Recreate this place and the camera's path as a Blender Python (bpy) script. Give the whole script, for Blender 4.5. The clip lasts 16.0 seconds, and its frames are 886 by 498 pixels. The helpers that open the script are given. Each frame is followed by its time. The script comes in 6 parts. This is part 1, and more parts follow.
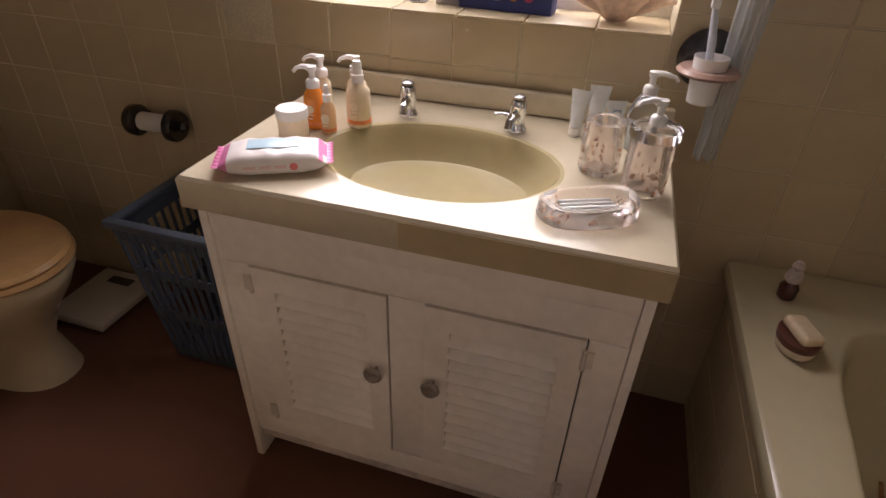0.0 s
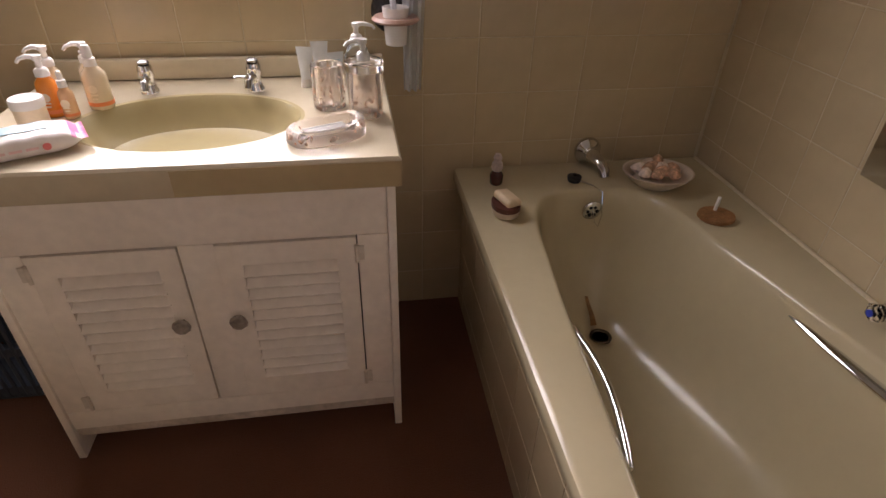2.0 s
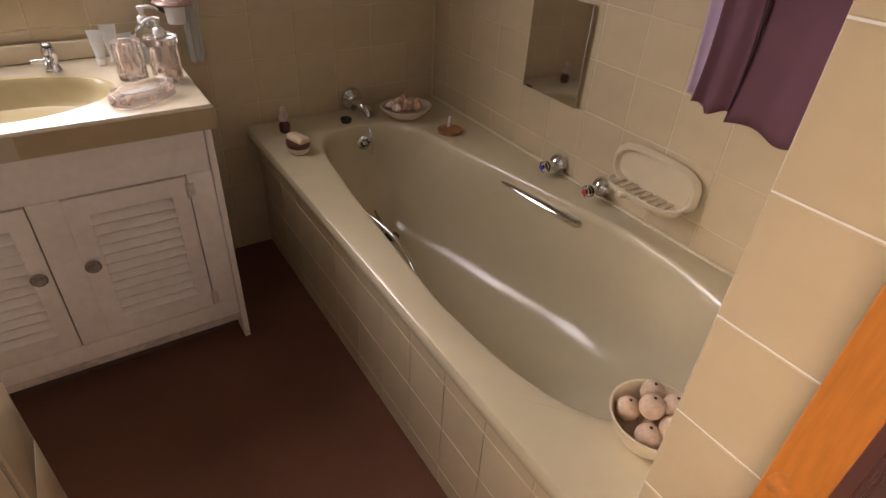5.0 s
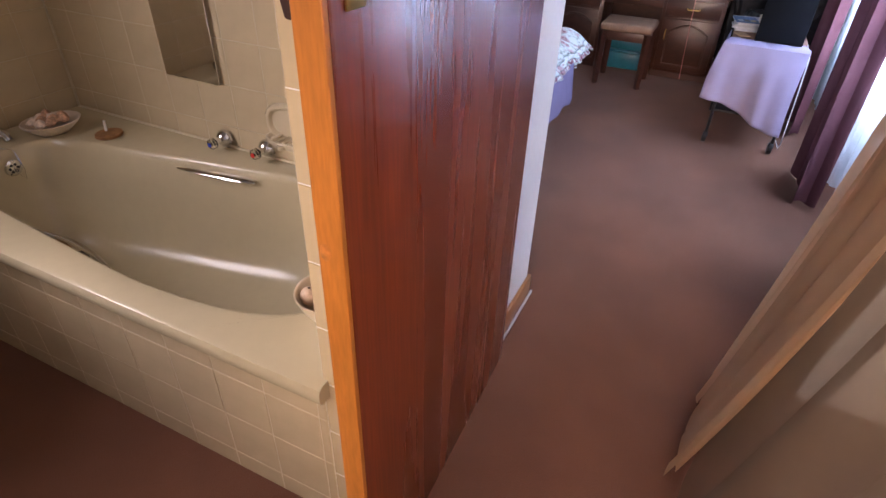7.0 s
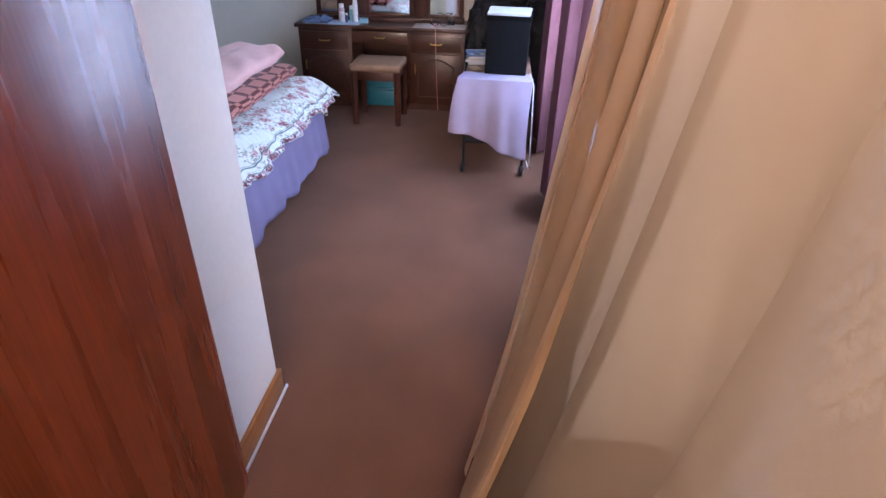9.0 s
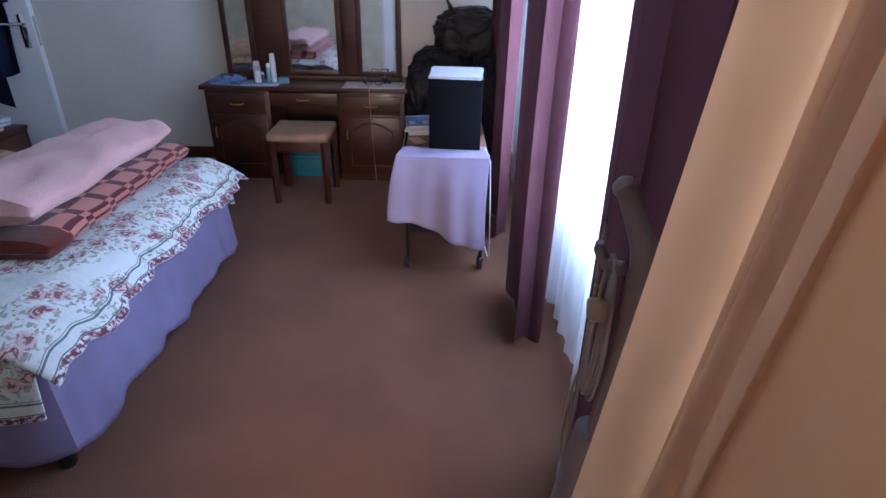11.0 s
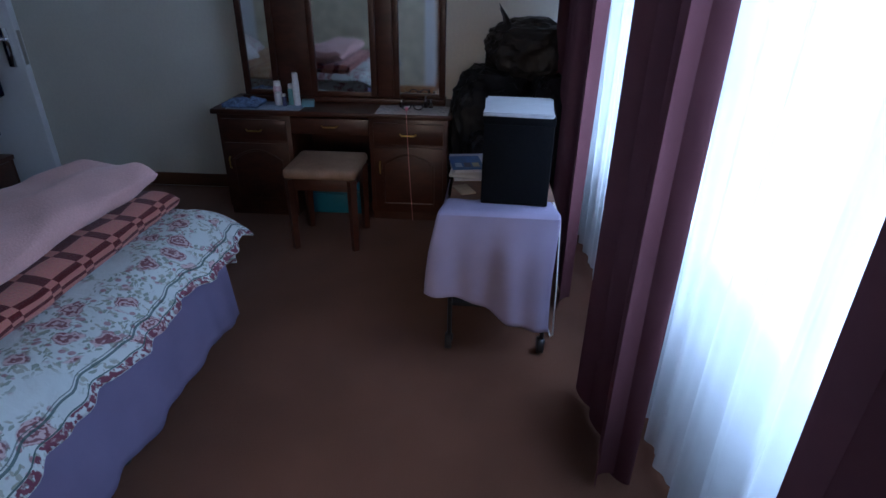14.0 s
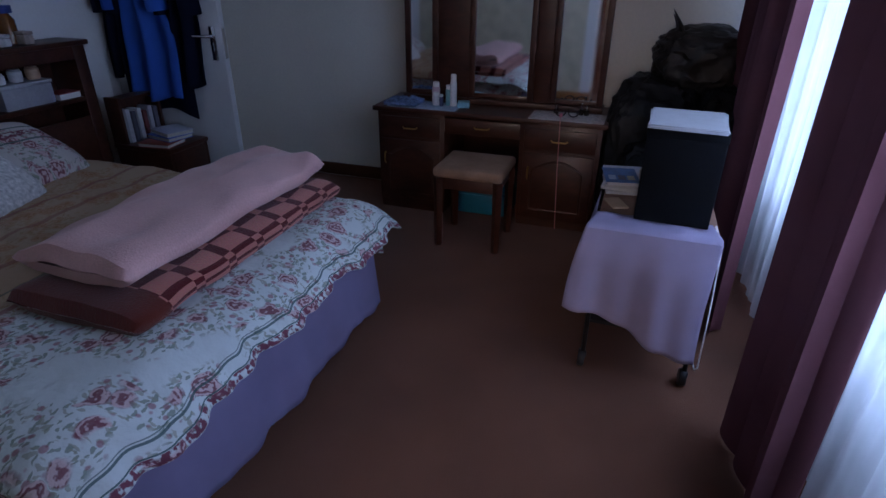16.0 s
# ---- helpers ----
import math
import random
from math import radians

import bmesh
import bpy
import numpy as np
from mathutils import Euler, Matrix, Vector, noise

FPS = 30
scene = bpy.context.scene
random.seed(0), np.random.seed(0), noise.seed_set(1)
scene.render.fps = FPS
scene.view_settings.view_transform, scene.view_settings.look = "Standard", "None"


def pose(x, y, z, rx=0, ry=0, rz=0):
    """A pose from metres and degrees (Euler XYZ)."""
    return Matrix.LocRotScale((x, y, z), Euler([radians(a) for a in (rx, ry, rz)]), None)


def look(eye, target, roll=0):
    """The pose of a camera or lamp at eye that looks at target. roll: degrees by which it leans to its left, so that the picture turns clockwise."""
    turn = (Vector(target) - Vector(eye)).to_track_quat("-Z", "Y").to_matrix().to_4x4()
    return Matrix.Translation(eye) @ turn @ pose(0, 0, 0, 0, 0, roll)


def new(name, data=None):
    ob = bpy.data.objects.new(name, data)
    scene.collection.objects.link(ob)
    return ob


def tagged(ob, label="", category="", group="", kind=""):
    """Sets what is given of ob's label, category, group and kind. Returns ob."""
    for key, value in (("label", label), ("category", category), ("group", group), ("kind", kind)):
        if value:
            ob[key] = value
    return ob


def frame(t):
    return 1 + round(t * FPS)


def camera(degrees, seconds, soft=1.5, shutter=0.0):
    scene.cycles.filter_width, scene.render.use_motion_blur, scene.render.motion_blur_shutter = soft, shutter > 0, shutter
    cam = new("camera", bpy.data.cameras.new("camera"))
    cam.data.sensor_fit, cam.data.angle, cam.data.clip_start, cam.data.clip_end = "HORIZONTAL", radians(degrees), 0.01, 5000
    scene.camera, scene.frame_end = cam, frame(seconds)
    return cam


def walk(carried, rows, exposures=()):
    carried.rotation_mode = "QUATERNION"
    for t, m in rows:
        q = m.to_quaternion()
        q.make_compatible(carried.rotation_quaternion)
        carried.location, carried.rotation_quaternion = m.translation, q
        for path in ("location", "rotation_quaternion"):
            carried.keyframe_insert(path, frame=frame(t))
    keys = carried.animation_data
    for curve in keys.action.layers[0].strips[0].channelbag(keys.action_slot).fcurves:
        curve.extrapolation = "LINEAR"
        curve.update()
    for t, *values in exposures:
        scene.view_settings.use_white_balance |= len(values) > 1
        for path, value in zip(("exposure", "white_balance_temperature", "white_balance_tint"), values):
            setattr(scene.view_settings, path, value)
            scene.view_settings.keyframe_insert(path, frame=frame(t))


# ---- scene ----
cam = camera(76.6, 16.0)
METRES, EYE, TILT, LEAN, TURN = 3.3, 1.27, 0.0, 0.0, 15.9
ROWS = [
    (0.0, 0.0000, 0.0000, 0.0, 1.13, -34.18, -1.67),
    (0.5, -0.0007, -0.0197, 0.0022, -5.20, -34.1, -1.60),
    (1.0, -0.0038, -0.0324, -0.0008, -12.28, -34.08, -1.62),
    (1.5, -0.0018, -0.0538, -0.0038, -19.12, -33.95, -1.38),
    (2.0, -0.0043, -0.0865, -0.0006, -24.68, -34.02, -1.29),
    (2.5, -0.0153, -0.1179, 0.0054, -28.60, -34.14, -1.27),
    (3.0, -0.0289, -0.1441, 0.0101, -31.69, -34.21, -1.28),
    (5.5, -0.1116, -0.2270, 0.0236, -55.68, -34.5, -2.50),
    (6.0, -0.1201, -0.2511, 0.0235, -64.21, -34.36, -1.61),
    (6.5, -0.1352, -0.2705, 0.0259, -72.81, -34.26, -1.65),
    (7.0, -0.1572, -0.2951, 0.0327, -79.82, -34.28, -1.63),
    (7.5, -0.1849, -0.3213, 0.0402, -85.95, -34.18, -1.47),
    (8.0, -0.1806, -0.3478, 0.0429, -91.77, -33.97, -1.35),
    (8.5, -0.1269, -0.3782, 0.0458, -96.66, -33.08, -1.20),
    (9.0, -0.0743, -0.3957, 0.0506, -100.02, -31.13, -1.17),
    (9.5, -0.0070, -0.4149, 0.0516, -101.87, -29.24, -1.25),
    (12.0, 0.2531, -0.4782, 0.0384, -106.97, -27.16, -0.71),
    (12.5, 0.2980, -0.4898, 0.0379, -107.37, -27.11, -0.75),
    (13.0, 0.3271, -0.4928, 0.0409, -107.51, -27.08, -0.79),
    (13.5, 0.3498, -0.4929, 0.0404, -105.98, -26.91, -0.76),
    (14.0, 0.3615, -0.4897, 0.0386, -101.78, -26.88, -0.72),
    (14.5, 0.3656, -0.4874, 0.0386, -97.54, -26.87, -0.63),
    (15.0, 0.3680, -0.4852, 0.0385, -93.58, -26.85, -0.52),
    (15.5, 0.3682, -0.4820, 0.039, -90.09, -26.79, -0.37),
    (16.0, 0.3671, -0.4781, 0.0394, -87.02, -26.72, -0.35),
]
EXPOSURES = [(0.0, 0.2, 6300, 23), (1.5, 0.46, 6300, 23), (3.0, 0.62, 6300, 23), (5.5, 0.62, 6350, 25), (6.5, 0.92, 6250, 29), (8.0, 0.92, 6250, 30), (9.5, 0.98, 6150, 30), (10.75, 0.55, 5950, 28), (12.0, 0.05, 5700, 25), (13.2, -0.4, 5650, 22), (14.5, -1.08, 5600, 20), (16.0, -1.08, 5600, 30)]
walk(cam, [(t, pose(0, 0, EYE, TILT, LEAN, TURN) @ pose(METRES * x, METRES * y, METRES * z, 90 + pitch, roll, yaw)) for t, x, y, z, yaw, pitch, roll in ROWS], EXPOSURES)

# ---- world and light ----
world = bpy.data.worlds.new("sky")
scene.world = world
world.use_nodes = True
wn = world.node_tree.nodes
sky = wn.new("ShaderNodeTexSky")
sky.sky_type, sky.sun_disc = "NISHITA", False
sky.sun_elevation, sky.sun_rotation = radians(52), radians(96)
wn["Background"].inputs["Strength"].default_value = 0.12
world.node_tree.links.new(sky.outputs["Color"], wn["Background"].inputs["Color"])


def area(name, m, w, h, power, color, spread=radians(180)):
    d = bpy.data.lights.new(name, "AREA")
    d.shape, d.size, d.size_y, d.energy, d.color = "RECTANGLE", w, h, power, color
    ob = new(name, d)
    ob.matrix_world = m
    d.spread = spread
    return ob


sun_data = bpy.data.lights.new("sun", "SUN")
sun_data.energy, sun_data.angle, sun_data.color = 3.0, radians(0.5), (1.0, 0.95, 0.87)
sun = new("sun", sun_data)
sun.matrix_world = look((12.0, -1.0, 13.0), (2.0, 0.0, 0.0))
WIN_BATH, WIN_BED, WIN_DRESS, FILL_WEST = 11, 114, 13.5, 5.0
area("bathroom_window_light", look((-0.42, 1.40, 1.50), (-0.10, 0.5, 0.85)), 0.95, 0.85, WIN_BATH, (1.0, 0.95, 0.88), radians(130))
area("bedroom_window_light", look((3.25, -2.02, 1.32), (3.25, 0.0, 1.28)), 2.4, 1.6, WIN_BED, (0.55, 0.76, 1.0))
area("passage_window_light", look((0.55, -2.02, 1.74), (0.30, 0.0, 0.8)), 1.25, 0.72, WIN_DRESS, (1.0, 0.89, 0.76), radians(150))
# Unseen warm fill lamp, aimed along the passage to brighten floor and far wall.
area("west_fill_light", look((-2.04, -1.38, 1.45), (2.6, -1.08, 0.25)), 0.78, 1.0, FILL_WEST, (1.0, 0.80, 0.54), radians(42))


# ---- materials ----
def nodes_of(name):
    m = bpy.data.materials.new(name)
    m.use_nodes = True
    return m, m.node_tree.nodes, m.node_tree.links


def pbr(name, color, rough=0.5, var=0.12, scale=6.0, bump=0.1, fine=90.0, metal=0.0, stretch=(1, 1, 1), spread=0.0, coat=0.0, spec=0.5, sheen=0.0):
    """Base colour broken at two scales, with fine relief; spread varies alike pieces."""
    m, n, l = nodes_of(name)
    b = n["Principled BSDF"]
    b.inputs["Metallic"].default_value = metal
    b.inputs["Coat Weight"].default_value = coat
    b.inputs["Specular IOR Level"].default_value = spec
    b.inputs["Sheen Weight"].default_value = sheen
    tc, mp = n.new("ShaderNodeTexCoord"), n.new("ShaderNodeMapping")
    mp.inputs["Scale"].default_value = stretch
    l.new(tc.outputs["Object"], mp.inputs["Vector"])
    big, small = n.new("ShaderNodeTexNoise"), n.new("ShaderNodeTexNoise")
    big.inputs["Scale"].default_value, big.inputs["Detail"].default_value = scale, 6
    small.inputs["Scale"].default_value, small.inputs["Detail"].default_value = fine, 3
    for t in (big, small):
        l.new(mp.outputs[0], t.inputs["Vector"])
    ramp = n.new("ShaderNodeMapRange")
    ramp.inputs["From Min"].default_value, ramp.inputs["From Max"].default_value = 0.3, 0.7
    ramp.inputs["To Min"].default_value, ramp.inputs["To Max"].default_value = 1 - var, 1 + var
    l.new(big.outputs["Fac"], ramp.inputs["Value"])
    r2 = n.new("ShaderNodeMapRange")
    r2.inputs["From Min"].default_value, r2.inputs["From Max"].default_value = 0.3, 0.7
    r2.inputs["To Min"].default_value, r2.inputs["To Max"].default_value = 1 - var * 0.6, 1 + var * 0.6
    l.new(small.outputs["Fac"], r2.inputs["Value"])
    mul = n.new("ShaderNodeMath")
    mul.operation = "MULTIPLY"
    l.new(ramp.outputs[0], mul.inputs[0])
    l.new(r2.outputs[0], mul.inputs[1])
    hsv = n.new("ShaderNodeHueSaturation")
    hsv.inputs["Color"].default_value = (*color, 1)
    l.new(mul.outputs[0], hsv.inputs["Value"])
    if spread:
        info, r3, m2 = n.new("ShaderNodeObjectInfo"), n.new("ShaderNodeMapRange"), n.new("ShaderNodeMath")
        r3.inputs["To Min"].default_value, r3.inputs["To Max"].default_value = 1 - spread, 1 + spread
        l.new(info.outputs["Random"], r3.inputs["Value"])
        m2.operation = "MULTIPLY"
        l.new(mul.outputs[0], m2.inputs[0])
        l.new(r3.outputs[0], m2.inputs[1])
        l.new(m2.outputs[0], hsv.inputs["Value"])
    l.new(hsv.outputs[0], b.inputs["Base Color"])
    rr = n.new("ShaderNodeMapRange")
    rr.inputs["To Min"].default_value, rr.inputs["To Max"].default_value = max(0.0, rough - 0.08), min(1.0, rough + 0.08)
    l.new(big.outputs["Fac"], rr.inputs["Value"])
    l.new(rr.outputs[0], b.inputs["Roughness"])
    if bump:
        bp = n.new("ShaderNodeBump")
        bp.inputs["Strength"].default_value, bp.inputs["Distance"].default_value = bump, 0.004
        l.new(small.outputs["Fac"], bp.inputs["Height"])
        l.new(bp.outputs[0], b.inputs["Normal"])
    return m


def glass(name, color, rough=0.03, ior=1.45):
    m, n, l = nodes_of(name)
    b = n["Principled BSDF"]
    b.inputs["Base Color"].default_value = (*color, 1)
    b.inputs["Transmission Weight"].default_value, b.inputs["Roughness"].default_value, b.inputs["IOR"].default_value = 1.0, rough, ior
    return m


def cloth(name, color, through_light=0.3, clear=0.0, weave=900.0, var=0.08):
    """Woven cloth that lets part of the light through."""
    m, n, l = nodes_of(name)
    n.remove(n["Principled BSDF"])
    out = n["Material Output"]
    d, t, mix = n.new("ShaderNodeBsdfDiffuse"), n.new("ShaderNodeBsdfTranslucent"), n.new("ShaderNodeMixShader")
    tc, ns, mr, hsv = n.new("ShaderNodeTexCoord"), n.new("ShaderNodeTexNoise"), n.new("ShaderNodeMapRange"), n.new("ShaderNodeHueSaturation")
    ns.inputs["Scale"].default_value, ns.inputs["Detail"].default_value = 5.0, 8
    l.new(tc.outputs["Object"], ns.inputs["Vector"])
    mr.inputs["From Min"].default_value, mr.inputs["From Max"].default_value = 0.3, 0.7
    mr.inputs["To Min"].default_value, mr.inputs["To Max"].default_value = 1 - var, 1 + var
    l.new(ns.outputs["Fac"], mr.inputs["Value"])
    hsv.inputs["Color"].default_value = (*color, 1)
    l.new(mr.outputs[0], hsv.inputs["Value"])
    fine, bp = n.new("ShaderNodeTexNoise"), n.new("ShaderNodeBump")
    fine.inputs["Scale"].default_value = weave
    bp.inputs["Strength"].default_value, bp.inputs["Distance"].default_value = 0.10, 0.002
    l.new(tc.outputs["Object"], fine.inputs["Vector"])
    l.new(fine.outputs["Fac"], bp.inputs["Height"])
    for s in (d, t):
        l.new(hsv.outputs[0], s.inputs["Color"])
        l.new(bp.outputs[0], s.inputs["Normal"])
    mix.inputs["Fac"].default_value = through_light
    l.new(d.outputs[0], mix.inputs[1])
    l.new(t.outputs[0], mix.inputs[2])
    last = mix
    if clear:
        tr, mx = n.new("ShaderNodeBsdfTransparent"), n.new("ShaderNodeMixShader")
        mx.inputs["Fac"].default_value = clear
        l.new(mix.outputs[0], mx.inputs[1])
        l.new(tr.outputs[0], mx.inputs[2])
        last = mx
    l.new(last.outputs[0], out.inputs["Surface"])
    return m


TILE = pbr("beige_glazed_tile", (0.57, 0.465, 0.30), 0.2, 0.05, 3.0, 0.03, 20, spread=0.035)
GROUT = pbr("beige_grout", (0.62, 0.54, 0.38), 0.85, 0.15, 8, 0.3, 120)
CARPET = pbr("brown_carpet", (0.175, 0.076, 0.045), 0.95, 0.16, 2.5, 0.9, 260, spec=0.1, sheen=0.1)
PAINT = pbr("white_wall_paint", (0.82, 0.80, 0.77), 0.7, 0.03, 2, 0.08, 60)
CEIL = pbr("ceiling_paint", (0.8, 0.79, 0.76), 0.8, 0.03, 2, 0.05, 60)
CREAM = pbr("cream_gloss_paint", (0.90, 0.83, 0.75), 0.42, 0.06, 5, 0.10, 40)
MARBLE = pbr("beige_cast_counter", (0.63, 0.55, 0.40), 0.22, 0.05, 4, 0.02, 40, coat=0.3)
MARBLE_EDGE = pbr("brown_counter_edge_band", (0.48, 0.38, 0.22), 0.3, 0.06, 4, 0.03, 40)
BASIN = pbr("olive_beige_basin_glaze", (0.42, 0.35, 0.19), 0.2, 0.05, 4, 0.0, 30, coat=0.2)
ENAMEL = pbr("beige_bath_enamel", (0.55, 0.475, 0.315), 0.2, 0.03, 3, 0.0, 30, coat=0.15)
CERAMIC = pbr("beige_ceramic", (0.62, 0.53, 0.37), 0.14, 0.03, 4, 0.0, 30, coat=0.3)
CHROME = pbr("chrome", (0.72, 0.73, 0.75), 0.07, 0.03, 10, 0.0, 60, metal=1.0)
MAHOGANY = pbr("red_mahogany_veneer", (0.165, 0.031, 0.009), 0.27, 0.34, 2.4, 0.01, 26, stretch=(6, 6, 0.25), coat=0.45)
MAHOGANY.node_tree.nodes["Principled BSDF"].inputs["Coat Roughness"].default_value = 0.14
PINE = pbr("orange_pine_lipping", (0.45, 0.16, 0.026), 0.35, 0.2, 4, 0.08, 30, stretch=(6, 6, 0.8), coat=0.2)
DARKWOOD = pbr("dark_mahogany", (0.062, 0.019, 0.010), 0.38, 0.3, 4, 0.1, 20, stretch=(3, 1, 3), coat=0.08)
SKIRT = pbr("varnished_skirting", (0.42, 0.17, 0.05), 0.35, 0.2, 4, 0.1, 30, stretch=(0.6, 6, 6), coat=0.2)
BRASS = pbr("brass", (0.60, 0.42, 0.14), 0.3, 0.1, 20, 0.02, 60, metal=1.0)
MAUVE = cloth("mauve_curtain_cloth", (0.14, 0.056, 0.064), 0.06)
NET = cloth("white_net", (0.80, 0.84, 0.86), 0.50, 0.26)
# One voile in dimmed and lit tones; the brightness sits in the colour.
VOILE_DIM = cloth("beige_dimmed_voile", (0.27, 0.19, 0.12), 0.5, 0.22, var=0.05)
VOILE_LIT = cloth("beige_lit_voile", (0.74, 0.52, 0.33), 0.5, 0.16, var=0.05)
VOILE_LIT_HEM = cloth("beige_lit_doubled_voile", (0.78, 0.56, 0.36), 0.5, 0.06, var=0.05)
LILAC = cloth("lilac_cloth", (0.42, 0.37, 0.52), 0.15)
BLACKBOX = pbr("black_painted_box", (0.005, 0.006, 0.008), 0.75, 0.2, 6, 0.1, 90, spec=0.12)
PINK = cloth("pink_fleece", (0.68, 0.44, 0.46), 0.05)
MIRROR = pbr("mirror_glass", (0.86, 0.87, 0.88), 0.015, 0.0, 2, 0.0, 2, metal=1.0)


# ---- mesh helpers ----
def bm_box(bm, x0, x1, y0, y1, z0, z1, bevel=0.0, segs=2):
    vs = bmesh.ops.create_cube(bm, size=1.0)["verts"]
    for v in vs:
        v.co = Vector((x0 + (v.co.x + 0.5) * (x1 - x0), y0 + (v.co.y + 0.5) * (y1 - y0), z0 + (v.co.z + 0.5) * (z1 - z0)))
    if bevel:
        es = {e for v in vs for e in v.link_edges}
        bmesh.ops.bevel(bm, geom=list(es), offset=bevel, segments=segs, profile=0.5, affect="EDGES")
    return bm


def boxm(*a, **k):
    return bm_box(bmesh.new(), *a, **k)


def link(name, bm, mat, smooth=True):
    me = bpy.data.meshes.new(name)
    bmesh.ops.recalc_face_normals(bm, faces=bm.faces[:])
    bm.to_mesh(me)
    bm.free()
    for m in (mat if isinstance(mat, (list, tuple)) else (mat,)):
        me.materials.append(m)
    if smooth:
        me.polygons.foreach_set("use_smooth", [True] * len(me.polygons))
        me.set_sharp_from_angle(angle=radians(38))
    return new(name, me)


def part(name, bm, mat, parent, label="", smooth=True):
    ob = link(name, bm, mat, smooth)
    ob.parent = parent
    if label:
        ob["label"] = label
    return ob


def thing(name, x, y, z, label, category, group="", kind="", turn=0):
    ob = new(name)
    ob.empty_display_size = 0.05
    ob.matrix_world = pose(x, y, z, 0, 0, turn)
    return tagged(ob, label, category, group, kind)


def structure(name, bm, mat, label, category):
    return tagged(link(name, bm, mat), label, category, kind="structure")


def lathe(profile, segs=32, sx=1.0, sy=1.0, bm=None, at=(0, 0, 0)):
    """Turned body: profile of (radius, height) from the bottom up."""
    bm = bm or bmesh.new()
    rings = []
    for r, z in profile:
        if r < 1e-5:
            rings.append([bm.verts.new((at[0], at[1], at[2] + z))])
        else:
            rings.append([bm.verts.new((at[0] + r * sx * math.cos(2 * math.pi * i / segs), at[1] + r * sy * math.sin(2 * math.pi * i / segs), at[2] + z)) for i in range(segs)])
    for a, b in zip(rings, rings[1:]):
        if len(a) == 1 and len(b) == 1:
            continue
        for i in range(segs):
            k = (i + 1) % segs
            if len(a) == 1:
                bm.faces.new((a[0], b[i], b[k]))
            elif len(b) == 1:
                bm.faces.new((a[i], a[k], b[0]))
            else:
                bm.faces.new((a[i], a[k], b[k], b[i]))
    for ring in (rings[0], rings[-1]):
        if len(ring) > 1:
            bm.faces.new(ring)
    return bm


def tube(points, radius, segs=10, bm=None, cap=True, flat=1.0):
    """A round bar along points; radius may be a list."""
    bm = bm or bmesh.new()
    pts = [Vector(p) for p in points]
    rad = radius if isinstance(radius, (list, tuple)) else [radius] * len(pts)
    rings = []
    prev = None
    for i, p in enumerate(pts):
        d = (pts[min(i + 1, len(pts) - 1)] - pts[max(i - 1, 0)]).normalized()
        side = d.cross(Vector((0, 0, 1))) if prev is None else d.cross(prev)
        if prev is None:
            if side.length < 1e-3:
                side = d.cross(Vector((1, 0, 0)))
            side.normalize()
            up = side.cross(d).normalized()
        else:
            up = (prev - d * prev.dot(d)).normalized()
            side = d.cross(up).normalized()
        prev = up
        rings.append([bm.verts.new(p + rad[i] * (math.cos(2 * math.pi * k / segs) * side + flat * math.sin(2 * math.pi * k / segs) * up)) for k in range(segs)])
    for a, b in zip(rings, rings[1:]):
        for k in range(segs):
            bm.faces.new((a[k], a[(k + 1) % segs], b[(k + 1) % segs], b[k]))
    if cap:
        bm.faces.new(rings[0])
        bm.faces.new(rings[-1])
    return bm


def sheet(fn, nu, nv, bm=None):
    """A grid surface fn(u, v) with u, v in 0..1."""
    bm = bm or bmesh.new()
    g = [[bm.verts.new(fn(i / nu, j / nv)) for j in range(nv + 1)] for i in range(nu + 1)]
    for i in range(nu):
        for j in range(nv):
            bm.faces.new((g[i][j], g[i + 1][j], g[i + 1][j + 1], g[i][j + 1]))
    return bm


def solid(ob, t):
    md = ob.modifiers.new("thickness", "SOLIDIFY")
    md.thickness, md.offset = t, 0
    return ob


# ---- the shell of the place ----
BACK, RIGHT, LEFT, EXT, PART, BEDW, FAR, HEADW, H = 1.26, 1.15, -1.95, -1.95, -0.645, 1.47, 5.15, 1.85, 2.5
structure("floor", boxm(LEFT - 0.2, FAR + 0.2, EXT - 0.2, HEADW + 0.2, -0.1, 0.0), CARPET, "worn red-brown fitted carpet", "floor")
structure("ceiling", boxm(LEFT - 0.2, FAR + 0.2, EXT - 0.2, HEADW + 0.2, H, H + 0.1), CEIL, "plain white ceiling", "ceiling")
structure("ground", boxm(-300, 300, -300, 300, -0.5, -0.3), pbr("dry_ground", (0.17, 0.15, 0.115), 0.95, 0.2, 0.6, 0.3, 20), "dry ground outside", "ground")
# Dark slab added outside so that less brightness shows through the voile.
structure("paving", boxm(-2.6, 1.7, -5.2, EXT - 0.2, -0.30, -0.16), pbr("dim_outside_slab", (0.06, 0.045, 0.04), 0.7, 0.2, 3, 0.2, 40), "added dark slab dimming what shows through the voile", "paving")
WX0, WX1, WZ0, WZ1 = -0.95, 0.105, 1.0, 1.95
bw = bmesh.new()
for a in ((LEFT, WX0, BACK + 0.006, BACK + 0.2, 0, H), (WX1, BEDW - 0.1, BACK + 0.006, BACK + 0.2, 0, H), (WX0, WX1, BACK + 0.006, BACK + 0.2, 0, WZ0), (WX0, WX1, BACK + 0.006, BACK + 0.2, WZ1, H)):
    bm_box(bw, *a)
structure("wall_north", bw, GROUT, "beige tiled bathroom wall with a window", "wall")
# Wall is cut open at the passage end to admit the added fill lamp.
ww = bmesh.new()
for a in ((EXT, -1.80, 0, H), (-0.96, HEADW, 0, H), (-1.80, -0.96, 0, 0.90), (-1.80, -0.96, 2.0, H)):
    bm_box(ww, LEFT - 0.2, LEFT, *a)
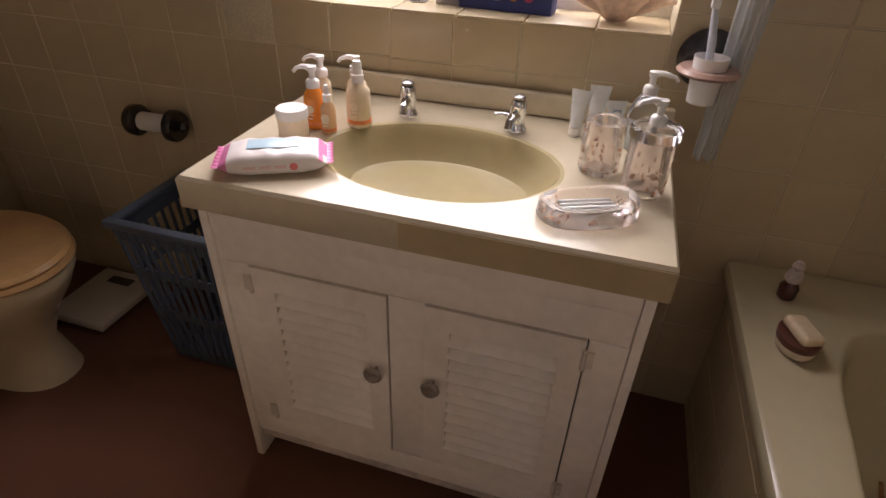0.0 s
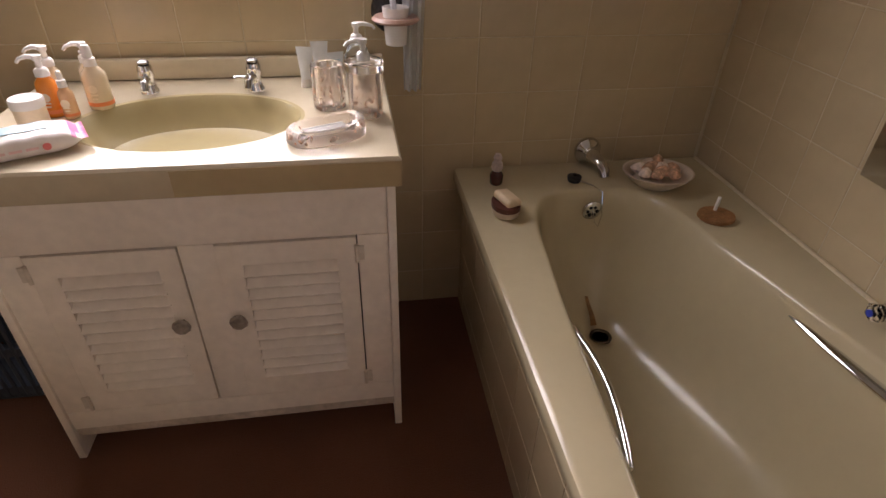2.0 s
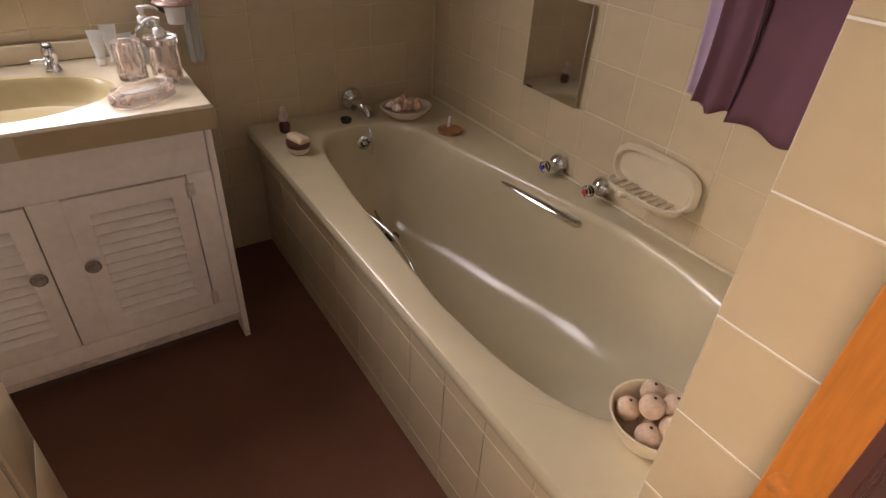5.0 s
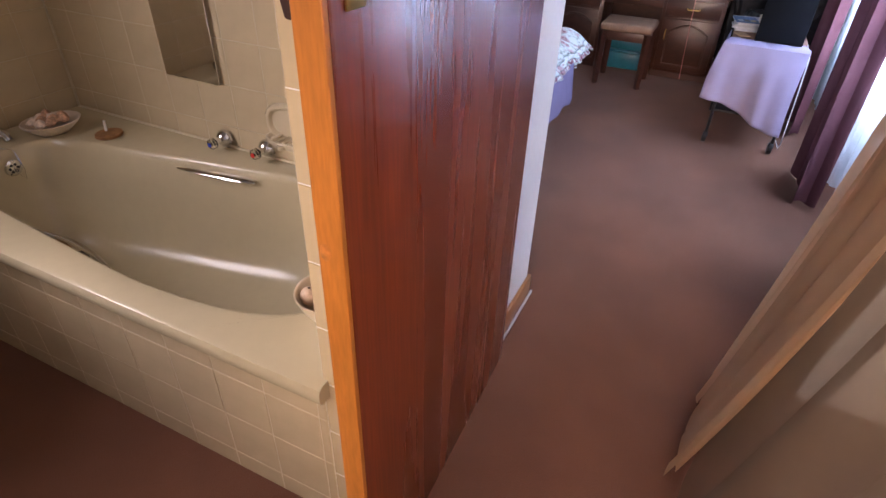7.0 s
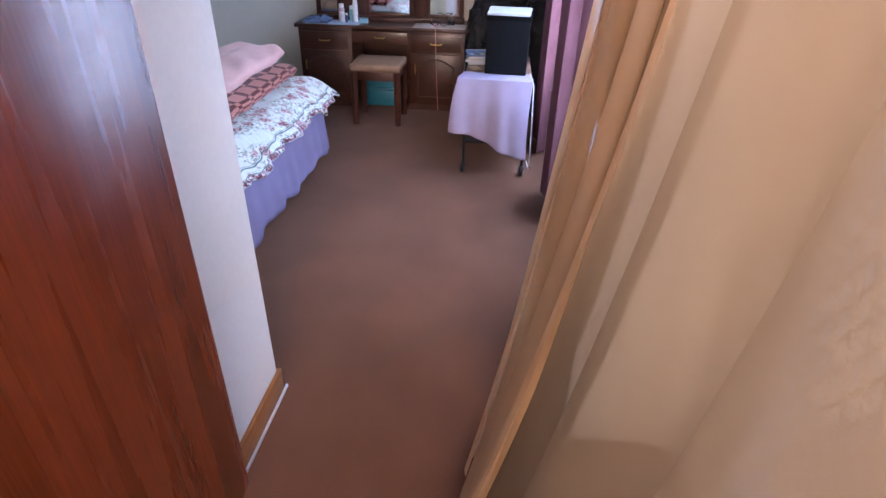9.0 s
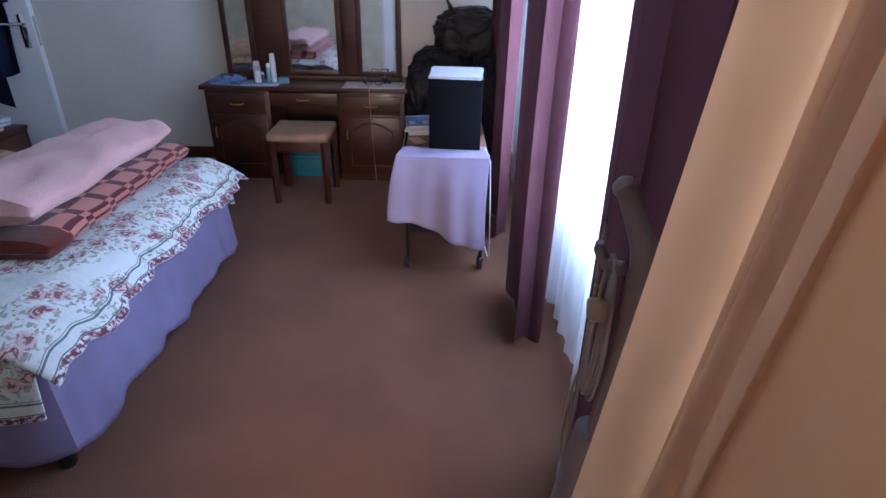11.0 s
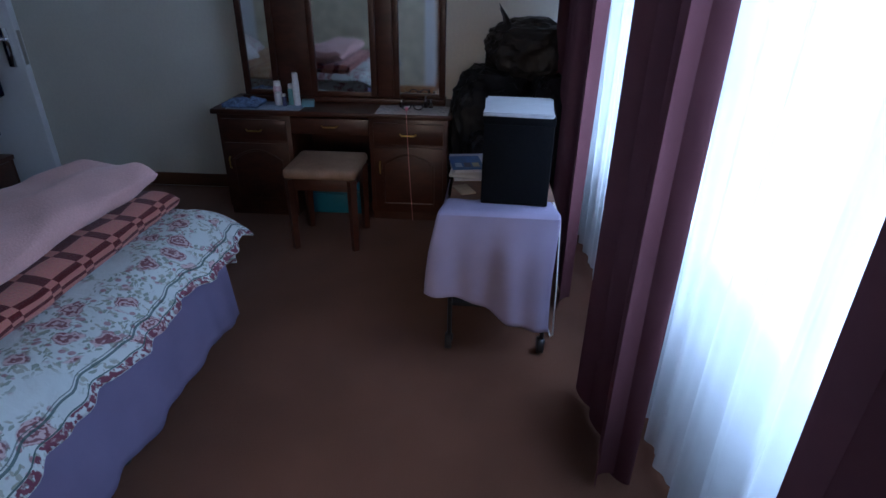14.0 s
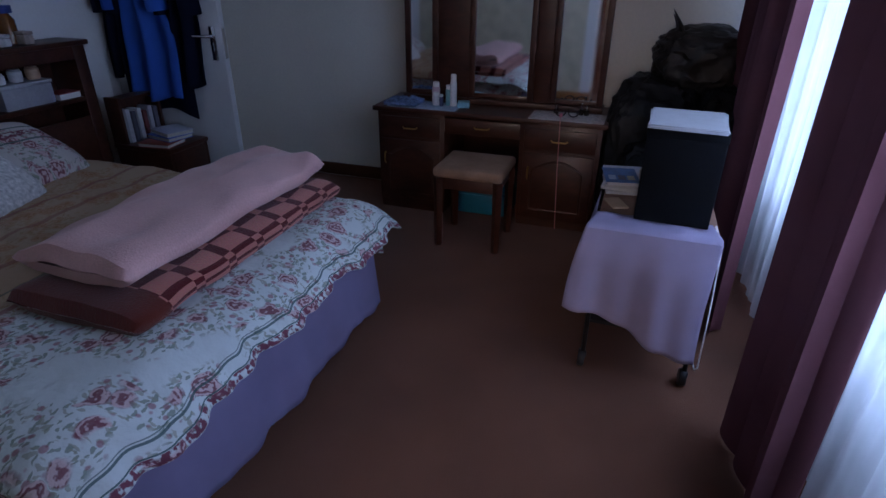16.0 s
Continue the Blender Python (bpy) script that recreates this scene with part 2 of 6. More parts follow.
structure("wall_west", ww, TILE, "beige tiled bathroom wall with an added opening", "wall")
structure("wall_bath_side", boxm(RIGHT + 0.006, BEDW, -0.53, BACK + 0.2, 0, H), GROUT, "painted wall between bathroom and bedroom", "wall")
structure("wall_partition", boxm(0.3862, BEDW, PART, -0.532, 0, H), PAINT, "white painted stub wall behind the open door", "wall")
structure("wall_bedroom_west", boxm(BEDW - 0.12, BEDW - 0.001, BACK + 0.2, HEADW, 0, H), PAINT, "white bedroom wall", "wall")
structure("wall_head", boxm(BEDW, FAR, HEADW, HEADW + 0.2, 0, H), PAINT, "white bedroom wall behind the bed", "wall")
structure("wall_east", boxm(FAR, FAR + 0.2, EXT, HEADW, 0, H), pbr("cream_wall_paint", (0.90, 0.84, 0.72), 0.7, 0.04, 2, 0.08, 60), "cream white bedroom wall behind the dresser", "wall")
ew = bmesh.new()
for a in ((LEFT, -0.8, 0, H), (1.2, 2.0, 0, H), (4.75, FAR, 0, H)):
    bm_box(ew, a[0], a[1], EXT - 0.2, EXT, a[2], a[3])
for a in ((-0.8, 1.2), (2.0, 4.75)):
    bm_box(ew, a[0], a[1], EXT - 0.2, EXT, 2.15, H)
    bm_box(ew, a[0], a[1], EXT - 0.2, EXT, 0, 0.50 if a[0] > 1 else 0.08)
structure("wall_south", ew, PAINT, "white outer wall with two wide glazed openings", "wall")
structure("lintel", boxm(1.06, BEDW, EXT, PART, 2.06, H), PAINT, "white lintel above the doorway", "wall")
# Hidden strip, added to keep bedroom lamp light from leaking behind the voile.
structure("light_baffle", boxm(1.388, 1.412, EXT, -1.60, 0, 2.06), PAINT, "white strip added behind the curtains to block stray light", "door frame")
structure("pilaster", boxm(0.3862, 0.52, -0.660, PART - 0.0005, 0, H), GROUT, "beige tiled end of the stub wall", "wall")


# ---- tiles: pieces on their walls ----
def tile_mesh(w, h, d=0.0013):
    """A glazed tile in its own plane: width along x, height along z, face towards -y."""
    bm = bmesh.new()
    e = 0.0016
    lo = [bm.verts.new((x, 0, z)) for x, z in ((0, 0), (w, 0), (w, h), (0, h))]
    hi = [bm.verts.new((x, -d, z)) for x, z in ((e, e), (w - e, e), (w - e, h - e), (e, h - e))]
    bm.faces.new(hi)
    for i in range(4):
        bm.faces.new((lo[i], lo[(i + 1) % 4], hi[(i + 1) % 4], hi[i]))
    me = bpy.data.meshes.new("tile")
    bmesh.ops.recalc_face_normals(bm, faces=bm.faces[:])
    bm.to_mesh(me)
    bm.free()
    me.materials.append(TILE)
    return me


TILES = {}


def tiles_on(wall, place, turn, u0, u1, v0, v1, uoff, voff, pitch=0.153, holes=(), most=300):
    """Tiles over u0..u1, v0..v1 of a wall plane; place(u) gives the plane's x and y."""
    gap = 0.0024
    count = 0
    i0, j0 = math.floor((u0 - uoff) / pitch), math.floor((v0 - voff) / pitch)
    rest = bmesh.new()
    for j in range(j0, j0 + 30):
        for i in range(i0, i0 + 40):
            a, b = max(u0, uoff + i * pitch), min(u1, uoff + (i + 1) * pitch)
            c, e = max(v0, voff + j * pitch), min(v1, voff + (j + 1) * pitch)
            if b - a < 0.012 or e - c < 0.012:
                continue
            for (p, q, r, s) in holes:
                if a < q and b > p and c < s and e > r:
                    if a < p - 0.01:
                        b = p
                    elif b > q + 0.01:
                        a = q
                    elif c < r - 0.01:
                        e = r
                    elif e > s + 0.01:
                        c = s
                    else:
                        b = a
            if b - a < 0.012 or e - c < 0.012:
                continue
            w, h = round(b - a - gap, 4), round(e - c - gap, 4)
            if (w, h) not in TILES:
                TILES[(w, h)] = tile_mesh(w, h)
            x, y = place(a + gap / 2)
            m = pose(x, y, c + gap / 2, random.uniform(-0.10, 0.10), 0, turn + random.uniform(-0.10, 0.10))
            if count < most:
                ob = new("tile", TILES[(w, h)])
                ob.matrix_world = m
                ob.parent = wall
                count += 1
            else:
                t = bmesh.new()
                t.from_mesh(TILES[(w, h)])
                t.transform(m)
                tmp = bpy.data.meshes.new("tmp")
                t.to_mesh(tmp)
                t.free()
                rest.from_mesh(tmp)
                bpy.data.meshes.remove(tmp)
    if rest.faces:
        tagged(part("upper_tiles", rest, TILE, wall), kind="stuff")
    else:
        rest.free()


# ---- vanity and what stands on it ----
def ring_loft(rings, bm=None, close_first=False, close_last=True):
    bm = bm or bmesh.new()
    vs = [[bm.verts.new(p) for p in r] for r in rings]
    n = len(vs[0])
    for a, b in zip(vs, vs[1:]):
        for i in range(n):
            bm.faces.new((a[i], a[(i + 1) % n], b[(i + 1) % n], b[i]))
    if close_first:
        bm.faces.new(vs[0])
    if close_last:
        bm.faces.new(vs[-1])
    return bm


def rect_ring(x0, x1, y0, y1, z, n, cx, cy):
    out = []
    for i in range(n):
        a = 2 * math.pi * i / n
        c, s = math.cos(a), math.sin(a)
        kx = ((x1 - cx) / c if c > 0 else (x0 - cx) / c) if abs(c) > 1e-9 else 1e9
        ky = ((y1 - cy) / s if s > 0 else (y0 - cy) / s) if abs(s) > 1e-9 else 1e9
        k = min(kx, ky)
        out.append(Vector((cx + k * c, cy + k * s, z)))
    # bring the nearest samples onto the true corners
    for X, Y in ((x0, y0), (x0, y1), (x1, y0), (x1, y1)):
        j = min(range(n), key=lambda q: (out[q].x - X) ** 2 + (out[q].y - Y) ** 2)
        out[j] = Vector((X, Y, z))
    return out


def oval_ring(cx, cy, rx, ry, z, n, power=2.0, far=None):
    out = []
    for i in range(n):
        a = 2 * math.pi * i / n
        c, s = math.cos(a), math.sin(a)
        p = far if far and s > 0 else power
        k = (abs(c / rx) ** p + abs(s / ry) ** p) ** (-1 / p)
        out.append(Vector((cx + k * c, cy + k * s, z)))
    return out


def place_bm(bm, m):
    bmesh.ops.transform(bm, matrix=m, verts=bm.verts[:])
    return bm


van = thing("vanity", -0.27, 1.0, 0, "cream painted bathroom vanity cabinet with two louvred doors", "vanity")
VX, VY = -0.27, 1.0


def vpart(name, bm, mat, parent=None, label=""):
    bmesh.ops.translate(bm, verts=bm.verts[:], vec=(-VX, -VY, 0))
    return part(name, bm, mat, parent or van, label)


vpart("side_panel", boxm(-0.690, -0.672, 0.738, 1.25, 0, 0.743, bevel=0.002), CREAM)
vpart("side_panel", boxm(0.118, 0.136, 0.738, 1.25, 0, 0.743, bevel=0.002), CREAM)
# Recess shade under the cabinet is painted into the kick board's dark brown.
vpart("kick_board", boxm(-0.671, 0.117, 0.812, 0.83, 0.0, 0.11), pbr("shaded_kick_board", (0.10, 0.06, 0.045), 0.8))
vpart("bottom_rail", boxm(-0.671, 0.117, 0.745, 0.762, 0.102, 0.161, bevel=0.002), CREAM)
vpart("skirt_strip", boxm(-0.671, 0.117, 0.749, 0.764, 0.072, 0.1015, bevel=0.003), pbr("scuffed_cream_paint", (0.62, 0.53, 0.46), 0.6, 0.25, 14, 0.3, 60), None, "scuffed strip along the cabinet's foot")
vpart("top_rail", boxm(-0.671, 0.117, 0.745, 0.762, 0.6185, 0.743, bevel=0.002), CREAM)
vpart("rail_moulding", boxm(-0.671, 0.117, 0.742, 0.7455, 0.690, 0.7425, bevel=0.0015), CREAM)
for a, b in ((-0.671, -0.6085), (-0.3145, -0.2428), (0.0515, 0.117)):
    vpart("stile", boxm(a, b, 0.745, 0.762, 0.1615, 0.618, bevel=0.002), CREAM)
# Near-black sheet standing in for the unlit space behind the louvres.
vpart("back_panel", boxm(-0.671, 0.117, 0.80, 0.81, 0.09, 0.74), pbr("cupboard_shade", (0.05, 0.04, 0.03), 0.9))
GLASSKNOB = glass("clear_cut_glass", (0.95, 0.93, 0.9), 0.08)
for x0, x1, hx, kx in ((-0.606, -0.3175, -0.606, -0.343), (-0.2425, 0.0485, 0.0485, -0.222)):
    l0, l1, z0, z1 = x0 + 0.049, x1 - 0.044, 0.226, 0.562
    door = vpart("door", boxm(x0, l0, 0.742, 0.759, 0.166, 0.6145), CREAM, None, "cream louvred cupboard door")
    vpart("door_stile", boxm(l1, x1, 0.742, 0.759, 0.166, 0.6145), CREAM, door)
    vpart("door_rail", boxm(l0, l1, 0.742, 0.759, 0.166, z0), CREAM, door)
    vpart("door_rail", boxm(l0, l1, 0.742, 0.759, z1, 0.6145), CREAM, door)
    n = 11
    for i in range(n):
        s = boxm(l0 - 0.004, l1 + 0.004, -0.0032, 0.0032, -0.0255, 0.0255, bevel=0.002, segs=2)
        bmesh.ops.rotate(s, verts=s.verts[:], cent=(0, 0, 0), matrix=Matrix.Rotation(radians(-50), 3, "X"))
        bmesh.ops.translate(s, verts=s.verts[:], vec=(0, 0.7590, z0 + (i + 0.5) * (z1 - z0) / n))
        vpart("slat", s, CREAM, door)
    kb = lathe([(0.004, 0), (0.005, 0.012), (0.017, 0.016), (0.0205, 0.022), (0.016, 0.029), (0.0, 0.031)], 10)
    bmesh.ops.rotate(kb, verts=kb.verts[:], cent=(0, 0, 0), matrix=Matrix.Rotation(radians(90), 3, "X"))
    bmesh.ops.translate(kb, verts=kb.verts[:], vec=(kx, 0.742, 0.424))
    vpart("knob", place_bm(kb, Matrix.Identity(4)), pbr("grey_cut_knob", (0.42, 0.38, 0.34), 0.2, 0.2, 60, 0.3, 120, metal=0.4), door, "faceted clear knob")
    for hz in (0.575, 0.195):
        hb = tube([(hx, 0.739, hz - 0.022), (hx, 0.739, hz + 0.022)], 0.0045, 8)
        bm_box(hb, hx, hx + (0.016 if hx > 0 else -0.016), 0.740, 0.7435, hz - 0.018, hz + 0.018)
        vpart("hinge", hb, pbr("painted_hinge", (0.70, 0.63, 0.55), 0.45), door)

# counter with the basin moulded in
N = 96
bx, by = -0.285, 0.945
rings = [rect_ring(-0.700, 0.148, 0.718, BACK - 0.001, 0.744, N, bx, by), rect_ring(-0.700, 0.148, 0.715, BACK - 0.001, 0.748, N, bx, by),
         rect_ring(-0.700, 0.148, 0.715, BACK - 0.001, 0.803, N, bx, by), rect_ring(-0.695, 0.143, 0.720, BACK - 0.001, 0.809, N, bx, by), rect_ring(-0.690, 0.138, 0.725, BACK - 0.001, 0.810, N, bx, by),
         oval_ring(bx, by, 0.246, 0.176, 0.810, N), oval_ring(bx, by, 0.240, 0.170, 0.8125, N), oval_ring(bx, by, 0.232, 0.162, 0.811, N), oval_ring(bx, by, 0.225, 0.155, 0.803, N),
         oval_ring(bx, by, 0.217, 0.148, 0.788, N), oval_ring(bx, by, 0.197, 0.132, 0.756, N), oval_ring(bx, by, 0.165, 0.110, 0.732, N), oval_ring(bx, by, 0.115, 0.077, 0.714, N), oval_ring(bx, by, 0.05, 0.04, 0.704, N), oval_ring(bx, by, 0.02, 0.02, 0.7005, N)]
cbm = ring_loft(rings, None, True)
for f in cbm.faces:
    c = f.calc_center_median()
    f.material_index = 1 if ((c.x - bx) / 0.236) ** 2 + ((c.y - by) / 0.166) ** 2 < 1 and c.z < 0.813 else 0
counter = tagged(link("countertop", cbm, (MARBLE, BASIN)), "beige cast countertop with a moulded oval basin", "countertop")
part("upstand", boxm(-0.700, 0.148, BACK - 0.026, BACK - 0.002, 0.8105, 0.862, bevel=0.006), MARBLE, counter)
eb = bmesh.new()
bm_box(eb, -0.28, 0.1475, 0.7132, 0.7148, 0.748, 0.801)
part("edge_band", eb, MARBLE_EDGE, counter, "darker brown band along part of the front edge")
db = lathe([(0.021, 0.0), (0.021, 0.003), (0.015, 0.004), (0.0, 0.002)], 20, at=(bx, by, 0.7015))
part("drain", db, CHROME, counter, "chrome basin waste")



def basin_tap(x, y, turn, lever):
    t = thing("basin_tap", x, y, 0.8105, "small chrome pillar tap beside the basin", "tap", "basin taps", turn=turn)
    part("body", lathe([(0.021, 0), (0.021, 0.006), (0.017, 0.012), (0.015, 0.036), (0.0175, 0.041), (0.0175, 0.059), (0.015, 0.066), (0.008, 0.069), (0, 0.069)], 24), CHROME, t)
    part("spout", tube([(0, -0.008, 0.034), (0, -0.03, 0.040), (0, -0.052, 0.036), (0, -0.060, 0.022)], [0.011, 0.0105, 0.009, 0.0085], 14), CHROME, t)
    part("cap", lathe([(0.013, 0.0692), (0.0135, 0.074), (0.008, 0.078), (0, 0.0785)], 20), pbr("tap_cap", (0.25, 0.24, 0.24), 0.25, metal=0.8), t)
    if lever:
        part("lever", tube([(-0.01, -0.004, 0.03), (-0.03, -0.012, 0.034), (-0.045, -0.015, 0.032)], 0.006, 10), CHROME, t)
    return t


basin_tap(-0.415, 1.135, 8, False)
basin_tap(-0.170, 1.135, -8, True)

WHITEPL = pbr("white_plastic", (0.82, 0.80, 0.78), 0.35, 0.03, 10, 0.02, 60)
ORANGE_GEL = pbr("orange_gel", (0.80, 0.26, 0.03), 0.2, 0.06, 12, 0.0, 40, coat=0.5)
PEACH_GEL = pbr("peach_lotion", (0.80, 0.50, 0.28), 0.25, 0.05, 12, 0.0, 40, coat=0.4)
CREAM_GEL = pbr("cream_lotion", (0.74, 0.62, 0.44), 0.25, 0.05, 12, 0.0, 40, coat=0.4)
ORANGE_BAND = pbr("orange_label_band", (0.78, 0.24, 0.08), 0.5, 0.05, 20, 0.02, 80)
LABELCREAM = pbr("pale_label", (0.85, 0.72, 0.55), 0.5, 0.05, 20, 0.02, 80)


def pump_head(t, z, mat, long=0.037, turn=0):
    part("collar", lathe([(0.014, z), (0.014, z + 0.012), (0.011, z + 0.016), (0.006, z + 0.018), (0.006, z + 0.032), (0.009, z + 0.033), (0.0095, z + 0.042), (0, z + 0.0435)], 20), mat, t)
    m = Matrix.Rotation(radians(turn), 4, "Z")
    part("nozzle", place_bm(tube([(0.004, 0, z + 0.038), (-0.018, 0, z + 0.041), (-long + 0.006, 0, z + 0.037), (-long, 0, z + 0.030)], [0.0065, 0.005, 0.0038, 0.0034], 12), m), mat, t)


def pump_bottle(x, y, r, h, gel, label, turn=0, kind="pump"):
    t = thing("lotion_bottle", x, y, 0.8105, label, "bottle", "lotion bottles on the counter")
    part("bottle", lathe([(r * 0.9, 0), (r, 0.004), (r, h * 0.72), (r * 0.93, h * 0.84), (r * 0.6, h * 0.95), (r * 0.45, h)], 28), gel, t)
    part("label_band", lathe([(r + 0.0006, h * 0.10), (r + 0.0006, h * 0.19)], 28), ORANGE_BAND, t, "orange printed band")
    for q in range(2):
        b = boxm(-0.007 + q * 0.002, 0.007 - q * 0.002, -r - 0.0012, -r - 0.0004, h * (0.36 - 0.09 * q), h * (0.40 - 0.09 * q))
        part("print_bar", b, LABELCREAM, t)
    part("emblem", place_bm(lathe([(0.009, 0), (0.009, 0.0008), (0, 0.0008)], 16), pose(0, -r - 0.0003, h * 0.52, 90)), LABELCREAM, t)
    if kind == "pump":
        pump_head(t, h, WHITEPL, turn=turn)
    elif kind == "spray":
        part("collar", lathe([(0.013, h), (0.013, h + 0.016), (0.010, h + 0.018), (0.010, h + 0.036), (0.0075, h + 0.043), (0, h + 0.0435)], 20), WHITEPL, t)
        part("nozzle", tube([(-0.004, 0, h + 0.029), (-0.014, -0.002, h + 0.029)], 0.0035, 10), WHITEPL, t)
    else:
        part("collar", lathe([(0.009, h), (0.009, h + 0.014), (0.0055, h + 0.016)], 18), WHITEPL, t)
        part("rubber_bulb", lathe([(0.005, h + 0.016), (0.0055, h + 0.026), (0.004, h + 0.033), (0, h + 0.0345)], 16), WHITEPL, t)
    return t


pump_bottle(-0.573, 1.005, 0.0215, 0.084, ORANGE_GEL, "orange gel pump bottle with a white pump head", 15)
pump_bottle(-0.590, 1.075, 0.020, 0.085, CREAM_GEL, "cream lotion pump bottle behind the orange one", 10)
pump_bottle(-0.533, 0.985, 0.0150, 0.066, PEACH_GEL, "small peach serum bottle with a white dropper", 0, "dropper")
pump_bottle(-0.492, 1.045, 0.0255, 0.092, CREAM_GEL, "cream lotion spray bottle with an orange band", 0, "spray")
pump_bottle(-0.520, 1.10, 0.022, 0.085, CREAM_GEL, "cream lotion pump bottle near the tiled wall", 25)
jar = thing("cream_jar", -0.592, 0.945, 0.8105, "round cream jar with a white screw lid", "jar")
part("jar", lathe([(0.028, 0), (0.030, 0.003), (0.030, 0.040)], 32), LABELCREAM, jar)
part("lid", lathe([(0.0315, 0.040), (0.032, 0.043), (0.032, 0.056), (0.030, 0.059), (0, 0.060)], 32), WHITEPL, jar)

# soft pack of wipes
WIPE = pbr("white_film_pack", (0.84, 0.78, 0.76), 0.3, 0.05, 14, 0.15, 40, coat=0.2)
PINKFILM = pbr("pink_film", (0.82, 0.24, 0.48), 0.3, 0.1, 14, 0.15, 40, coat=0.2)
BLUEFILM = pbr("pale_blue_film", (0.45, 0.62, 0.72), 0.3, 0.05, 14, 0.05, 40)
wp = thing("wipes_pack", -0.552, 0.808, 0.8105, "soft white and pink pack of wet wipes", "wipes pack", turn=27)


def pillow_pack(u, v):
    x = (u - 0.5) * 0.185
    a = 2 * math.pi * v
    fall = (1 - abs(2 * u - 1) ** 6)
    py, pz = math.cos(a), math.sin(a)
    k = (abs(py) ** 4 + abs(pz) ** 4) ** (-0.25)
    wob = 0.0009 * math.sin(9 * u * math.pi + 5 * v)
    return Vector((x, 0.047 * k * py * (0.94 + 0.06 * fall) + wob, 0.0215 + 0.0215 * k * pz * max(fall, 0.12) + (wob if pz > 0 else 0)))


body = part("pack", sheet(pillow_pack, 26, 28), [WIPE, PINKFILM], wp)
for p in body.data.polygons:
    if p.center.x < -0.080 or p.center.x > 0.078 and p.center.z > 0.026:
        p.material_index = 1
part("resealable_flap", boxm(-0.045, 0.045, -0.018, 0.022, 0.0432, 0.0448, bevel=0.0006), BLUEFILM, wp, "pale blue resealable flap")
for k, s in ((-1, 1), (1, 1)):
    part("crimped_end", sheet(lambda u, v: Vector((k * (0.092 + 0.012 * u), (v - 0.5) * 0.09, 0.022 + 0.003 * math.sin(v * 40) * u)), 3, 40), PINKFILM, wp)
part("emblem", place_bm(lathe([(0.007, 0), (0.007, 0.0008), (0, 0.0008)], 18), pose(0.035, -0.0475, 0.02, 90)), pbr("red_emblem", (0.75, 0.2, 0.2), 0.5), wp)
for q in range(3):
    part("print_bar", boxm(-0.05 + 0.026 * q, -0.03 + 0.026 * q, -0.0486, -0.0478, 0.018, 0.0225), pbr("pink_print", (0.8, 0.55, 0.55), 0.5), wp)

# clear resin set with shells cast in it
CLEAR = glass("clear_resin", (0.99, 0.93, 0.89), 0.10, 1.22)
CLEAR.node_tree.nodes["Principled BSDF"].inputs["Transmission Weight"].default_value = 0.88
SHELLBIT = pbr("shell_chips", (0.62, 0.38, 0.25), 0.5, 0.4, 60, 0.3, 120, spread=0.0)
SHELLPALE = pbr("pale_shell_chips", (0.84, 0.70, 0.60), 0.45, 0.2, 60, 0.3, 120)


def chips(n, fn, size, seed):
    rnd = random.Random(seed)
    bm = bmesh.new()
    for _ in range(n):
        p = Vector(fn(rnd))
        t = bmesh.new()
        bmesh.ops.create_icosphere(t, subdivisions=1, radius=size * rnd.uniform(0.5, 1.2))
        m = Matrix.Translation(p) @ Euler((rnd.random() * 6, rnd.random() * 6, rnd.random() * 6)).to_matrix().to_4x4() @ Matrix.Diagonal((1, rnd.uniform(0.4, 1), rnd.uniform(0.2, 0.5), 1))
        bmesh.ops.transform(t, matrix=m, verts=t.verts[:])
        tmp = bpy.data.meshes.new("tmp")
        t.to_mesh(tmp)
        t.free()
        bm.from_mesh(tmp)
        bpy.data.meshes.remove(tmp)
    return bm


def cup_wall(ro, ri, h, base, segs=28):
    return lathe([(ro * 0.92, 0), (ro, 0.004), (ro, h - 0.002), (ro - 0.001, h), (ri + 0.001, h), (ri, h - 0.002), (ri, base), (0, base)], segs)


def shell_fill(r, z0, z1):
    def f(rnd):
        a, k, z = rnd.random() * 6.283, r * rnd.uniform(0.72, 0.93), z0 + (z1 - z0) * rnd.random() ** 1.8
        return (k * math.cos(a), k * math.sin(a), z)
    return f


tb = thing("tumbler", 0.010, 1.0, 0.8105, "clear resin tumbler with shells cast in its wall", "tumbler")
part("cup", cup_wall(0.037, 0.024, 0.098, 0.012), CLEAR, tb)
tagged(part("shells", chips(24, shell_fill(0.0325, 0.004, 0.09), 0.006, 3), SHELLBIT, tb), kind="stuff")
tagged(part("pale_shells", chips(16, shell_fill(0.0325, 0.004, 0.09), 0.006, 4), SHELLPALE, tb), kind="stuff")
sd = thing("soap_dispenser", 0.090, 0.945, 0.8105, "clear resin soap dispenser with cast shells and pump", "soap dispenser")
part("jar", cup_wall(0.038, 0.028, 0.100, 0.012), CLEAR, sd)
tagged(part("shells", chips(26, shell_fill(0.033, 0.004, 0.05), 0.006, 5), SHELLBIT, sd), kind="stuff")
tagged(part("pale_shells", chips(10, shell_fill(0.033, 0.004, 0.06), 0.006, 6), SHELLPALE, sd), kind="stuff")
CLEARPL = pbr("milky_clear_plastic", (0.80, 0.80, 0.79), 0.12, 0.03, 10, 0.0, 40, coat=0.5)
part("lid", lathe([(0.0415, 0.1002), (0.042, 0.103), (0.042, 0.117), (0.039, 0.120), (0.012, 0.121)], 30), GLASSKNOB, sd, "clear screw lid")
pump_head(sd, 0.121, CLEARPL, 0.04, 20)
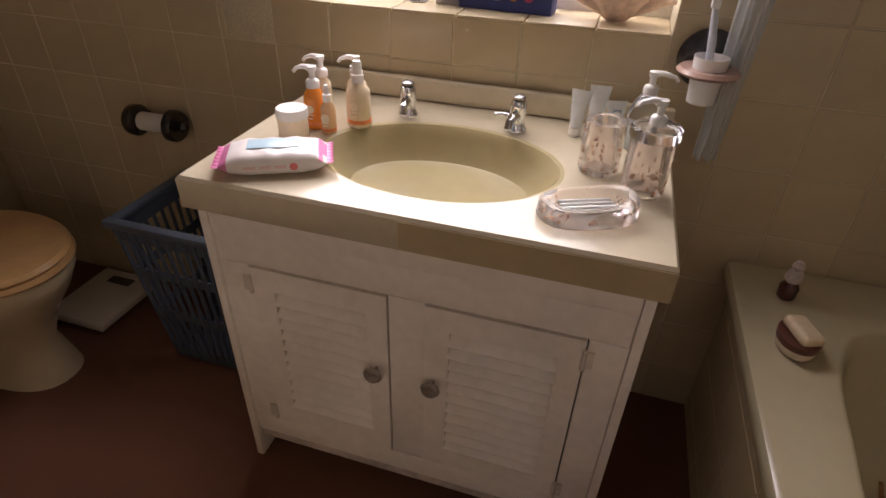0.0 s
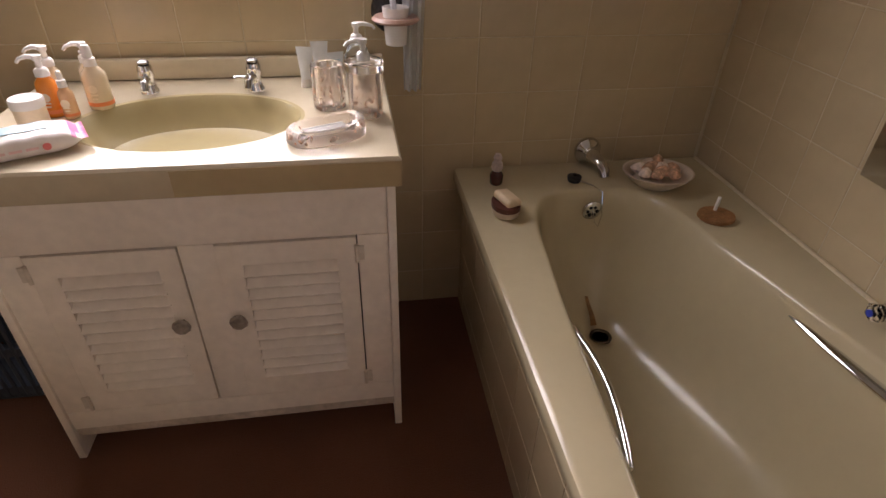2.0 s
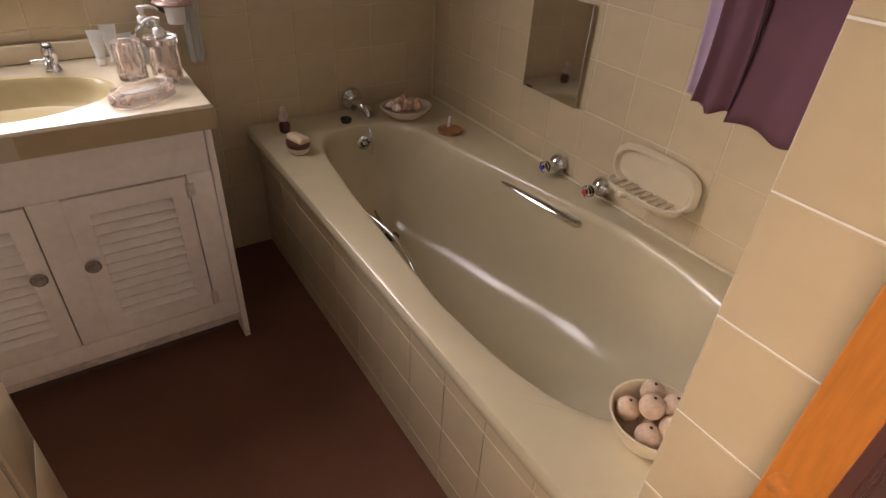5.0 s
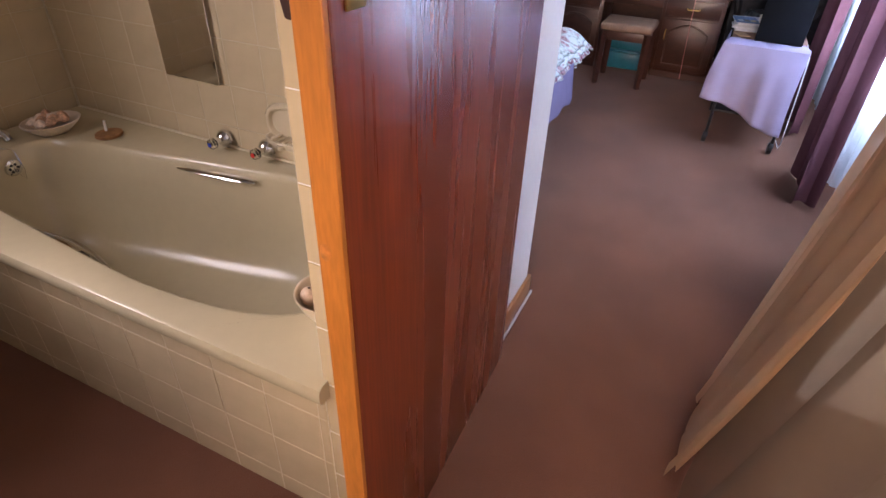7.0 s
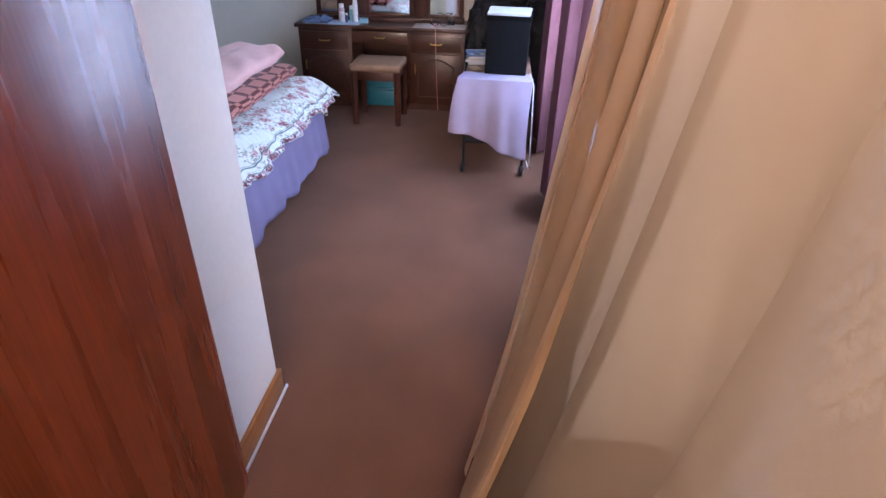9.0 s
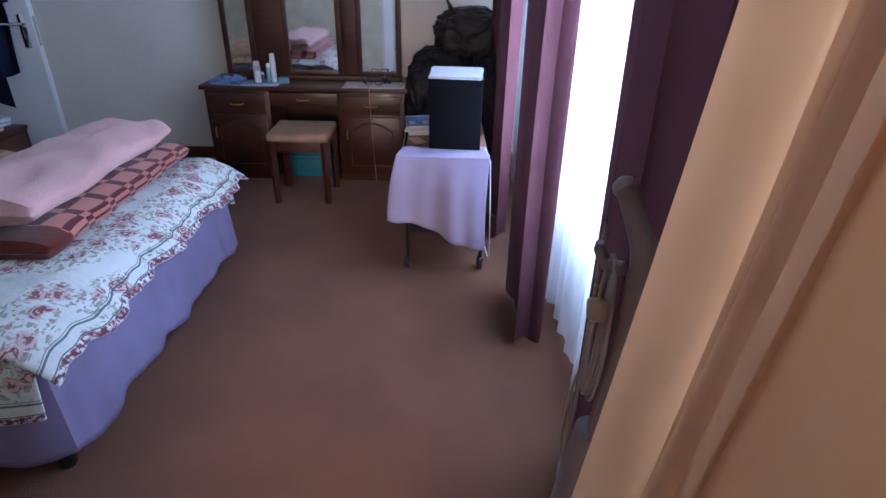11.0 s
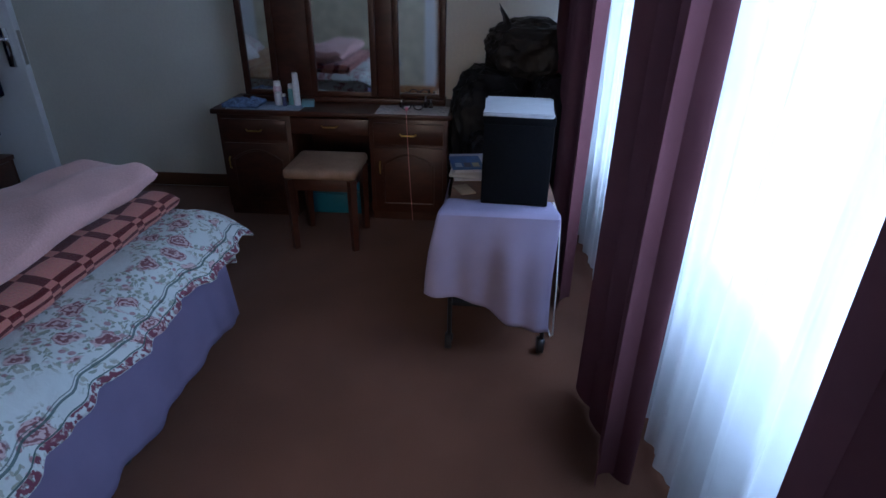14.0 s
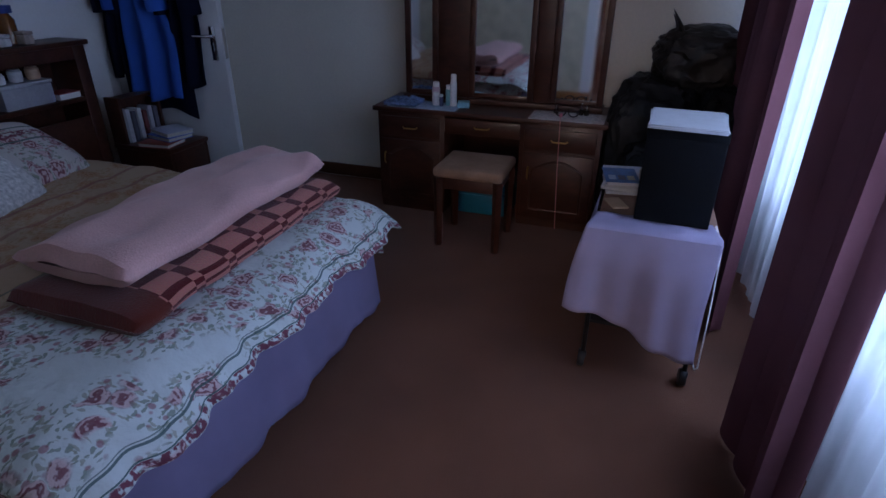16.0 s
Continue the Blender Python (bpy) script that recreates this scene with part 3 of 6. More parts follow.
dish = thing("soap_dish", 0.005, 0.822, 0.8105, "clear resin soap dish with shells cast in", "soap dish", turn=24)
rr = [oval_ring(0, 0, 0.078, 0.046, 0.0, 40, 2.6), oval_ring(0, 0, 0.082, 0.050, 0.004, 40, 2.6), oval_ring(0, 0, 0.080, 0.049, 0.024, 40, 2.6), oval_ring(0, 0, 0.074, 0.043, 0.030, 40, 2.6), oval_ring(0, 0, 0.062, 0.033, 0.030, 40, 2.6), oval_ring(0, 0, 0.056, 0.028, 0.016, 40, 2.6)]
for r in rr[2:5]:
    for p in r:
        p.z += 0.012 * max(0, p.x / 0.08) ** 2
part("tray", ring_loft(rr, None, True, True), CLEAR, dish)
tagged(part("shells", chips(22, lambda rnd: (0.072 * math.cos(k := rnd.random() * 6.283), 0.041 * math.sin(k), rnd.uniform(0.005, 0.02)), 0.0055, 7), SHELLBIT, dish), kind="stuff")
tagged(part("pale_shells", chips(18, lambda rnd: (0.072 * math.cos(k := rnd.random() * 6.283), 0.041 * math.sin(k), rnd.uniform(0.005, 0.026)), 0.0055, 8), SHELLPALE, dish), kind="stuff")
for q in range(4):
    part("rib", boxm(-0.044, 0.044, -0.019 + q * 0.0115, -0.015 + q * 0.0115, 0.0162, 0.0205, bevel=0.001), CLEARPL, dish)
bk = thing("hand_soap_bottle", 0.080, 1.135, 0.8105, "clear hand soap bottle with a white pump", "bottle")
part("bottle", lathe([(0.030, 0), (0.032, 0.004), (0.032, 0.075), (0.024, 0.098), (0.013, 0.112)], 26), glass("clear_plastic", (0.9, 0.93, 0.93), 0.06), bk)
part("liquid", lathe([(0.029, 0.003), (0.030, 0.006), (0.030, 0.05), (0, 0.05)], 26), pbr("milky_soap", (0.72, 0.72, 0.70), 0.3), bk)
pump_head(bk, 0.112, WHITEPL, 0.045, 170)
TUBEW = pbr("white_tube_film", (0.74, 0.76, 0.76), 0.35, 0.06, 20, 0.05, 60)
for q, (x, y, tilt, h) in enumerate(((-0.050, 1.155, -8, 0.094), (-0.012, 1.175, -5, 0.102), (0.028, 1.165, -7, 0.078))):
    t = thing("toothpaste_tube", x, y, 0.8105, "white squeezed tube standing on its cap", "tube", "tubes by the wall", turn=-12 + 14 * q)
    part("cap", lathe([(0.013, 0), (0.0135, 0.002), (0.0125, 0.018), (0, 0.019)], 18), WHITEPL, t)
    part("tube", place_bm(sheet(lambda u, v: Vector(((0.012 + 0.010 * v) * math.cos(6.2832 * u), (0.013 * (1 - v) + 0.0012) * math.sin(6.2832 * u), 0.018 + (h - 0.018) * v)), 24, 8), pose(0, 0, 0, tilt)), TUBEW, t)
    part("label_mark", place_bm(boxm(-0.009, 0.009, -0.0125, -0.0115, 0.042, 0.060), pose(0, 0.002, 0.0, tilt - 5)), pbr("grey_blue_print", (0.32, 0.42, 0.52), 0.5), t)

# ---- bath ----
RIM = 0.512
tub = thing("bathtub", 0.75, 0.35, 0, "beige enamelled bathtub built in behind tiles", "bathtub")
N = 128
cx, cy = 0.750, 0.3325
BX0, BX1, BY0, BY1 = 0.352, RIGHT - 0.001, -0.545, BACK - 0.001


def bath_ring(inset, z, p=4.0, dy=0.0, shorter=0.0):
    """Outline of the tapering hollow, set in from the rim's edge; narrower at the tap end."""
    out = []
    for i in range(N):
        a = 2 * math.pi * i / N
        c, s = math.cos(a), math.sin(a)
        k = (abs(c) ** p + abs(s) ** p) ** (-1 / p)
        y = 0.3325 + dy + k * s * (0.7525 - inset - shorter)
        g = max(0.0, min(1.0, (y - 0.08) / 0.70))
        out.append(Vector((0.754 - 0.035 * g + k * c * (0.322 - 0.090 * g - inset), y, z)))
    return out


rings = [rect_ring(BX0 + 0.022, BX1, BY0, BY1, RIM - 0.048, N, cx, cy), rect_ring(BX0 + 0.004, BX1, BY0, BY1, RIM - 0.046, N, cx, cy), rect_ring(BX0, BX1, BY0, BY1, RIM - 0.036, N, cx, cy),
         rect_ring(BX0, BX1, BY0, BY1, RIM - 0.016, N, cx, cy), rect_ring(BX0 + 0.004, BX1, BY0, BY1, RIM - 0.005, N, cx, cy), rect_ring(BX0 + 0.014, BX1, BY0, BY1, RIM, N, cx, cy),
         bath_ring(-0.004, RIM), bath_ring(0.002, RIM - 0.002), bath_ring(0.008, RIM - 0.009), bath_ring(0.014, RIM - 0.03, 3.8), bath_ring(0.022, 0.42, 3.6, 0.004),
         bath_ring(0.034, 0.33, 3.3, 0.012, 0.02), bath_ring(0.050, 0.25, 3.0, 0.03, 0.05), bath_ring(0.075, 0.18, 2.8, 0.05, 0.09), bath_ring(0.11, 0.138, 2.6, 0.07, 0.12), bath_ring(0.16, 0.118, 2.4, 0.09, 0.20), bath_ring(0.205, 0.112, 2.2, 0.12, 0.40)]
bm = ring_loft(rings, None, False, True)
bmesh.ops.translate(bm, verts=bm.verts[:], vec=(-0.75, -0.35, 0))
part("tub", bm, ENAMEL, tub)


def bpart(name, bm, mat, parent=None, label=""):
    bmesh.ops.translate(bm, verts=bm.verts[:], vec=(-0.75, -0.35, 0))
    return part(name, bm, mat, parent or tub, label)


bpart("sealant", tube([(RIGHT - 0.004, -0.52, RIM + 0.001), (RIGHT - 0.004, BACK - 0.01, RIM + 0.001)], 0.006, 8), GROUT, None, "grubby sealant line along the wall")
bpart("drain", lathe([(0.032, 0.0), (0.032, 0.004), (0.024, 0.0045), (0.022, 0.0), (0, 0.0)], 24, at=(0.738, 0.862, 0.135)), pbr("dull_drain", (0.10, 0.08, 0.06), 0.4, metal=0.7), None, "tarnished round waste")
bpart("rust_streak", sheet(lambda u, v: Vector((0.732 + 0.004 * math.sin(5 * v) + (u - 0.5) * (0.020 - 0.012 * v), 0.905 + 0.085 * v, 0.1425 + 0.065 * v ** 1.6)), 4, 12), pbr("rust_stain", (0.30, 0.16, 0.05), 0.35, 0.3, 40, 0.0, 60), None, "rusty stain running to the waste")
ofl = bpart("overflow", place_bm(lathe([(0.030, 0), (0.030, 0.003), (0.026, 0.006), (0, 0.007)], 24), pose(0.731, 1.062, 0.452, 94)), CHROME, None, "chrome overflow plate")
for k in range(6):
    a = k * math.pi / 3
    bpart("hole", place_bm(lathe([(0.005, 0), (0.005, 0.0012), (0, 0.0012)], 10), pose(0.731 + 0.014 * math.cos(a), 1.0548, 0.452 + 0.014 * math.sin(a), 94)), pbr("hole_black", (0.01, 0.01, 0.01), 0.8), ofl)
# chrome grips
arch = [(0.476 + (-0.014) * k / 12 + 0.026 * math.sin(math.pi * k / 12), 0.59 + (-0.376) * k / 12, RIM - 0.032 + 0.004 * math.sin(math.pi * k / 12)) for k in range(13)]
bpart("grip", tube(arch, [0.006] + [0.0075] * 11 + [0.006], 12), CHROME, None, "arched chrome hand grip")
flat = [(0.997 + (0.033) * k / 12 - 0.010 * math.sin(math.pi * k / 12), 0.595 + (-0.377) * k / 12, RIM - 0.040) for k in range(13)]
bpart("grip", tube(flat, [0.009, 0.014] + [0.019] * 9 + [0.016, 0.013], 12, flat=0.5), CHROME, None, "flat chrome hand grip")
bpart("chain", tube([(0.693, 1.132, 0.520), (0.735, 1.10, 0.516), (0.757, 1.068, 0.508), (0.760, 1.050, 0.44), (0.752, 1.045, 0.405), (0.740, 1.047, 0.42), (0.733, 1.052, 0.45)], 0.0013, 6), CHROME, None, "thin plug chain")

panel = structure("bath_panel", boxm(0.386, 0.43, -0.53, BACK, 0.0, RIM - 0.05), GROUT, "beige tiled bath front panel", "bath panel")


def tiles_x(wall, x, y0, y1, z0, z1, yoff, zoff, holes=()):
    """Tiles on a face that looks towards -x; u runs along -y."""
    tiles_on(wall, lambda u: (x, -u), -90, -y1, -y0, z0, z1, -yoff, zoff, holes=holes)


tiles_x(panel, 0.3858, -0.53, BACK, 0.0, RIM - 0.05, -0.353, 0.222 - 0.153)
# wall mixer spout, plug, taps
sp = thing("bath_spout", 0.772, BACK, 0.556, "chrome wall spout above the bath", "spout")
part("rosette", place_bm(lathe([(0.043, 0), (0.043, 0.004), (0.037, 0.014), (0.024, 0.024), (0.020, 0.034), (0, 0.034)], 32), pose(0, -0.006, 0, 90)), CHROME, sp)
part("spout", tube([(0, -0.02, 0), (0.004, -0.05, -0.002), (0.012, -0.085, -0.012), (0.018, -0.11, -0.024), (0.019, -0.118, -0.04)], [0.020, 0.020, 0.019, 0.017, 0.015], 18), CHROME, sp)
pl = thing("bath_plug", 0.693, 1.135, RIM + 0.001, "black rubber bath plug lying on the rim", "plug")
part("plug", lathe([(0.018, 0), (0.021, 0.010), (0.021, 0.016), (0.017, 0.018), (0.005, 0.018), (0.005, 0.024), (0, 0.024)], 20), pbr("black_rubber", (0.012, 0.012, 0.014), 0.6), pl)
for y, z, dot, nm in ((0.445, 0.545, (0.03, 0.06, 0.5), "blue"), (0.250, 0.55, (0.6, 0.03, 0.02), "red")):
    t = thing("bath_tap", RIGHT, y, z, f"chrome wall tap with a {nm} marked clear handle", "tap", "bath taps")
    part("rosette", place_bm(lathe([(0.032, 0), (0.032, 0.004), (0.029, 0.016), (0.020, 0.026), (0.012, 0.03), (0.012, 0.05), (0, 0.05)], 28), pose(-0.006, 0, 0, 0, -90)), CHROME, t)
    hd = part("handle", place_bm(lathe([(0.012, 0), (0.020, 0.006), (0.021, 0.018), (0.014, 0.026), (0, 0.0265)], 6), pose(-0.056, 0, 0, 0, -90)), GLASSKNOB, t, "clear cut handle")
    part("marker", place_bm(lathe([(0.008, 0), (0.008, 0.002), (0, 0.003)], 14), pose(-0.083, 0, 0, 0, -90)), pbr(nm + "_marker", dot, 0.3), hd)

# soap dish fixed to the wall
ws = thing("wall_soap_dish", RIGHT - 0.006, 0.085, 0.66, "beige ceramic soap dish fixed to the wall", "soap dish")


def dish_ring(x, hy, hz, p=3.2):
    n = 40
    out = []
    for i in range(n):
        a = 2 * math.pi * i / n
        c, s = math.cos(a), math.sin(a)
        k = (abs(c / hy) ** p + abs(s / hz) ** p) ** (-1 / p)
        out.append(Vector((x, k * c, k * s)))
    return out


part("shell", ring_loft([dish_ring(0.0, 0.145, 0.070), dish_ring(-0.014, 0.142, 0.067), dish_ring(-0.020, 0.136, 0.061), dish_ring(-0.019, 0.128, 0.054), dish_ring(-0.006, 0.120, 0.047)], None, False, True), CERAMIC, ws)
part("tray", place_bm(ring_loft([oval_ring(0, 0, 0.050, 0.118, -0.012, 40, 2.6), oval_ring(0, 0, 0.058, 0.126, 0.0, 40, 2.6), oval_ring(0, 0, 0.058, 0.126, 0.010, 40, 2.6), oval_ring(0, 0, 0.052, 0.120, 0.010, 40, 2.6), oval_ring(0, 0, 0.046, 0.112, 0.001, 40, 2.6)], None, True, True), pose(-0.024, 0, -0.048)), CERAMIC, ws)
for k in range(8):
    part("rib", tube([(-0.062, -0.084 + k * 0.024, -0.044), (-0.012, -0.084 + k * 0.024, -0.044)], 0.005, 8), CERAMIC, ws)
part("lip", place_bm(lathe([(0.010, 0), (0.014, 0.008), (0.012, 0.014), (0, 0.015)], 14), pose(-0.083, 0.03, -0.056)), CERAMIC, ws)

wm = thing("wall_mirror", RIGHT - 0.0065, 0.545, 0.74, "small frameless mirror panel on the tiled wall", "mirror")
part("glass", boxm(-0.004, 0, -0.125, 0.125, 0.0, 0.30, bevel=0.001, segs=1), MIRROR, wm)

# towel on its rail
TOWEL_L = cloth("lilac_towel", (0.50, 0.38, 0.50), 0.1, weave=500)
TOWEL_D = cloth("plum_towel", (0.15, 0.075, 0.095), 0.05, weave=500)
tr = thing("towel_rail", RIGHT, -0.12, 1.42, "chrome towel rail fixed to the tiled wall", "towel rail")
part("bar", tube([(-0.075, -0.33, 0), (-0.075, 0.30, 0)], 0.009, 12), CHROME, tr)
for yy in (-0.32, 0.29):
    part("bracket", tube([(-0.006, yy, 0), (-0.075, yy, 0)], [0.016, 0.009], 12), CHROME, tr)


def towel(name, y0, y1, z0, off, mat, label, seed):
    def f(u, v):
        s = -1 if v < 0.5 else 1
        k = abs(2 * v - 1)
        x = 1.075 + s * min(0.014, 0.05 * k) + off + 0.010 * math.sin(9 * u + seed) * k
        return Vector((x, y0 + (y1 - y0) * u + 0.01 * k * math.sin(5 * k + seed), 1.432 - (1.43 - z0) * (k if s < 0 else 0.8 * k) + (0.008 * math.sin(7 * u + seed) if k > 0.9 else 0)))
    ob = tagged(link(name, sheet(f, 24, 40), mat), label, "towel", "towels on the rail")
    solid(ob, 0.005)


towel("bath_towel", -0.10, 0.025, 0.925, 0.0, TOWEL_L, "lilac bath towel folded over the rail", 0.4)
towel("bath_towel", -0.105, -0.022, 0.92, -0.024, TOWEL_D, "plum striped hand towel over the lilac one", 1.3)
towel("bath_towel", -0.30, -0.11, 0.90, 0.0, TOWEL_D, "plum bath towel hanging on the rail", 2.2)


# small things along the rim
bl = thing("bowl", 0.555, -0.435, RIM + 0.001, "cream bowl filled with wooden balls on the rim", "bowl")
part("bowl", lathe([(0.040, 0), (0.045, 0.004), (0.066, 0.035), (0.078, 0.066), (0.080, 0.070), (0.076, 0.070), (0.062, 0.036), (0.04, 0.012), (0, 0.010)], 36), pbr("cream_pottery", (0.72, 0.60, 0.42), 0.3, 0.06, 12), bl)
BALL = pbr("pale_turned_wood", (0.56, 0.40, 0.28), 0.55, 0.15, 30, 0.1, 120, spread=0.12)
for k, (px, py, pz) in enumerate(((0, 0, 0.046), (0.044, 0.006, 0.056), (-0.022, 0.040, 0.056), (-0.038, -0.018, 0.056), (0.014, -0.043, 0.056), (0.022, 0.030, 0.082), (-0.012, 0.006, 0.090), (0.024, -0.014, 0.088), (-0.008, -0.038, 0.078))):
    b = thing("wooden_ball", 0.555 + px, -0.435 + py, RIM + 0.001 + pz, "pale wooden ball with a small drilled hole", "ball", "balls in the bowl")
    part("ball", lathe([(0, -0.022)] + [(0.022 * math.cos(a), 0.022 * math.sin(a)) for a in [math.pi * (q / 12 - 0.5) for q in range(1, 12)]] + [(0, 0.022)], 20), BALL, b)
    part("hole", lathe([(0.003, 0.0218), (0.003, 0.0226), (0, 0.0226)], 10), pbr("drilled_hole", (0.05, 0.03, 0.02), 0.9), b)
sh = thing("shell_dish", 0.925, 1.085, RIM + 0.001, "shallow white dish heaped with sea shells", "dish")
part("dish", lathe([(0.045, 0), (0.055, 0.003), (0.092, 0.032), (0.104, 0.046), (0.099, 0.047), (0.07, 0.016), (0, 0.010)], 40, 1.0, 0.85), pbr("white_pottery", (0.72, 0.62, 0.52), 0.3), sh)
rnd = random.Random(5)
for k in range(13):
    a, r = k * 2.4, 0.066 * math.sqrt(k / 13)
    s = thing("sea_shell", 0.925 + r * math.cos(a), 1.085 + 0.85 * r * math.sin(a), RIM + 0.030 + rnd.uniform(0.0, 0.014), "brown and pale sea shell", "shell", "shells in the dish", turn=rnd.uniform(0, 360))
    part("shell", lathe([(0.003, 0), (0.020, 0.006), (0.027, 0.015), (0.019, 0.024), (0.006, 0.032), (0, 0.034)], 14, 1.0, 0.7), SHELLBIT if k % 3 else SHELLPALE, s)
ca = thing("soap_pad", 1.000, 0.884, RIM + 0.001, "round brown sponge pad with a pale stick", "sponge")
part("pad", lathe([(0.046, 0), (0.050, 0.004), (0.048, 0.012), (0, 0.014)], 30, 1, 0.9), pbr("brown_sponge", (0.32, 0.16, 0.06), 0.9, 0.25, 30, 0.6, 140), ca)
part("stick", tube([(0.006, 0.02, 0.012), (0.012, 0.024, 0.05)], 0.005, 10), WHITEPL, ca)
so = thing("soap_pot", 0.443, 0.972, RIM + 0.001, "striped cream and brown pot with a soap bar", "soap pot")
part("pot", lathe([(0.030, 0), (0.036, 0.004), (0.040, 0.022)], 30, 0.95, 1.15), pbr("cream_glaze", (0.66, 0.55, 0.42), 0.3), so)
part("brown_band", lathe([(0.0402, 0.022), (0.041, 0.036), (0.036, 0.038)], 30, 0.95, 1.15), pbr("brown_glaze", (0.10, 0.03, 0.02), 0.35), so)
part("soap_bar", place_bm(boxm(-0.024, 0.024, -0.036, 0.036, 0, 0.024, bevel=0.010, segs=4), pose(0, 0, 0.034, 6, 10, 25)), pbr("cream_soap", (0.70, 0.55, 0.36), 0.45), so)
fg = thing("perfume_bottle", 0.458, 1.145, RIM + 0.001, "small dark glass bottle with a pale ornate top", "bottle")
part("bottle", lathe([(0.016, 0), (0.019, 0.004), (0.020, 0.030), (0.012, 0.042)], 20), pbr("dark_bottle_glass", (0.08, 0.02, 0.02), 0.1, coat=0.6), fg)
part("stopper", lathe([(0.012, 0.042), (0.017, 0.05), (0.015, 0.066), (0.009, 0.073), (0.013, 0.082), (0.008, 0.093), (0, 0.096)], 18), pbr("pale_stopper", (0.55, 0.45, 0.42), 0.4, 0.3, 40), fg)

# ---- toilet corner ----
toi = thing("toilet", -1.55, 0.80, 0, "beige ceramic toilet with a closed wooden seat lid", "toilet", turn=-90)
part("pedestal", ring_loft([oval_ring(0, 0.02, 0.105, 0.185, 0.0, 40, 2.4), oval_ring(0, 0.02, 0.098, 0.175, 0.03, 40, 2.4), oval_ring(0, 0.02, 0.085, 0.15, 0.12, 40), oval_ring(0, 0.04, 0.11, 0.17, 0.22, 40), oval_ring(0, 0.06, 0.165, 0.215, 0.31, 40), oval_ring(0, 0.07, 0.182, 0.235, 0.37, 40), oval_ring(0, 0.07, 0.180, 0.233, 0.39, 40)], None, True, True), CERAMIC, toi)
SEATW = pbr("yellow_varnished_seat", (0.50, 0.30, 0.13), 0.3, 0.1, 6, 0.03, 40, coat=0.3)
part("seat", ring_loft([oval_ring(0, 0.07, 0.186, 0.240, 0.392, 44), oval_ring(0, 0.07, 0.190, 0.244, 0.398, 44), oval_ring(0, 0.07, 0.186, 0.240, 0.410, 44)], None, True, True), SEATW, toi)
part("lid", ring_loft([oval_ring(0, 0.068, 0.184, 0.236, 0.412, 44), oval_ring(0, 0.068, 0.187, 0.239, 0.418, 44), oval_ring(0, 0.068, 0.178, 0.230, 0.430, 44), oval_ring(0, 0.068, 0.10, 0.14, 0.436, 44)], None, True, True), SEATW, toi)
part("cistern", boxm(-0.22, 0.22, -0.385, -0.215, 0.36, 0.74, bevel=0.025, segs=3), CERAMIC, toi)
part("cistern_lid", boxm(-0.23, 0.23, -0.395, -0.205, 0.742, 0.775, bevel=0.012, segs=3), CERAMIC, toi)
sc = thing("bathroom_scale", -1.50, 1.095, 0.0, "white flat bathroom scale lying on the carpet", "scale")
part("platform", boxm(-0.112, 0.112, -0.132, 0.132, 0.012, 0.042, bevel=0.010, segs=3), pbr("scale_white", (0.62, 0.56, 0.50), 0.5, 0.08, 14, 0.1, 90), sc)
part("display", boxm(-0.045, 0.045, 0.060, 0.095, 0.0421, 0.0445, bevel=0.002), pbr("dark_display", (0.06, 0.05, 0.04), 0.2), sc)
for a in (-0.09, 0.09):
    for b in (-0.11, 0.11):
        part("foot", lathe([(0.012, 0), (0.012, 0.013)], 12, at=(a, b, 0)), pbr("grey_foot", (0.1, 0.1, 0.1), 0.7), sc)

# plastic laundry basket
BASK = pbr("slate_blue_plastic", (0.075, 0.095, 0.13), 0.45, 0.08, 8, 0.05, 60)
bk = thing("laundry_basket", -0.945, 1.085, 0.0, "slate blue plastic laundry basket with slotted sides", "laundry basket")
HB, TX, TY, QX, QY = 0.50, 0.215, 0.15, 0.165, 0.115


def at_h(z):
    k = z / HB
    return QX + (TX - QX) * k, QY + (TY - QY) * k


part("base", boxm(-QX, QX, -QY, QY, 0.0, 0.012, bevel=0.004), BASK, bk)
rimb = bmesh.new()
for s in (-1, 1):
    bm_box(rimb, -TX - 0.016, TX + 0.016, s * TY - 0.014, s * TY + 0.014, HB - 0.022, HB, bevel=0.006)
    bm_box(rimb, s * TX - 0.014, s * TX + 0.014, -TY, TY, HB - 0.021, HB - 0.001, bevel=0.006)
part("rim", rimb, BASK, bk)
for lev in (0.02, 0.17, 0.32, 0.44):
    hx, hy = at_h(lev)
    b = bmesh.new()
    for s in (-1, 1):
        bm_box(b, -hx, hx, s * hy - 0.003, s * hy + 0.003, lev, lev + (0.05 if lev == 0.44 else 0.028))
        bm_box(b, s * hx - 0.003, s * hx + 0.003, -hy, hy, lev, lev + (0.05 if lev == 0.44 else 0.028))
    part("band", b, BASK, bk)
for s in (-1, 1):
    for k in range(15):
        f = -0.98 + 1.96 * k / 14
        part("slat", tube([(f * QX, s * QY, 0.01), (f * TX, s * TY, HB - 0.01)], 0.0058, 6), BASK, bk)
    for k in range(10):
        f = -0.97 + 1.94 * k / 9
        part("slat", tube([(s * QX, f * QY, 0.01), (s * TX, f * TY, HB - 0.01)], 0.0058, 6), BASK, bk)

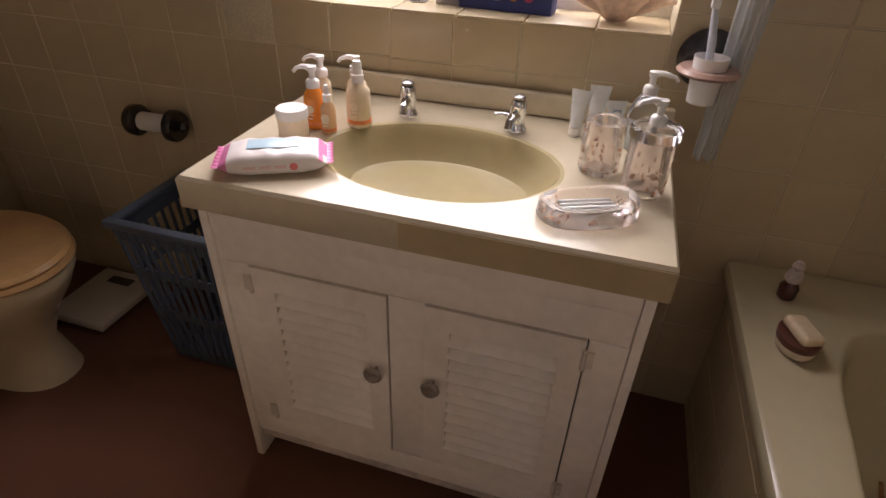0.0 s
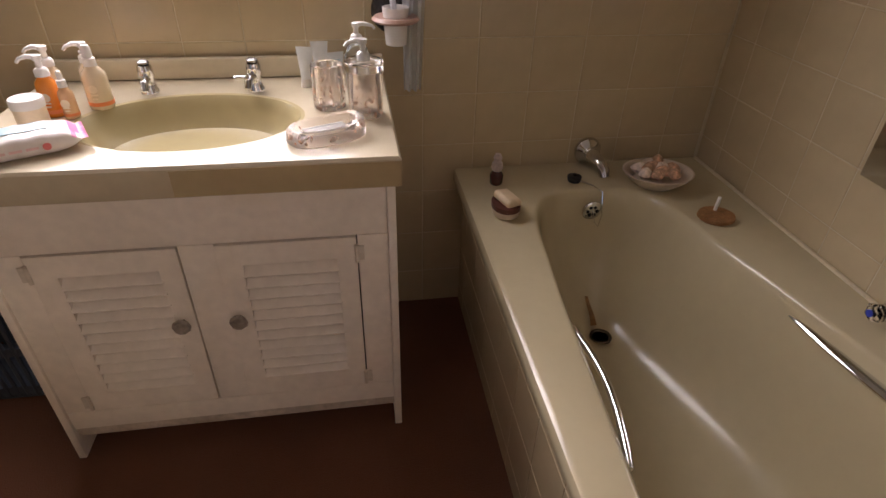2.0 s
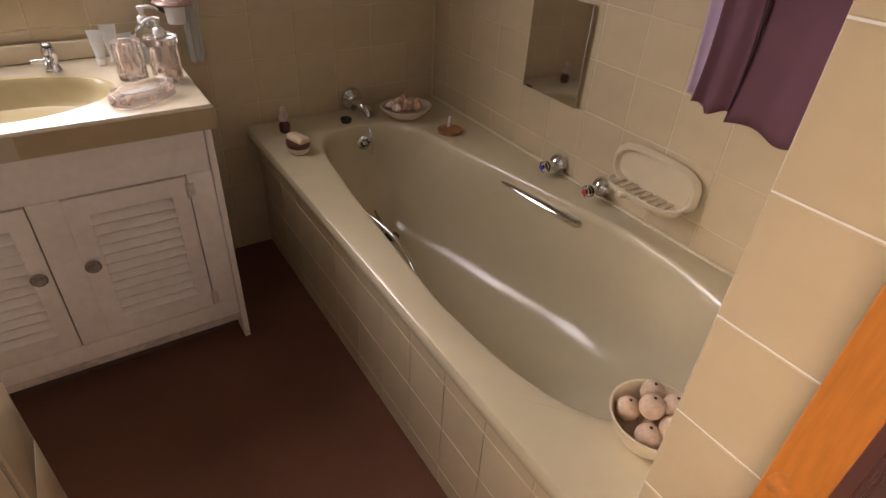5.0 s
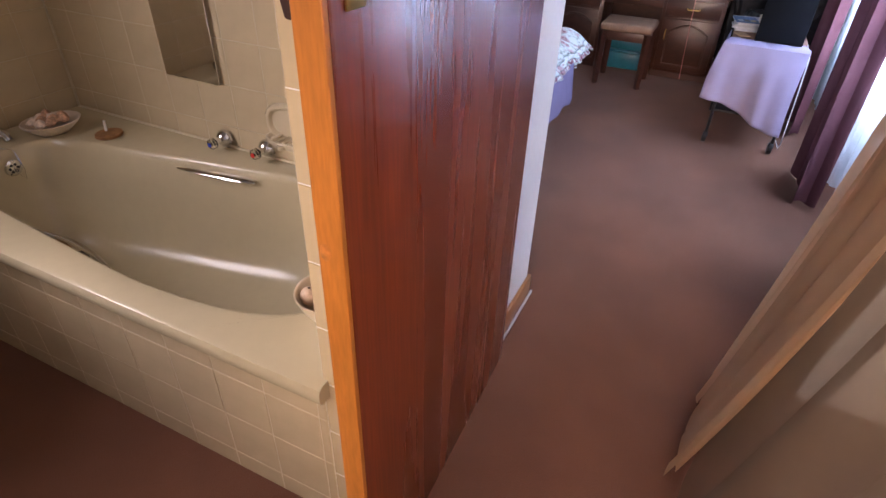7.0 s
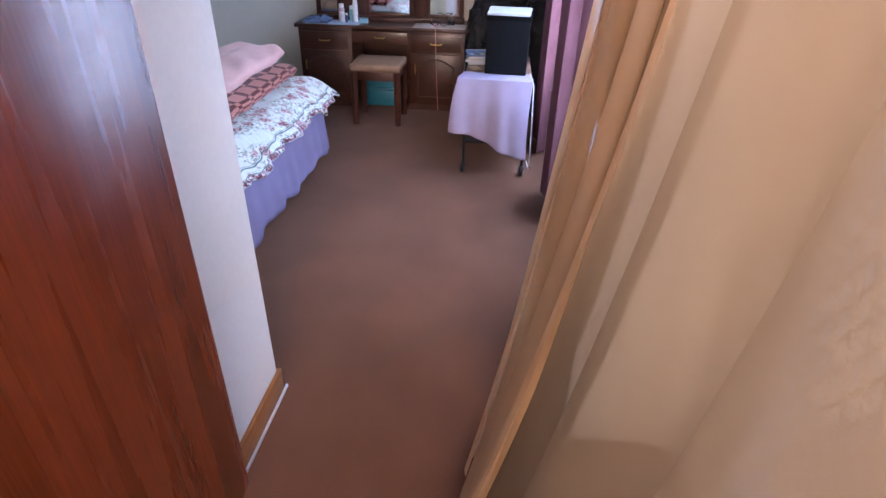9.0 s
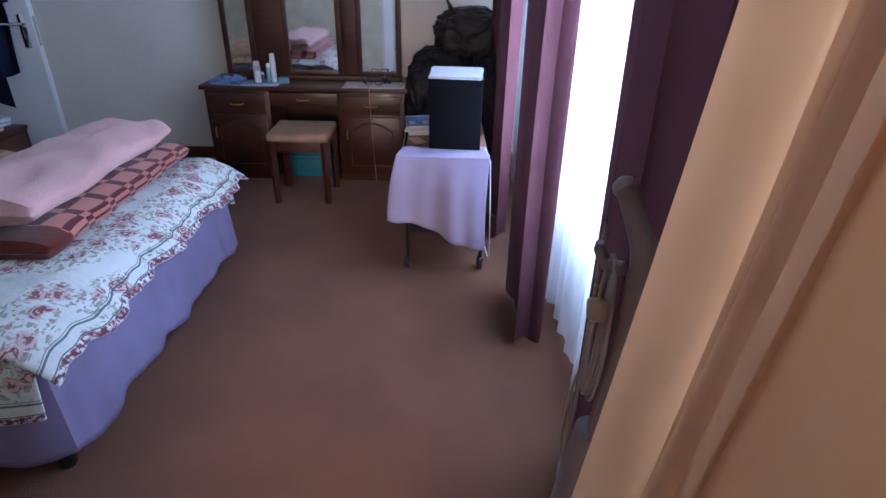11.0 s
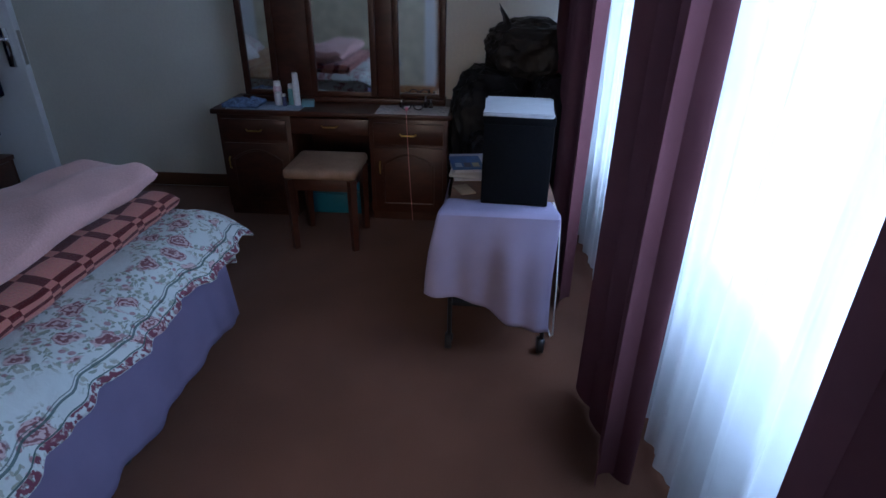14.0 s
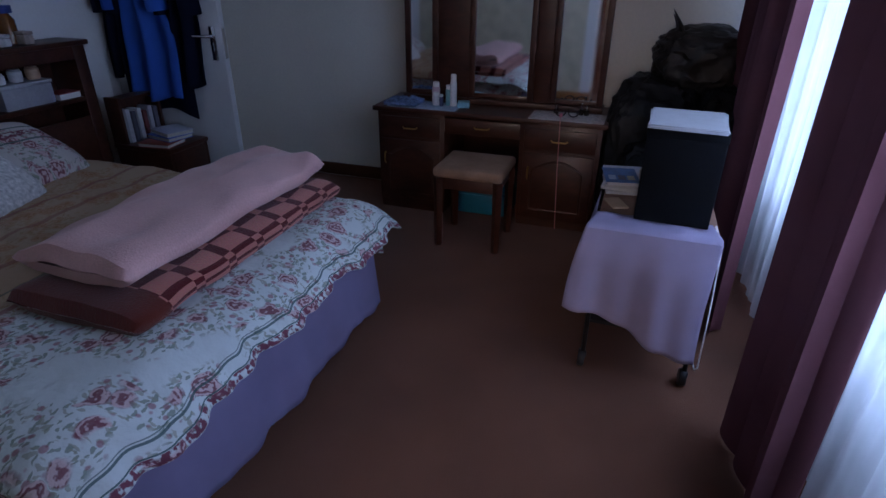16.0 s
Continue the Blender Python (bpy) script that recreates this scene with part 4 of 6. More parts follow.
DARKPL = pbr("dark_brown_ceramic", (0.022, 0.016, 0.015), 0.25, 0.1, 10, 0.02, 60, coat=0.4)
tp = thing("toilet_roll_holder", -1.195, BACK, 0.655, "dark brown toilet roll holder with a white roll", "toilet roll holder")
for s in (-0.062, 0.062):
    part("disc", place_bm(lathe([(0.040, 0), (0.044, 0.006), (0.044, 0.024), (0.036, 0.030), (0.014, 0.034), (0.0, 0.034)], 26), pose(s - (0.017 if s < 0 else -0.017), -0.055, 0, 0, 90 if s < 0 else -90)), DARKPL, tp)
    part("arm", boxm(s - 0.010, s + 0.010, -0.055, -0.006, -0.012, 0.012, bevel=0.003), DARKPL, tp)
part("knob", place_bm(lathe([(0.010, 0), (0.012, 0.012), (0.016, 0.02), (0.010, 0.03), (0, 0.031)], 18), pose(0.075, -0.055, 0, 0, 90)), DARKPL, tp)
part("roll", place_bm(lathe([(0.026, -0.044), (0.026, 0.044)], 30), pose(0, -0.055, 0, 0, 90)), pbr("white_paper", (0.72, 0.68, 0.62), 0.9, 0.05, 20, 0.2, 140), tp)

# tiled dwarf wall
dwarf = structure("wall_dwarf", boxm(LEFT, -0.362, -0.03, 0.112, 0, 0.648), GROUT, "low beige tiled divider wall", "wall")
for k in range(11):
    part("cap_tile", boxm(max(LEFT, -0.355 - 0.153 * (k + 1)), -0.3575 - 0.153 * k, -0.037, 0.119, 0.6485, 0.656, bevel=0.002), TILE, dwarf)
part("end_tile", boxm(-0.3615, -0.355, -0.036, 0.118, 0.50, 0.648, bevel=0.0015), TILE, dwarf)
for k in range(3):
    part("end_tile", boxm(-0.3615, -0.355, -0.036, 0.118, 0.497 - 0.153 * (k + 1), 0.497 - 0.153 * k, bevel=0.0015), TILE, dwarf)
for k in range(10):
    for j in range(4):
        part("tile", boxm(-0.362 - 0.153 * (k + 1), -0.365 - 0.153 * k, -0.0365, -0.0305, max(0.002, 0.495 - 0.153 * j), 0.645 - 0.153 * j, bevel=0.0015, segs=1), TILE, dwarf)
        part("tile", boxm(-0.362 - 0.153 * (k + 1), -0.365 - 0.153 * k, 0.1125, 0.1185, max(0.002, 0.495 - 0.153 * j), 0.645 - 0.153 * j, bevel=0.0015, segs=1), TILE, dwarf)

# ---- window over the vanity ----
FRAMEP = pbr("white_window_paint", (0.75, 0.73, 0.68), 0.45)
wd = structure("window_1", boxm(WX0, WX1, BACK + 0.165, BACK + 0.2, WZ0 + 0.001, WZ0 + 0.04), FRAMEP, "white framed bathroom window", "window")
for a in ((WX0, WX0 + 0.035, WZ0 + 0.04, WZ1), (WX1 - 0.035, WX1, WZ0 + 0.04, WZ1), (-0.44, -0.405, WZ0 + 0.04, WZ1 - 0.035), (WX0 + 0.035, WX1 - 0.035, WZ1 - 0.035, WZ1)):
    part("window_frame", boxm(a[0], a[1], BACK + 0.165, BACK + 0.2, a[2], a[3]), FRAMEP, wd)
OBSC = glass("obscure_glass", (0.95, 0.97, 0.96), 0.45)
for a in ((WX0 + 0.036, -0.441), (-0.404, WX1 - 0.036)):
    g = part("pane", boxm(a[0], a[1], BACK + 0.180, BACK + 0.185, WZ0 + 0.041, WZ1 - 0.036), OBSC, wd)
    g.visible_shadow = False
for k in range(7):
    x0 = WX0 + 0.1507 * k
    part("sill_tile", boxm(x0 + 0.001, x0 + 0.149, BACK + 0.0, BACK + 0.164, WZ0 - 0.001, WZ0 + 0.006, bevel=0.0015, segs=1), TILE, wd)
shw = thing("conch_shell", -0.012, BACK + 0.085, WZ0 + 0.006, "large pale pink spread shell on the window sill", "shell")
PSH = pbr("pale_pink_shell", (0.74, 0.56, 0.46), 0.4, 0.15, 20, 0.1, 80)
part("bowl", sheet(lambda u, v: Vector(((0.02 + 0.06 * v) * math.cos(6.2832 * u) * (1 + 0.12 * math.cos(12 * 3.1416 * u) * v), (0.015 + 0.045 * v) * math.sin(6.2832 * u), 0.001 + 0.075 * v ** 1.3 + 0.004 * math.cos(14 * 3.1416 * u) * v)), 72, 10), PSH, shw)
for s in (-1, 1):
    part("spike", tube([(s * 0.008, 0.0, 0.014), (s * 0.05, 0, 0.030), (s * 0.09, 0, 0.044), (s * 0.122, 0, 0.048)], [0.013, 0.013, 0.009, 0.004], 12), PSH, shw)
part("crown", lathe([(0.05, 0.05), (0.055, 0.07), (0.035, 0.095), (0, 0.11)], 18, 1, 0.7), PSH, shw)
bb = thing("box", -0.255, BACK + 0.10, WZ0 + 0.006, "dark blue cardboard packet with a coloured print", "box", turn=-4)
part("carton", boxm(-0.108, 0.108, -0.03, 0.03, 0, 0.14, bevel=0.003), pbr("navy_carton", (0.025, 0.045, 0.22), 0.4, 0.08, 12, 0.03, 60), bb)
part("printed_oval", place_bm(lathe([(0.034, 0), (0.034, 0.001), (0, 0.001)], 26, 1, 0.8), pose(-0.02, -0.0302, 0.05, 90)), LABELCREAM, bb)
for x, c in ((-0.062, (0.6, 0.05, 0.1)), (0.02, (0.75, 0.35, 0.05)), (0.055, (0.6, 0.08, 0.2))):
    part("printed_flower", place_bm(lathe([(0.014, 0), (0.014, 0.0014), (0, 0.0014)], 12), pose(x, -0.0303, 0.038, 90)), pbr("print", c, 0.5), bb)
cw = thing("ornament", -0.47, BACK + 0.10, WZ0 + 0.006, "small clear glass ornament on the window sill", "ornament")
part("base", lathe([(0.022, 0), (0.024, 0.004), (0.006, 0.012), (0.006, 0.03), (0.02, 0.05), (0.022, 0.08), (0, 0.085)], 18), CLEAR, cw)
cw = thing("card", -0.395, BACK + 0.11, WZ0 + 0.006, "small folded white card standing on the sill", "card")
part("leaf", place_bm(boxm(-0.03, 0.03, -0.001, 0.001, 0, 0.09), pose(0, -0.008, 0, 8, 0, 20)), WHITEPL, cw)
part("leaf", place_bm(boxm(-0.03, 0.03, -0.001, 0.001, 0, 0.09), pose(0, 0.012, 0, -8, 0, -15)), WHITEPL, cw)

# tumbler holder with toothbrush, and the end of the window net
th = thing("tumbler_holder", 0.180, BACK, 0.96, "pinkish ring holder with a white tumbler and brush", "tumbler holder")
part("wall_plate", place_bm(lathe([(0.058, 0), (0.058, 0.008), (0.05, 0.014), (0, 0.015)], 32), pose(0, -0.006, 0.01, 90)), DARKPL, th, "dark round wall plate")
part("ring", place_bm(lathe([(0.036, -0.005), (0.054, -0.006), (0.060, 0.0), (0.054, 0.007), (0.036, 0.006)], 36), pose(0, -0.066, 0)), pbr("dusty_pink_ceramic", (0.42, 0.27, 0.22), 0.3, coat=0.3), th)
part("cup", lathe([(0.022, -0.062), (0.026, -0.060), (0.033, 0.028), (0.0315, 0.028), (0.025, -0.055), (0, -0.055)], 32, at=(0, -0.066, 0)), WHITEPL, th)
tbh = part("toothbrush", tube([(0.004, -0.062, -0.05), (-0.006, -0.05, 0.05), (-0.016, -0.045, 0.11)], [0.006, 0.008, 0.006], 10), pbr("pale_blue_handle", (0.62, 0.66, 0.74), 0.3), th)
part("bristles", boxm(-0.026, -0.010, -0.060, -0.044, 0.11, 0.135, bevel=0.003), WHITEPL, tbh)
nt = link("net_curtain", sheet(lambda u, v: Vector((0.235 + (u - 0.5) * (0.045 + 0.06 * v) + 0.025 * (v - 0.5), BACK - 0.045 + 0.012 * math.sin(u * 16), 0.772 + 1.25 * v)), 26, 10), NET)
tagged(nt, "thin white net curtain gathered beside the window", "curtain")

# ---- the open door ----
dr = thing("door_1", 1.10, -0.650, 0, "glossy red mahogany flush door standing open", "door", turn=1.5)
part("leaf", boxm(-0.840, 0.0, -0.040, 0.0, 0.012, 2.035, bevel=0.0015, segs=1), MAHOGANY, dr)
part("lipping", boxm(-0.851, -0.8402, -0.0402, 0.0002, 0.012, 2.035, bevel=0.0015, segs=1), PINE, dr, "orange pine lipping with a dark knot")
part("knot", place_bm(lathe([(0.011, 0), (0.009, 0.0006), (0, 0.0008)], 16, 1.3, 0.8), pose(-0.851, -0.012, 0.955, 0, -90)), pbr("pine_knot", (0.44, 0.16, 0.035), 0.4, 0.3, 60), dr)
hp = part("handle_plate", boxm(-0.812, -0.772, -0.0445, -0.0402, 1.248, 1.47, bevel=0.002), BRASS, dr, "brass handle plate")
part("handle", tube([(-0.792, -0.042, 1.42), (-0.792, -0.085, 1.42), (-0.782, -0.096, 1.42), (-0.70, -0.098, 1.418)], [0.011, 0.010, 0.010, 0.008], 12), BRASS, hp)
gown = thing("hanging_robe", 0.285, -0.664, 0, "narrow dark brown robe hanging behind the door", "robe")
part("hook", tube([(0.02, -0.01, 1.70), (0.02, 0.012, 1.70), (0.02, 0.02, 1.715)], 0.006, 8), BRASS, gown)
part("cloth", place_bm(tube([(0.012, 0.022, 1.235), (0.008, 0.025, 1.28), (0.012, 0.024, 1.4), (0.018, 0.02, 1.6), (0.02, 0.016, 1.70)], [0.022, 0.026, 0.028, 0.026, 0.012], 14, flat=0.62), Matrix.Identity(4)), cloth("brown_robe", (0.06, 0.036, 0.032), 0.02), gown)

lt = thing("door_latch", 0.374, -0.49, 0.0, "small white two-plate latch by the bath panel", "latch")
part("plate", boxm(-0.004, 0.004, 0.006, 0.050, 0.0, 0.020, bevel=0.002), pbr("white_latch_paint", (0.8, 0.79, 0.77), 0.4, 0.05, 30), lt)
part("keep", boxm(-0.004, 0.004, -0.052, 0.002, 0.0, 0.020, bevel=0.002), pbr("white_latch_paint", (0.8, 0.79, 0.77), 0.4, 0.05, 30), lt)
part("hook", tube([(-0.003, -0.046, 0.012), (-0.016, -0.050, 0.010), (-0.020, -0.050, 0.004)], 0.004, 8), pbr("white_latch_paint", (0.8, 0.79, 0.77), 0.4, 0.05, 30), lt)

# skirting
sk = structure("baseboard", boxm(1.135, BEDW + 0.014, PART - 0.014, PART, 0.006, 0.095, bevel=0.004), SKIRT, "varnished wooden skirting board", "skirting")
part("return", boxm(BEDW, BEDW + 0.014, PART + 0.001, HEADW, 0.006, 0.095, bevel=0.004), SKIRT, sk)
part("gripper", boxm(1.135, BEDW + 0.026, PART - 0.022, PART - 0.0145, 0.0, 0.012, bevel=0.002), pbr("pale_edge_strip", (0.62, 0.6, 0.62), 0.4), sk)
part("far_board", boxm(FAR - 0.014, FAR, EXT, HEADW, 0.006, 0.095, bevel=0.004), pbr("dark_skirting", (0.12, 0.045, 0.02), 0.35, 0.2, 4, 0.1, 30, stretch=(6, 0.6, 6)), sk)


# ---- curtains ----
def folds(x, seed, amp, wave):
    k = x / wave
    return amp * (math.sin(6.2832 * k + seed) + 0.45 * math.sin(6.2832 * k * 2.3 + 2 * seed) + 0.25 * math.sin(6.2832 * k * 0.37 + seed))


def hang(name, x0, x1, y, z0, z1, amp, wave, mat, label, seed, group=""):
    """Cloth in soft waves below its rail."""
    mid = (x0 + x1) / 2

    def f(u, v):
        x = x0 + (x1 - x0) * u
        soft = 0.65 + 0.35 * math.sin(3.0 * v + seed + 4 * u)
        return Vector((x + 0.012 * math.sin(9 * u + 5 * v + seed) - mid, folds(x, seed, amp, wave) * soft, (z1 - z0) * v + 0.012 * math.sin(u * 9 + seed) * (1 - v)))
    t = thing(name, mid, y, z0, label, "curtain", group)
    part("cloth", sheet(f, max(24, int(abs(x1 - x0) / wave * 22)), 18), mat, t)
    part("rail", tube([(x0 - mid - 0.05, 0, z1 - z0 + 0.02), (x1 - mid + 0.05, 0, z1 - z0 + 0.02)], 0.012, 10), pbr("curtain_rail", (0.5, 0.45, 0.38), 0.4), t)
    return t


def pleated(name, x0, x1, y, pleats, lap, depth, mat, label, seed, flare=None, z1=2.32, group="voile curtains", rows=22):
    """Cloth whose pleats fold back over themselves, so that it hangs in one layer and in three."""
    t = thing(name, (x0 + x1) / 2, y, 0.0, label, "curtain", group)

    def f(u, v):
        th = 2 * math.pi * pleats * u
        wide = 0.75 + 0.35 * math.sin(2.1 * pleats * u + seed)
        x = x0 + (x1 - x0) * u + lap * wide * math.sin(th + 0.5 * math.sin(2.2 * v + seed)) * (0.8 + 0.35 * (1 - v))
        return Vector((x - (x0 + x1) / 2, depth * wide * math.cos(th + 0.4 * v) + 0.006 * math.sin(17 * u + 4 * v) + (flare(x, v) if flare else 0.0), 0.012 + (z1 - 0.012) * v + 0.006 * math.sin(th) * (1 - v)))
    part("cloth", sheet(f, pleats * 30, rows), mat, t)
    return t


for x0, x1, y, pleats, lap, depth, seed, words in ((1.46, 2.225, -1.728, 5, 0.055, 0.046, 0.3, "heavy mauve curtain drawn aside near the doorway"), (2.76, 3.21, -1.672, 3, 0.045, 0.055, 1.7, "heavy mauve curtain hanging between two windows"), (3.77, 4.84, -1.655, 5, 0.05, 0.05, 2.9, "heavy mauve curtain beside the black bags")):
    t = pleated("curtain", x0, x1, y, pleats, lap, depth, MAUVE, words, seed, group="mauve curtains")
    part("rail", tube([((x0 - x1) / 2 - 0.08, 0, 2.335), ((x1 - x0) / 2 + 0.08, 0, 2.335)], 0.012, 10), pbr("curtain_rail", (0.5, 0.45, 0.38), 0.4), t)
hang("net_curtain", 1.99, 3.02, -1.82, 0.012, 2.30, 0.032, 0.15, NET, "white net curtain glowing with daylight", 0.8, group="net curtains")
hang("net_curtain", 3.00, 4.78, -1.82, 0.012, 2.30, 0.032, 0.15, NET, "white net curtain glowing with daylight", 2.1, group="net curtains")


def spread_out(x, v):
    low = (1 - v) ** 2
    return low * (0.105 + 0.20 * max(0.0, min(1.0, (1.43 - x) / 0.75)) - 0.16 * max(0.0, min(1.0, (0.40 - x) / 0.5))) - 0.02 * v


def lap_over(x, v):
    return spread_out(x, v) - 0.045 * v + 0.03 * (1 - v) ** 2 - 0.045 * max(0.0, min(1.0, (1.08 - x) / 0.3))


voile = pleated("voile_curtain", -0.78, 1.20, -1.585, 7, 0.085, 0.030, VOILE_DIM, "long sheer beige voile over the passage window", 0.9, spread_out)
part("rail", tube([(-1.04, 0, 2.34), (1.14, 0, 2.34)], 0.012, 10), pbr("curtain_rail", (0.5, 0.45, 0.38), 0.4), voile)
# Leading edge and hem take the paler tones that stand in for light.
edge = pleated("voile_curtain", 0.86, 1.25, -1.520, 3, 0.05, 0.016, VOILE_LIT, "second beige voile curtain overlapping the first", 2.4, lap_over)
part("hem", sheet(lambda u, v: Vector((0.135 + 0.165 * u + 0.008 * math.sin(6 * v), 0.012 + 0.014 * math.sin(7 * u + 2 * v) + lap_over(1.19 + 0.165 * u, v), 0.014 + 2.30 * v)), 14, 22), VOILE_LIT_HEM, edge, "doubled hem along the leading edge")

# glazed openings behind the curtains
for nm, x0, x1, n in (("window_2", 2.0, 4.75, 4), ("window_3", -0.8, 1.2, 3)):
    zb = 0.50 if x0 > 1 else 0.08
    w = structure(nm, boxm(x0, x1, EXT - 0.09, EXT - 0.03, zb + 0.001, zb + 0.04), FRAMEP, "white framed glazed opening in the outer wall", "window")
    part("window_frame", boxm(x0, x1, EXT - 0.09, EXT - 0.03, 2.09, 2.149), FRAMEP, w)
    for k in range(n + 1):
        a = x0 + (x1 - x0 - 0.05) * k / n
        part("window_frame", boxm(a, a + 0.05, EXT - 0.088, EXT - 0.032, zb + 0.041, 2.089), FRAMEP, w)
    for k in range(n):
        a, b = x0 + (x1 - x0 - 0.05) * k / n + 0.051, x0 + (x1 - x0 - 0.05) * (k + 1) / n - 0.001
        g = part("pane", boxm(a, b, EXT - 0.063, EXT - 0.058, zb + 0.042, 2.088), glass("pane_glass", (0.97, 0.98, 0.98), 0.0), w)
        g.visible_shadow = False
# Invented frame and panes round that opening, out of sight.
w = structure("fill_opening", boxm(LEFT - 0.14, LEFT - 0.10, -1.799, -0.961, 0.901, 0.94), FRAMEP, "added white frame around the fill lamp opening", "window")
part("window_frame", boxm(LEFT - 0.14, LEFT - 0.10, -1.799, -0.961, 1.96, 1.999), FRAMEP, w)
for y in (-1.799, -1.40, -1.001):
    part("window_frame", boxm(LEFT - 0.138, LEFT - 0.102, y, y + 0.04, 0.9405, 1.9595), FRAMEP, w)
for y in (-1.758, -1.359):
    part("pane", boxm(LEFT - 0.122, LEFT - 0.118, y, y + 0.357, 0.9405, 1.9595), glass("fill_pane", (0.97, 0.98, 0.98), 0.0), w).visible_shadow = False
# folding lattice gate behind the voile
lg = thing("security_gate", 0.55, EXT - 0.022, 0.0, "folding diamond lattice security gate behind the voile", "gate")
STEEL = pbr("painted_steel", (0.30, 0.27, 0.24), 0.4)
mesh_bars = bmesh.new()
for k in range(70):
    for s in (-1, 1):
        x = -1.6 + 0.055 * k
        p0, p1 = Vector((x, 0.005 * s, 0.15)), Vector((x + s * 1.0, 0.005 * s, 2.05))
        d = p1 - p0
        lo, hi = 0.0, 1.0
        for edge in (-1.3, 0.62):
            f = (edge - p0.x) / d.x
            if (d.x > 0) == (edge < 0):
                lo = max(lo, f)
            else:
                hi = min(hi, f)
        if hi - lo > 0.03:
            tube([p0 + d * lo, p0 + d * hi], 0.0045, 5, mesh_bars)
tagged(part("lattice", mesh_bars, STEEL, lg), kind="stuff")
for x in (-1.3, -0.35, 0.62):
    part("upright", boxm(x - 0.012, x + 0.012, -0.014, 0.014, 0.0, 2.1), STEEL, lg)

# ---- bed ----
BX0_, BX1_, BYF, BYH, BTOP = 2.10, 3.46, -0.22, 1.62, 0.53


def flower_cloth(name, base, bands):
    """White cotton printed with rose sprays; u along the width and v from the hem, in metres, held in the uv map."""
    m, n, l = nodes_of(name)
    b = n["Principled BSDF"]
    b.inputs["Roughness"].default_value, b.inputs["Specular IOR Level"].default_value = 0.85, 0.15
    uv = n.new("ShaderNodeUVMap")
    warp = n.new("ShaderNodeTexNoise")
    warp.inputs["Scale"].default_value, warp.inputs["Detail"].default_value = 26, 3
    l.new(uv.outputs[0], warp.inputs["Vector"])
    off = n.new("ShaderNodeVectorMath")
    off.operation = "MULTIPLY_ADD"
    off.inputs[1].default_value = (0.045, 0.045, 0)
    l.new(warp.outputs["Color"], off.inputs[0])
    l.new(uv.outputs[0], off.inputs[2])

    def mixc(fac, a, c):
        x = n.new("ShaderNodeMix")
        x.data_type = "RGBA"
        l.new(fac, x.inputs["Factor"])
        if isinstance(a, tuple):
            x.inputs["A"].default_value = (*a, 1)
        else:
            l.new(a, x.inputs["A"])
        if isinstance(c, tuple):
            x.inputs["B"].default_value = (*c, 1)
        else:
            l.new(c, x.inputs["B"])
        return x.outputs["Result"]

    def times(a, c):
        x = n.new("ShaderNodeMath")
        x.operation = "MULTIPLY"
        l.new(a, x.inputs[0])
        if isinstance(c, float):
            x.inputs[1].default_value = c
        else:
            l.new(c, x.inputs[1])
        return x.outputs[0]

    def voro(scale, rand, stretch=None, vec=None):
        v = n.new("ShaderNodeTexVoronoi")
        v.inputs["Scale"].default_value, v.inputs["Randomness"].default_value = scale, rand
        src = vec or off.outputs[0]
        if stretch:
            mp = n.new("ShaderNodeMapping")
            mp.inputs["Scale"].default_value, mp.inputs["Rotation"].default_value = stretch, (0, 0, stretch[2])
            l.new(src, mp.inputs["Vector"])
            src = mp.outputs[0]
        l.new(src, v.inputs["Vector"])
        return v.outputs["Distance"]

    def band(val, lo0, lo1, hi0, hi1):
        """1 between lo1 and hi0, falling off outside."""
        out = []
        for a, c in ((lo0, lo1), (hi1, hi0)):
            r = n.new("ShaderNodeMapRange")
            r.inputs["From Min"].default_value, r.inputs["From Max"].default_value = a, c
            l.new(val, r.inputs["Value"])
            out.append(r.outputs[0])
        return times(out[0], out[1])

    roses = voro(13.5, 0.8)
    buds = voro(34.0, 0.9, None, uv.outputs[0])
    # petals: crooked rings round each rose's heart, cut by creases
    crease = n.new("ShaderNodeTexNoise")
    crease.inputs["Scale"].default_value, crease.inputs["Detail"].default_value = 46, 2
    l.new(uv.outputs[0], crease.inputs["Vector"])
    wob = n.new("ShaderNodeMath")
    wob.operation = "MULTIPLY_ADD"
    wob.inputs[1].default_value = 0.42
    l.new(crease.outputs["Fac"], wob.inputs[0])
    l.new(roses, wob.inputs[2])
    sn = n.new("ShaderNodeMath")
    sn.operation = "SINE"
    l.new(times(wob.outputs[0], 34.0), sn.inputs[0])
    petal = band(sn.outputs[0], -0.5, 0.5, 2.0, 3.0)
    rosec = mixc(petal, (0.24, 0.075, 0.095), (0.66, 0.47, 0.47))
    group_n = n.new("ShaderNodeTexNoise")
    group_n.inputs["Scale"].default_value, group_n.inputs["Detail"].default_value = 4.6, 1
    l.new(uv.outputs[0], group_n.inputs["Vector"])
    cluster = band(group_n.outputs["Fac"], 0.475, 0.49, 2.0, 3.0)
    head = times(band(roses, -1.0, -0.5, 0.42, 0.50), cluster)
    ringz = band(group_n.outputs["Fac"], 0.415, 0.45, 0.62, 0.68)
    leafa = band(voro(38.0, 1.0, (1.0, 2.1, 0.6)), -1, -0.5, 0.32, 0.38)
    leafb = band(voro(34.0, 1.0, (2.1, 1.0, 0.5)), -1, -0.5, 0.30, 0.36)
    col = mixc(times(times(leafa, ringz), 0.75), base, (0.20, 0.25, 0.19))
    col = mixc(times(times(leafb, ringz), 0.75), col, (0.36, 0.37, 0.29))
    col = mixc(times(times(band(buds, -1, -0.5, 0.24, 0.32), ringz), 0.75), col, (0.36, 0.15, 0.18))
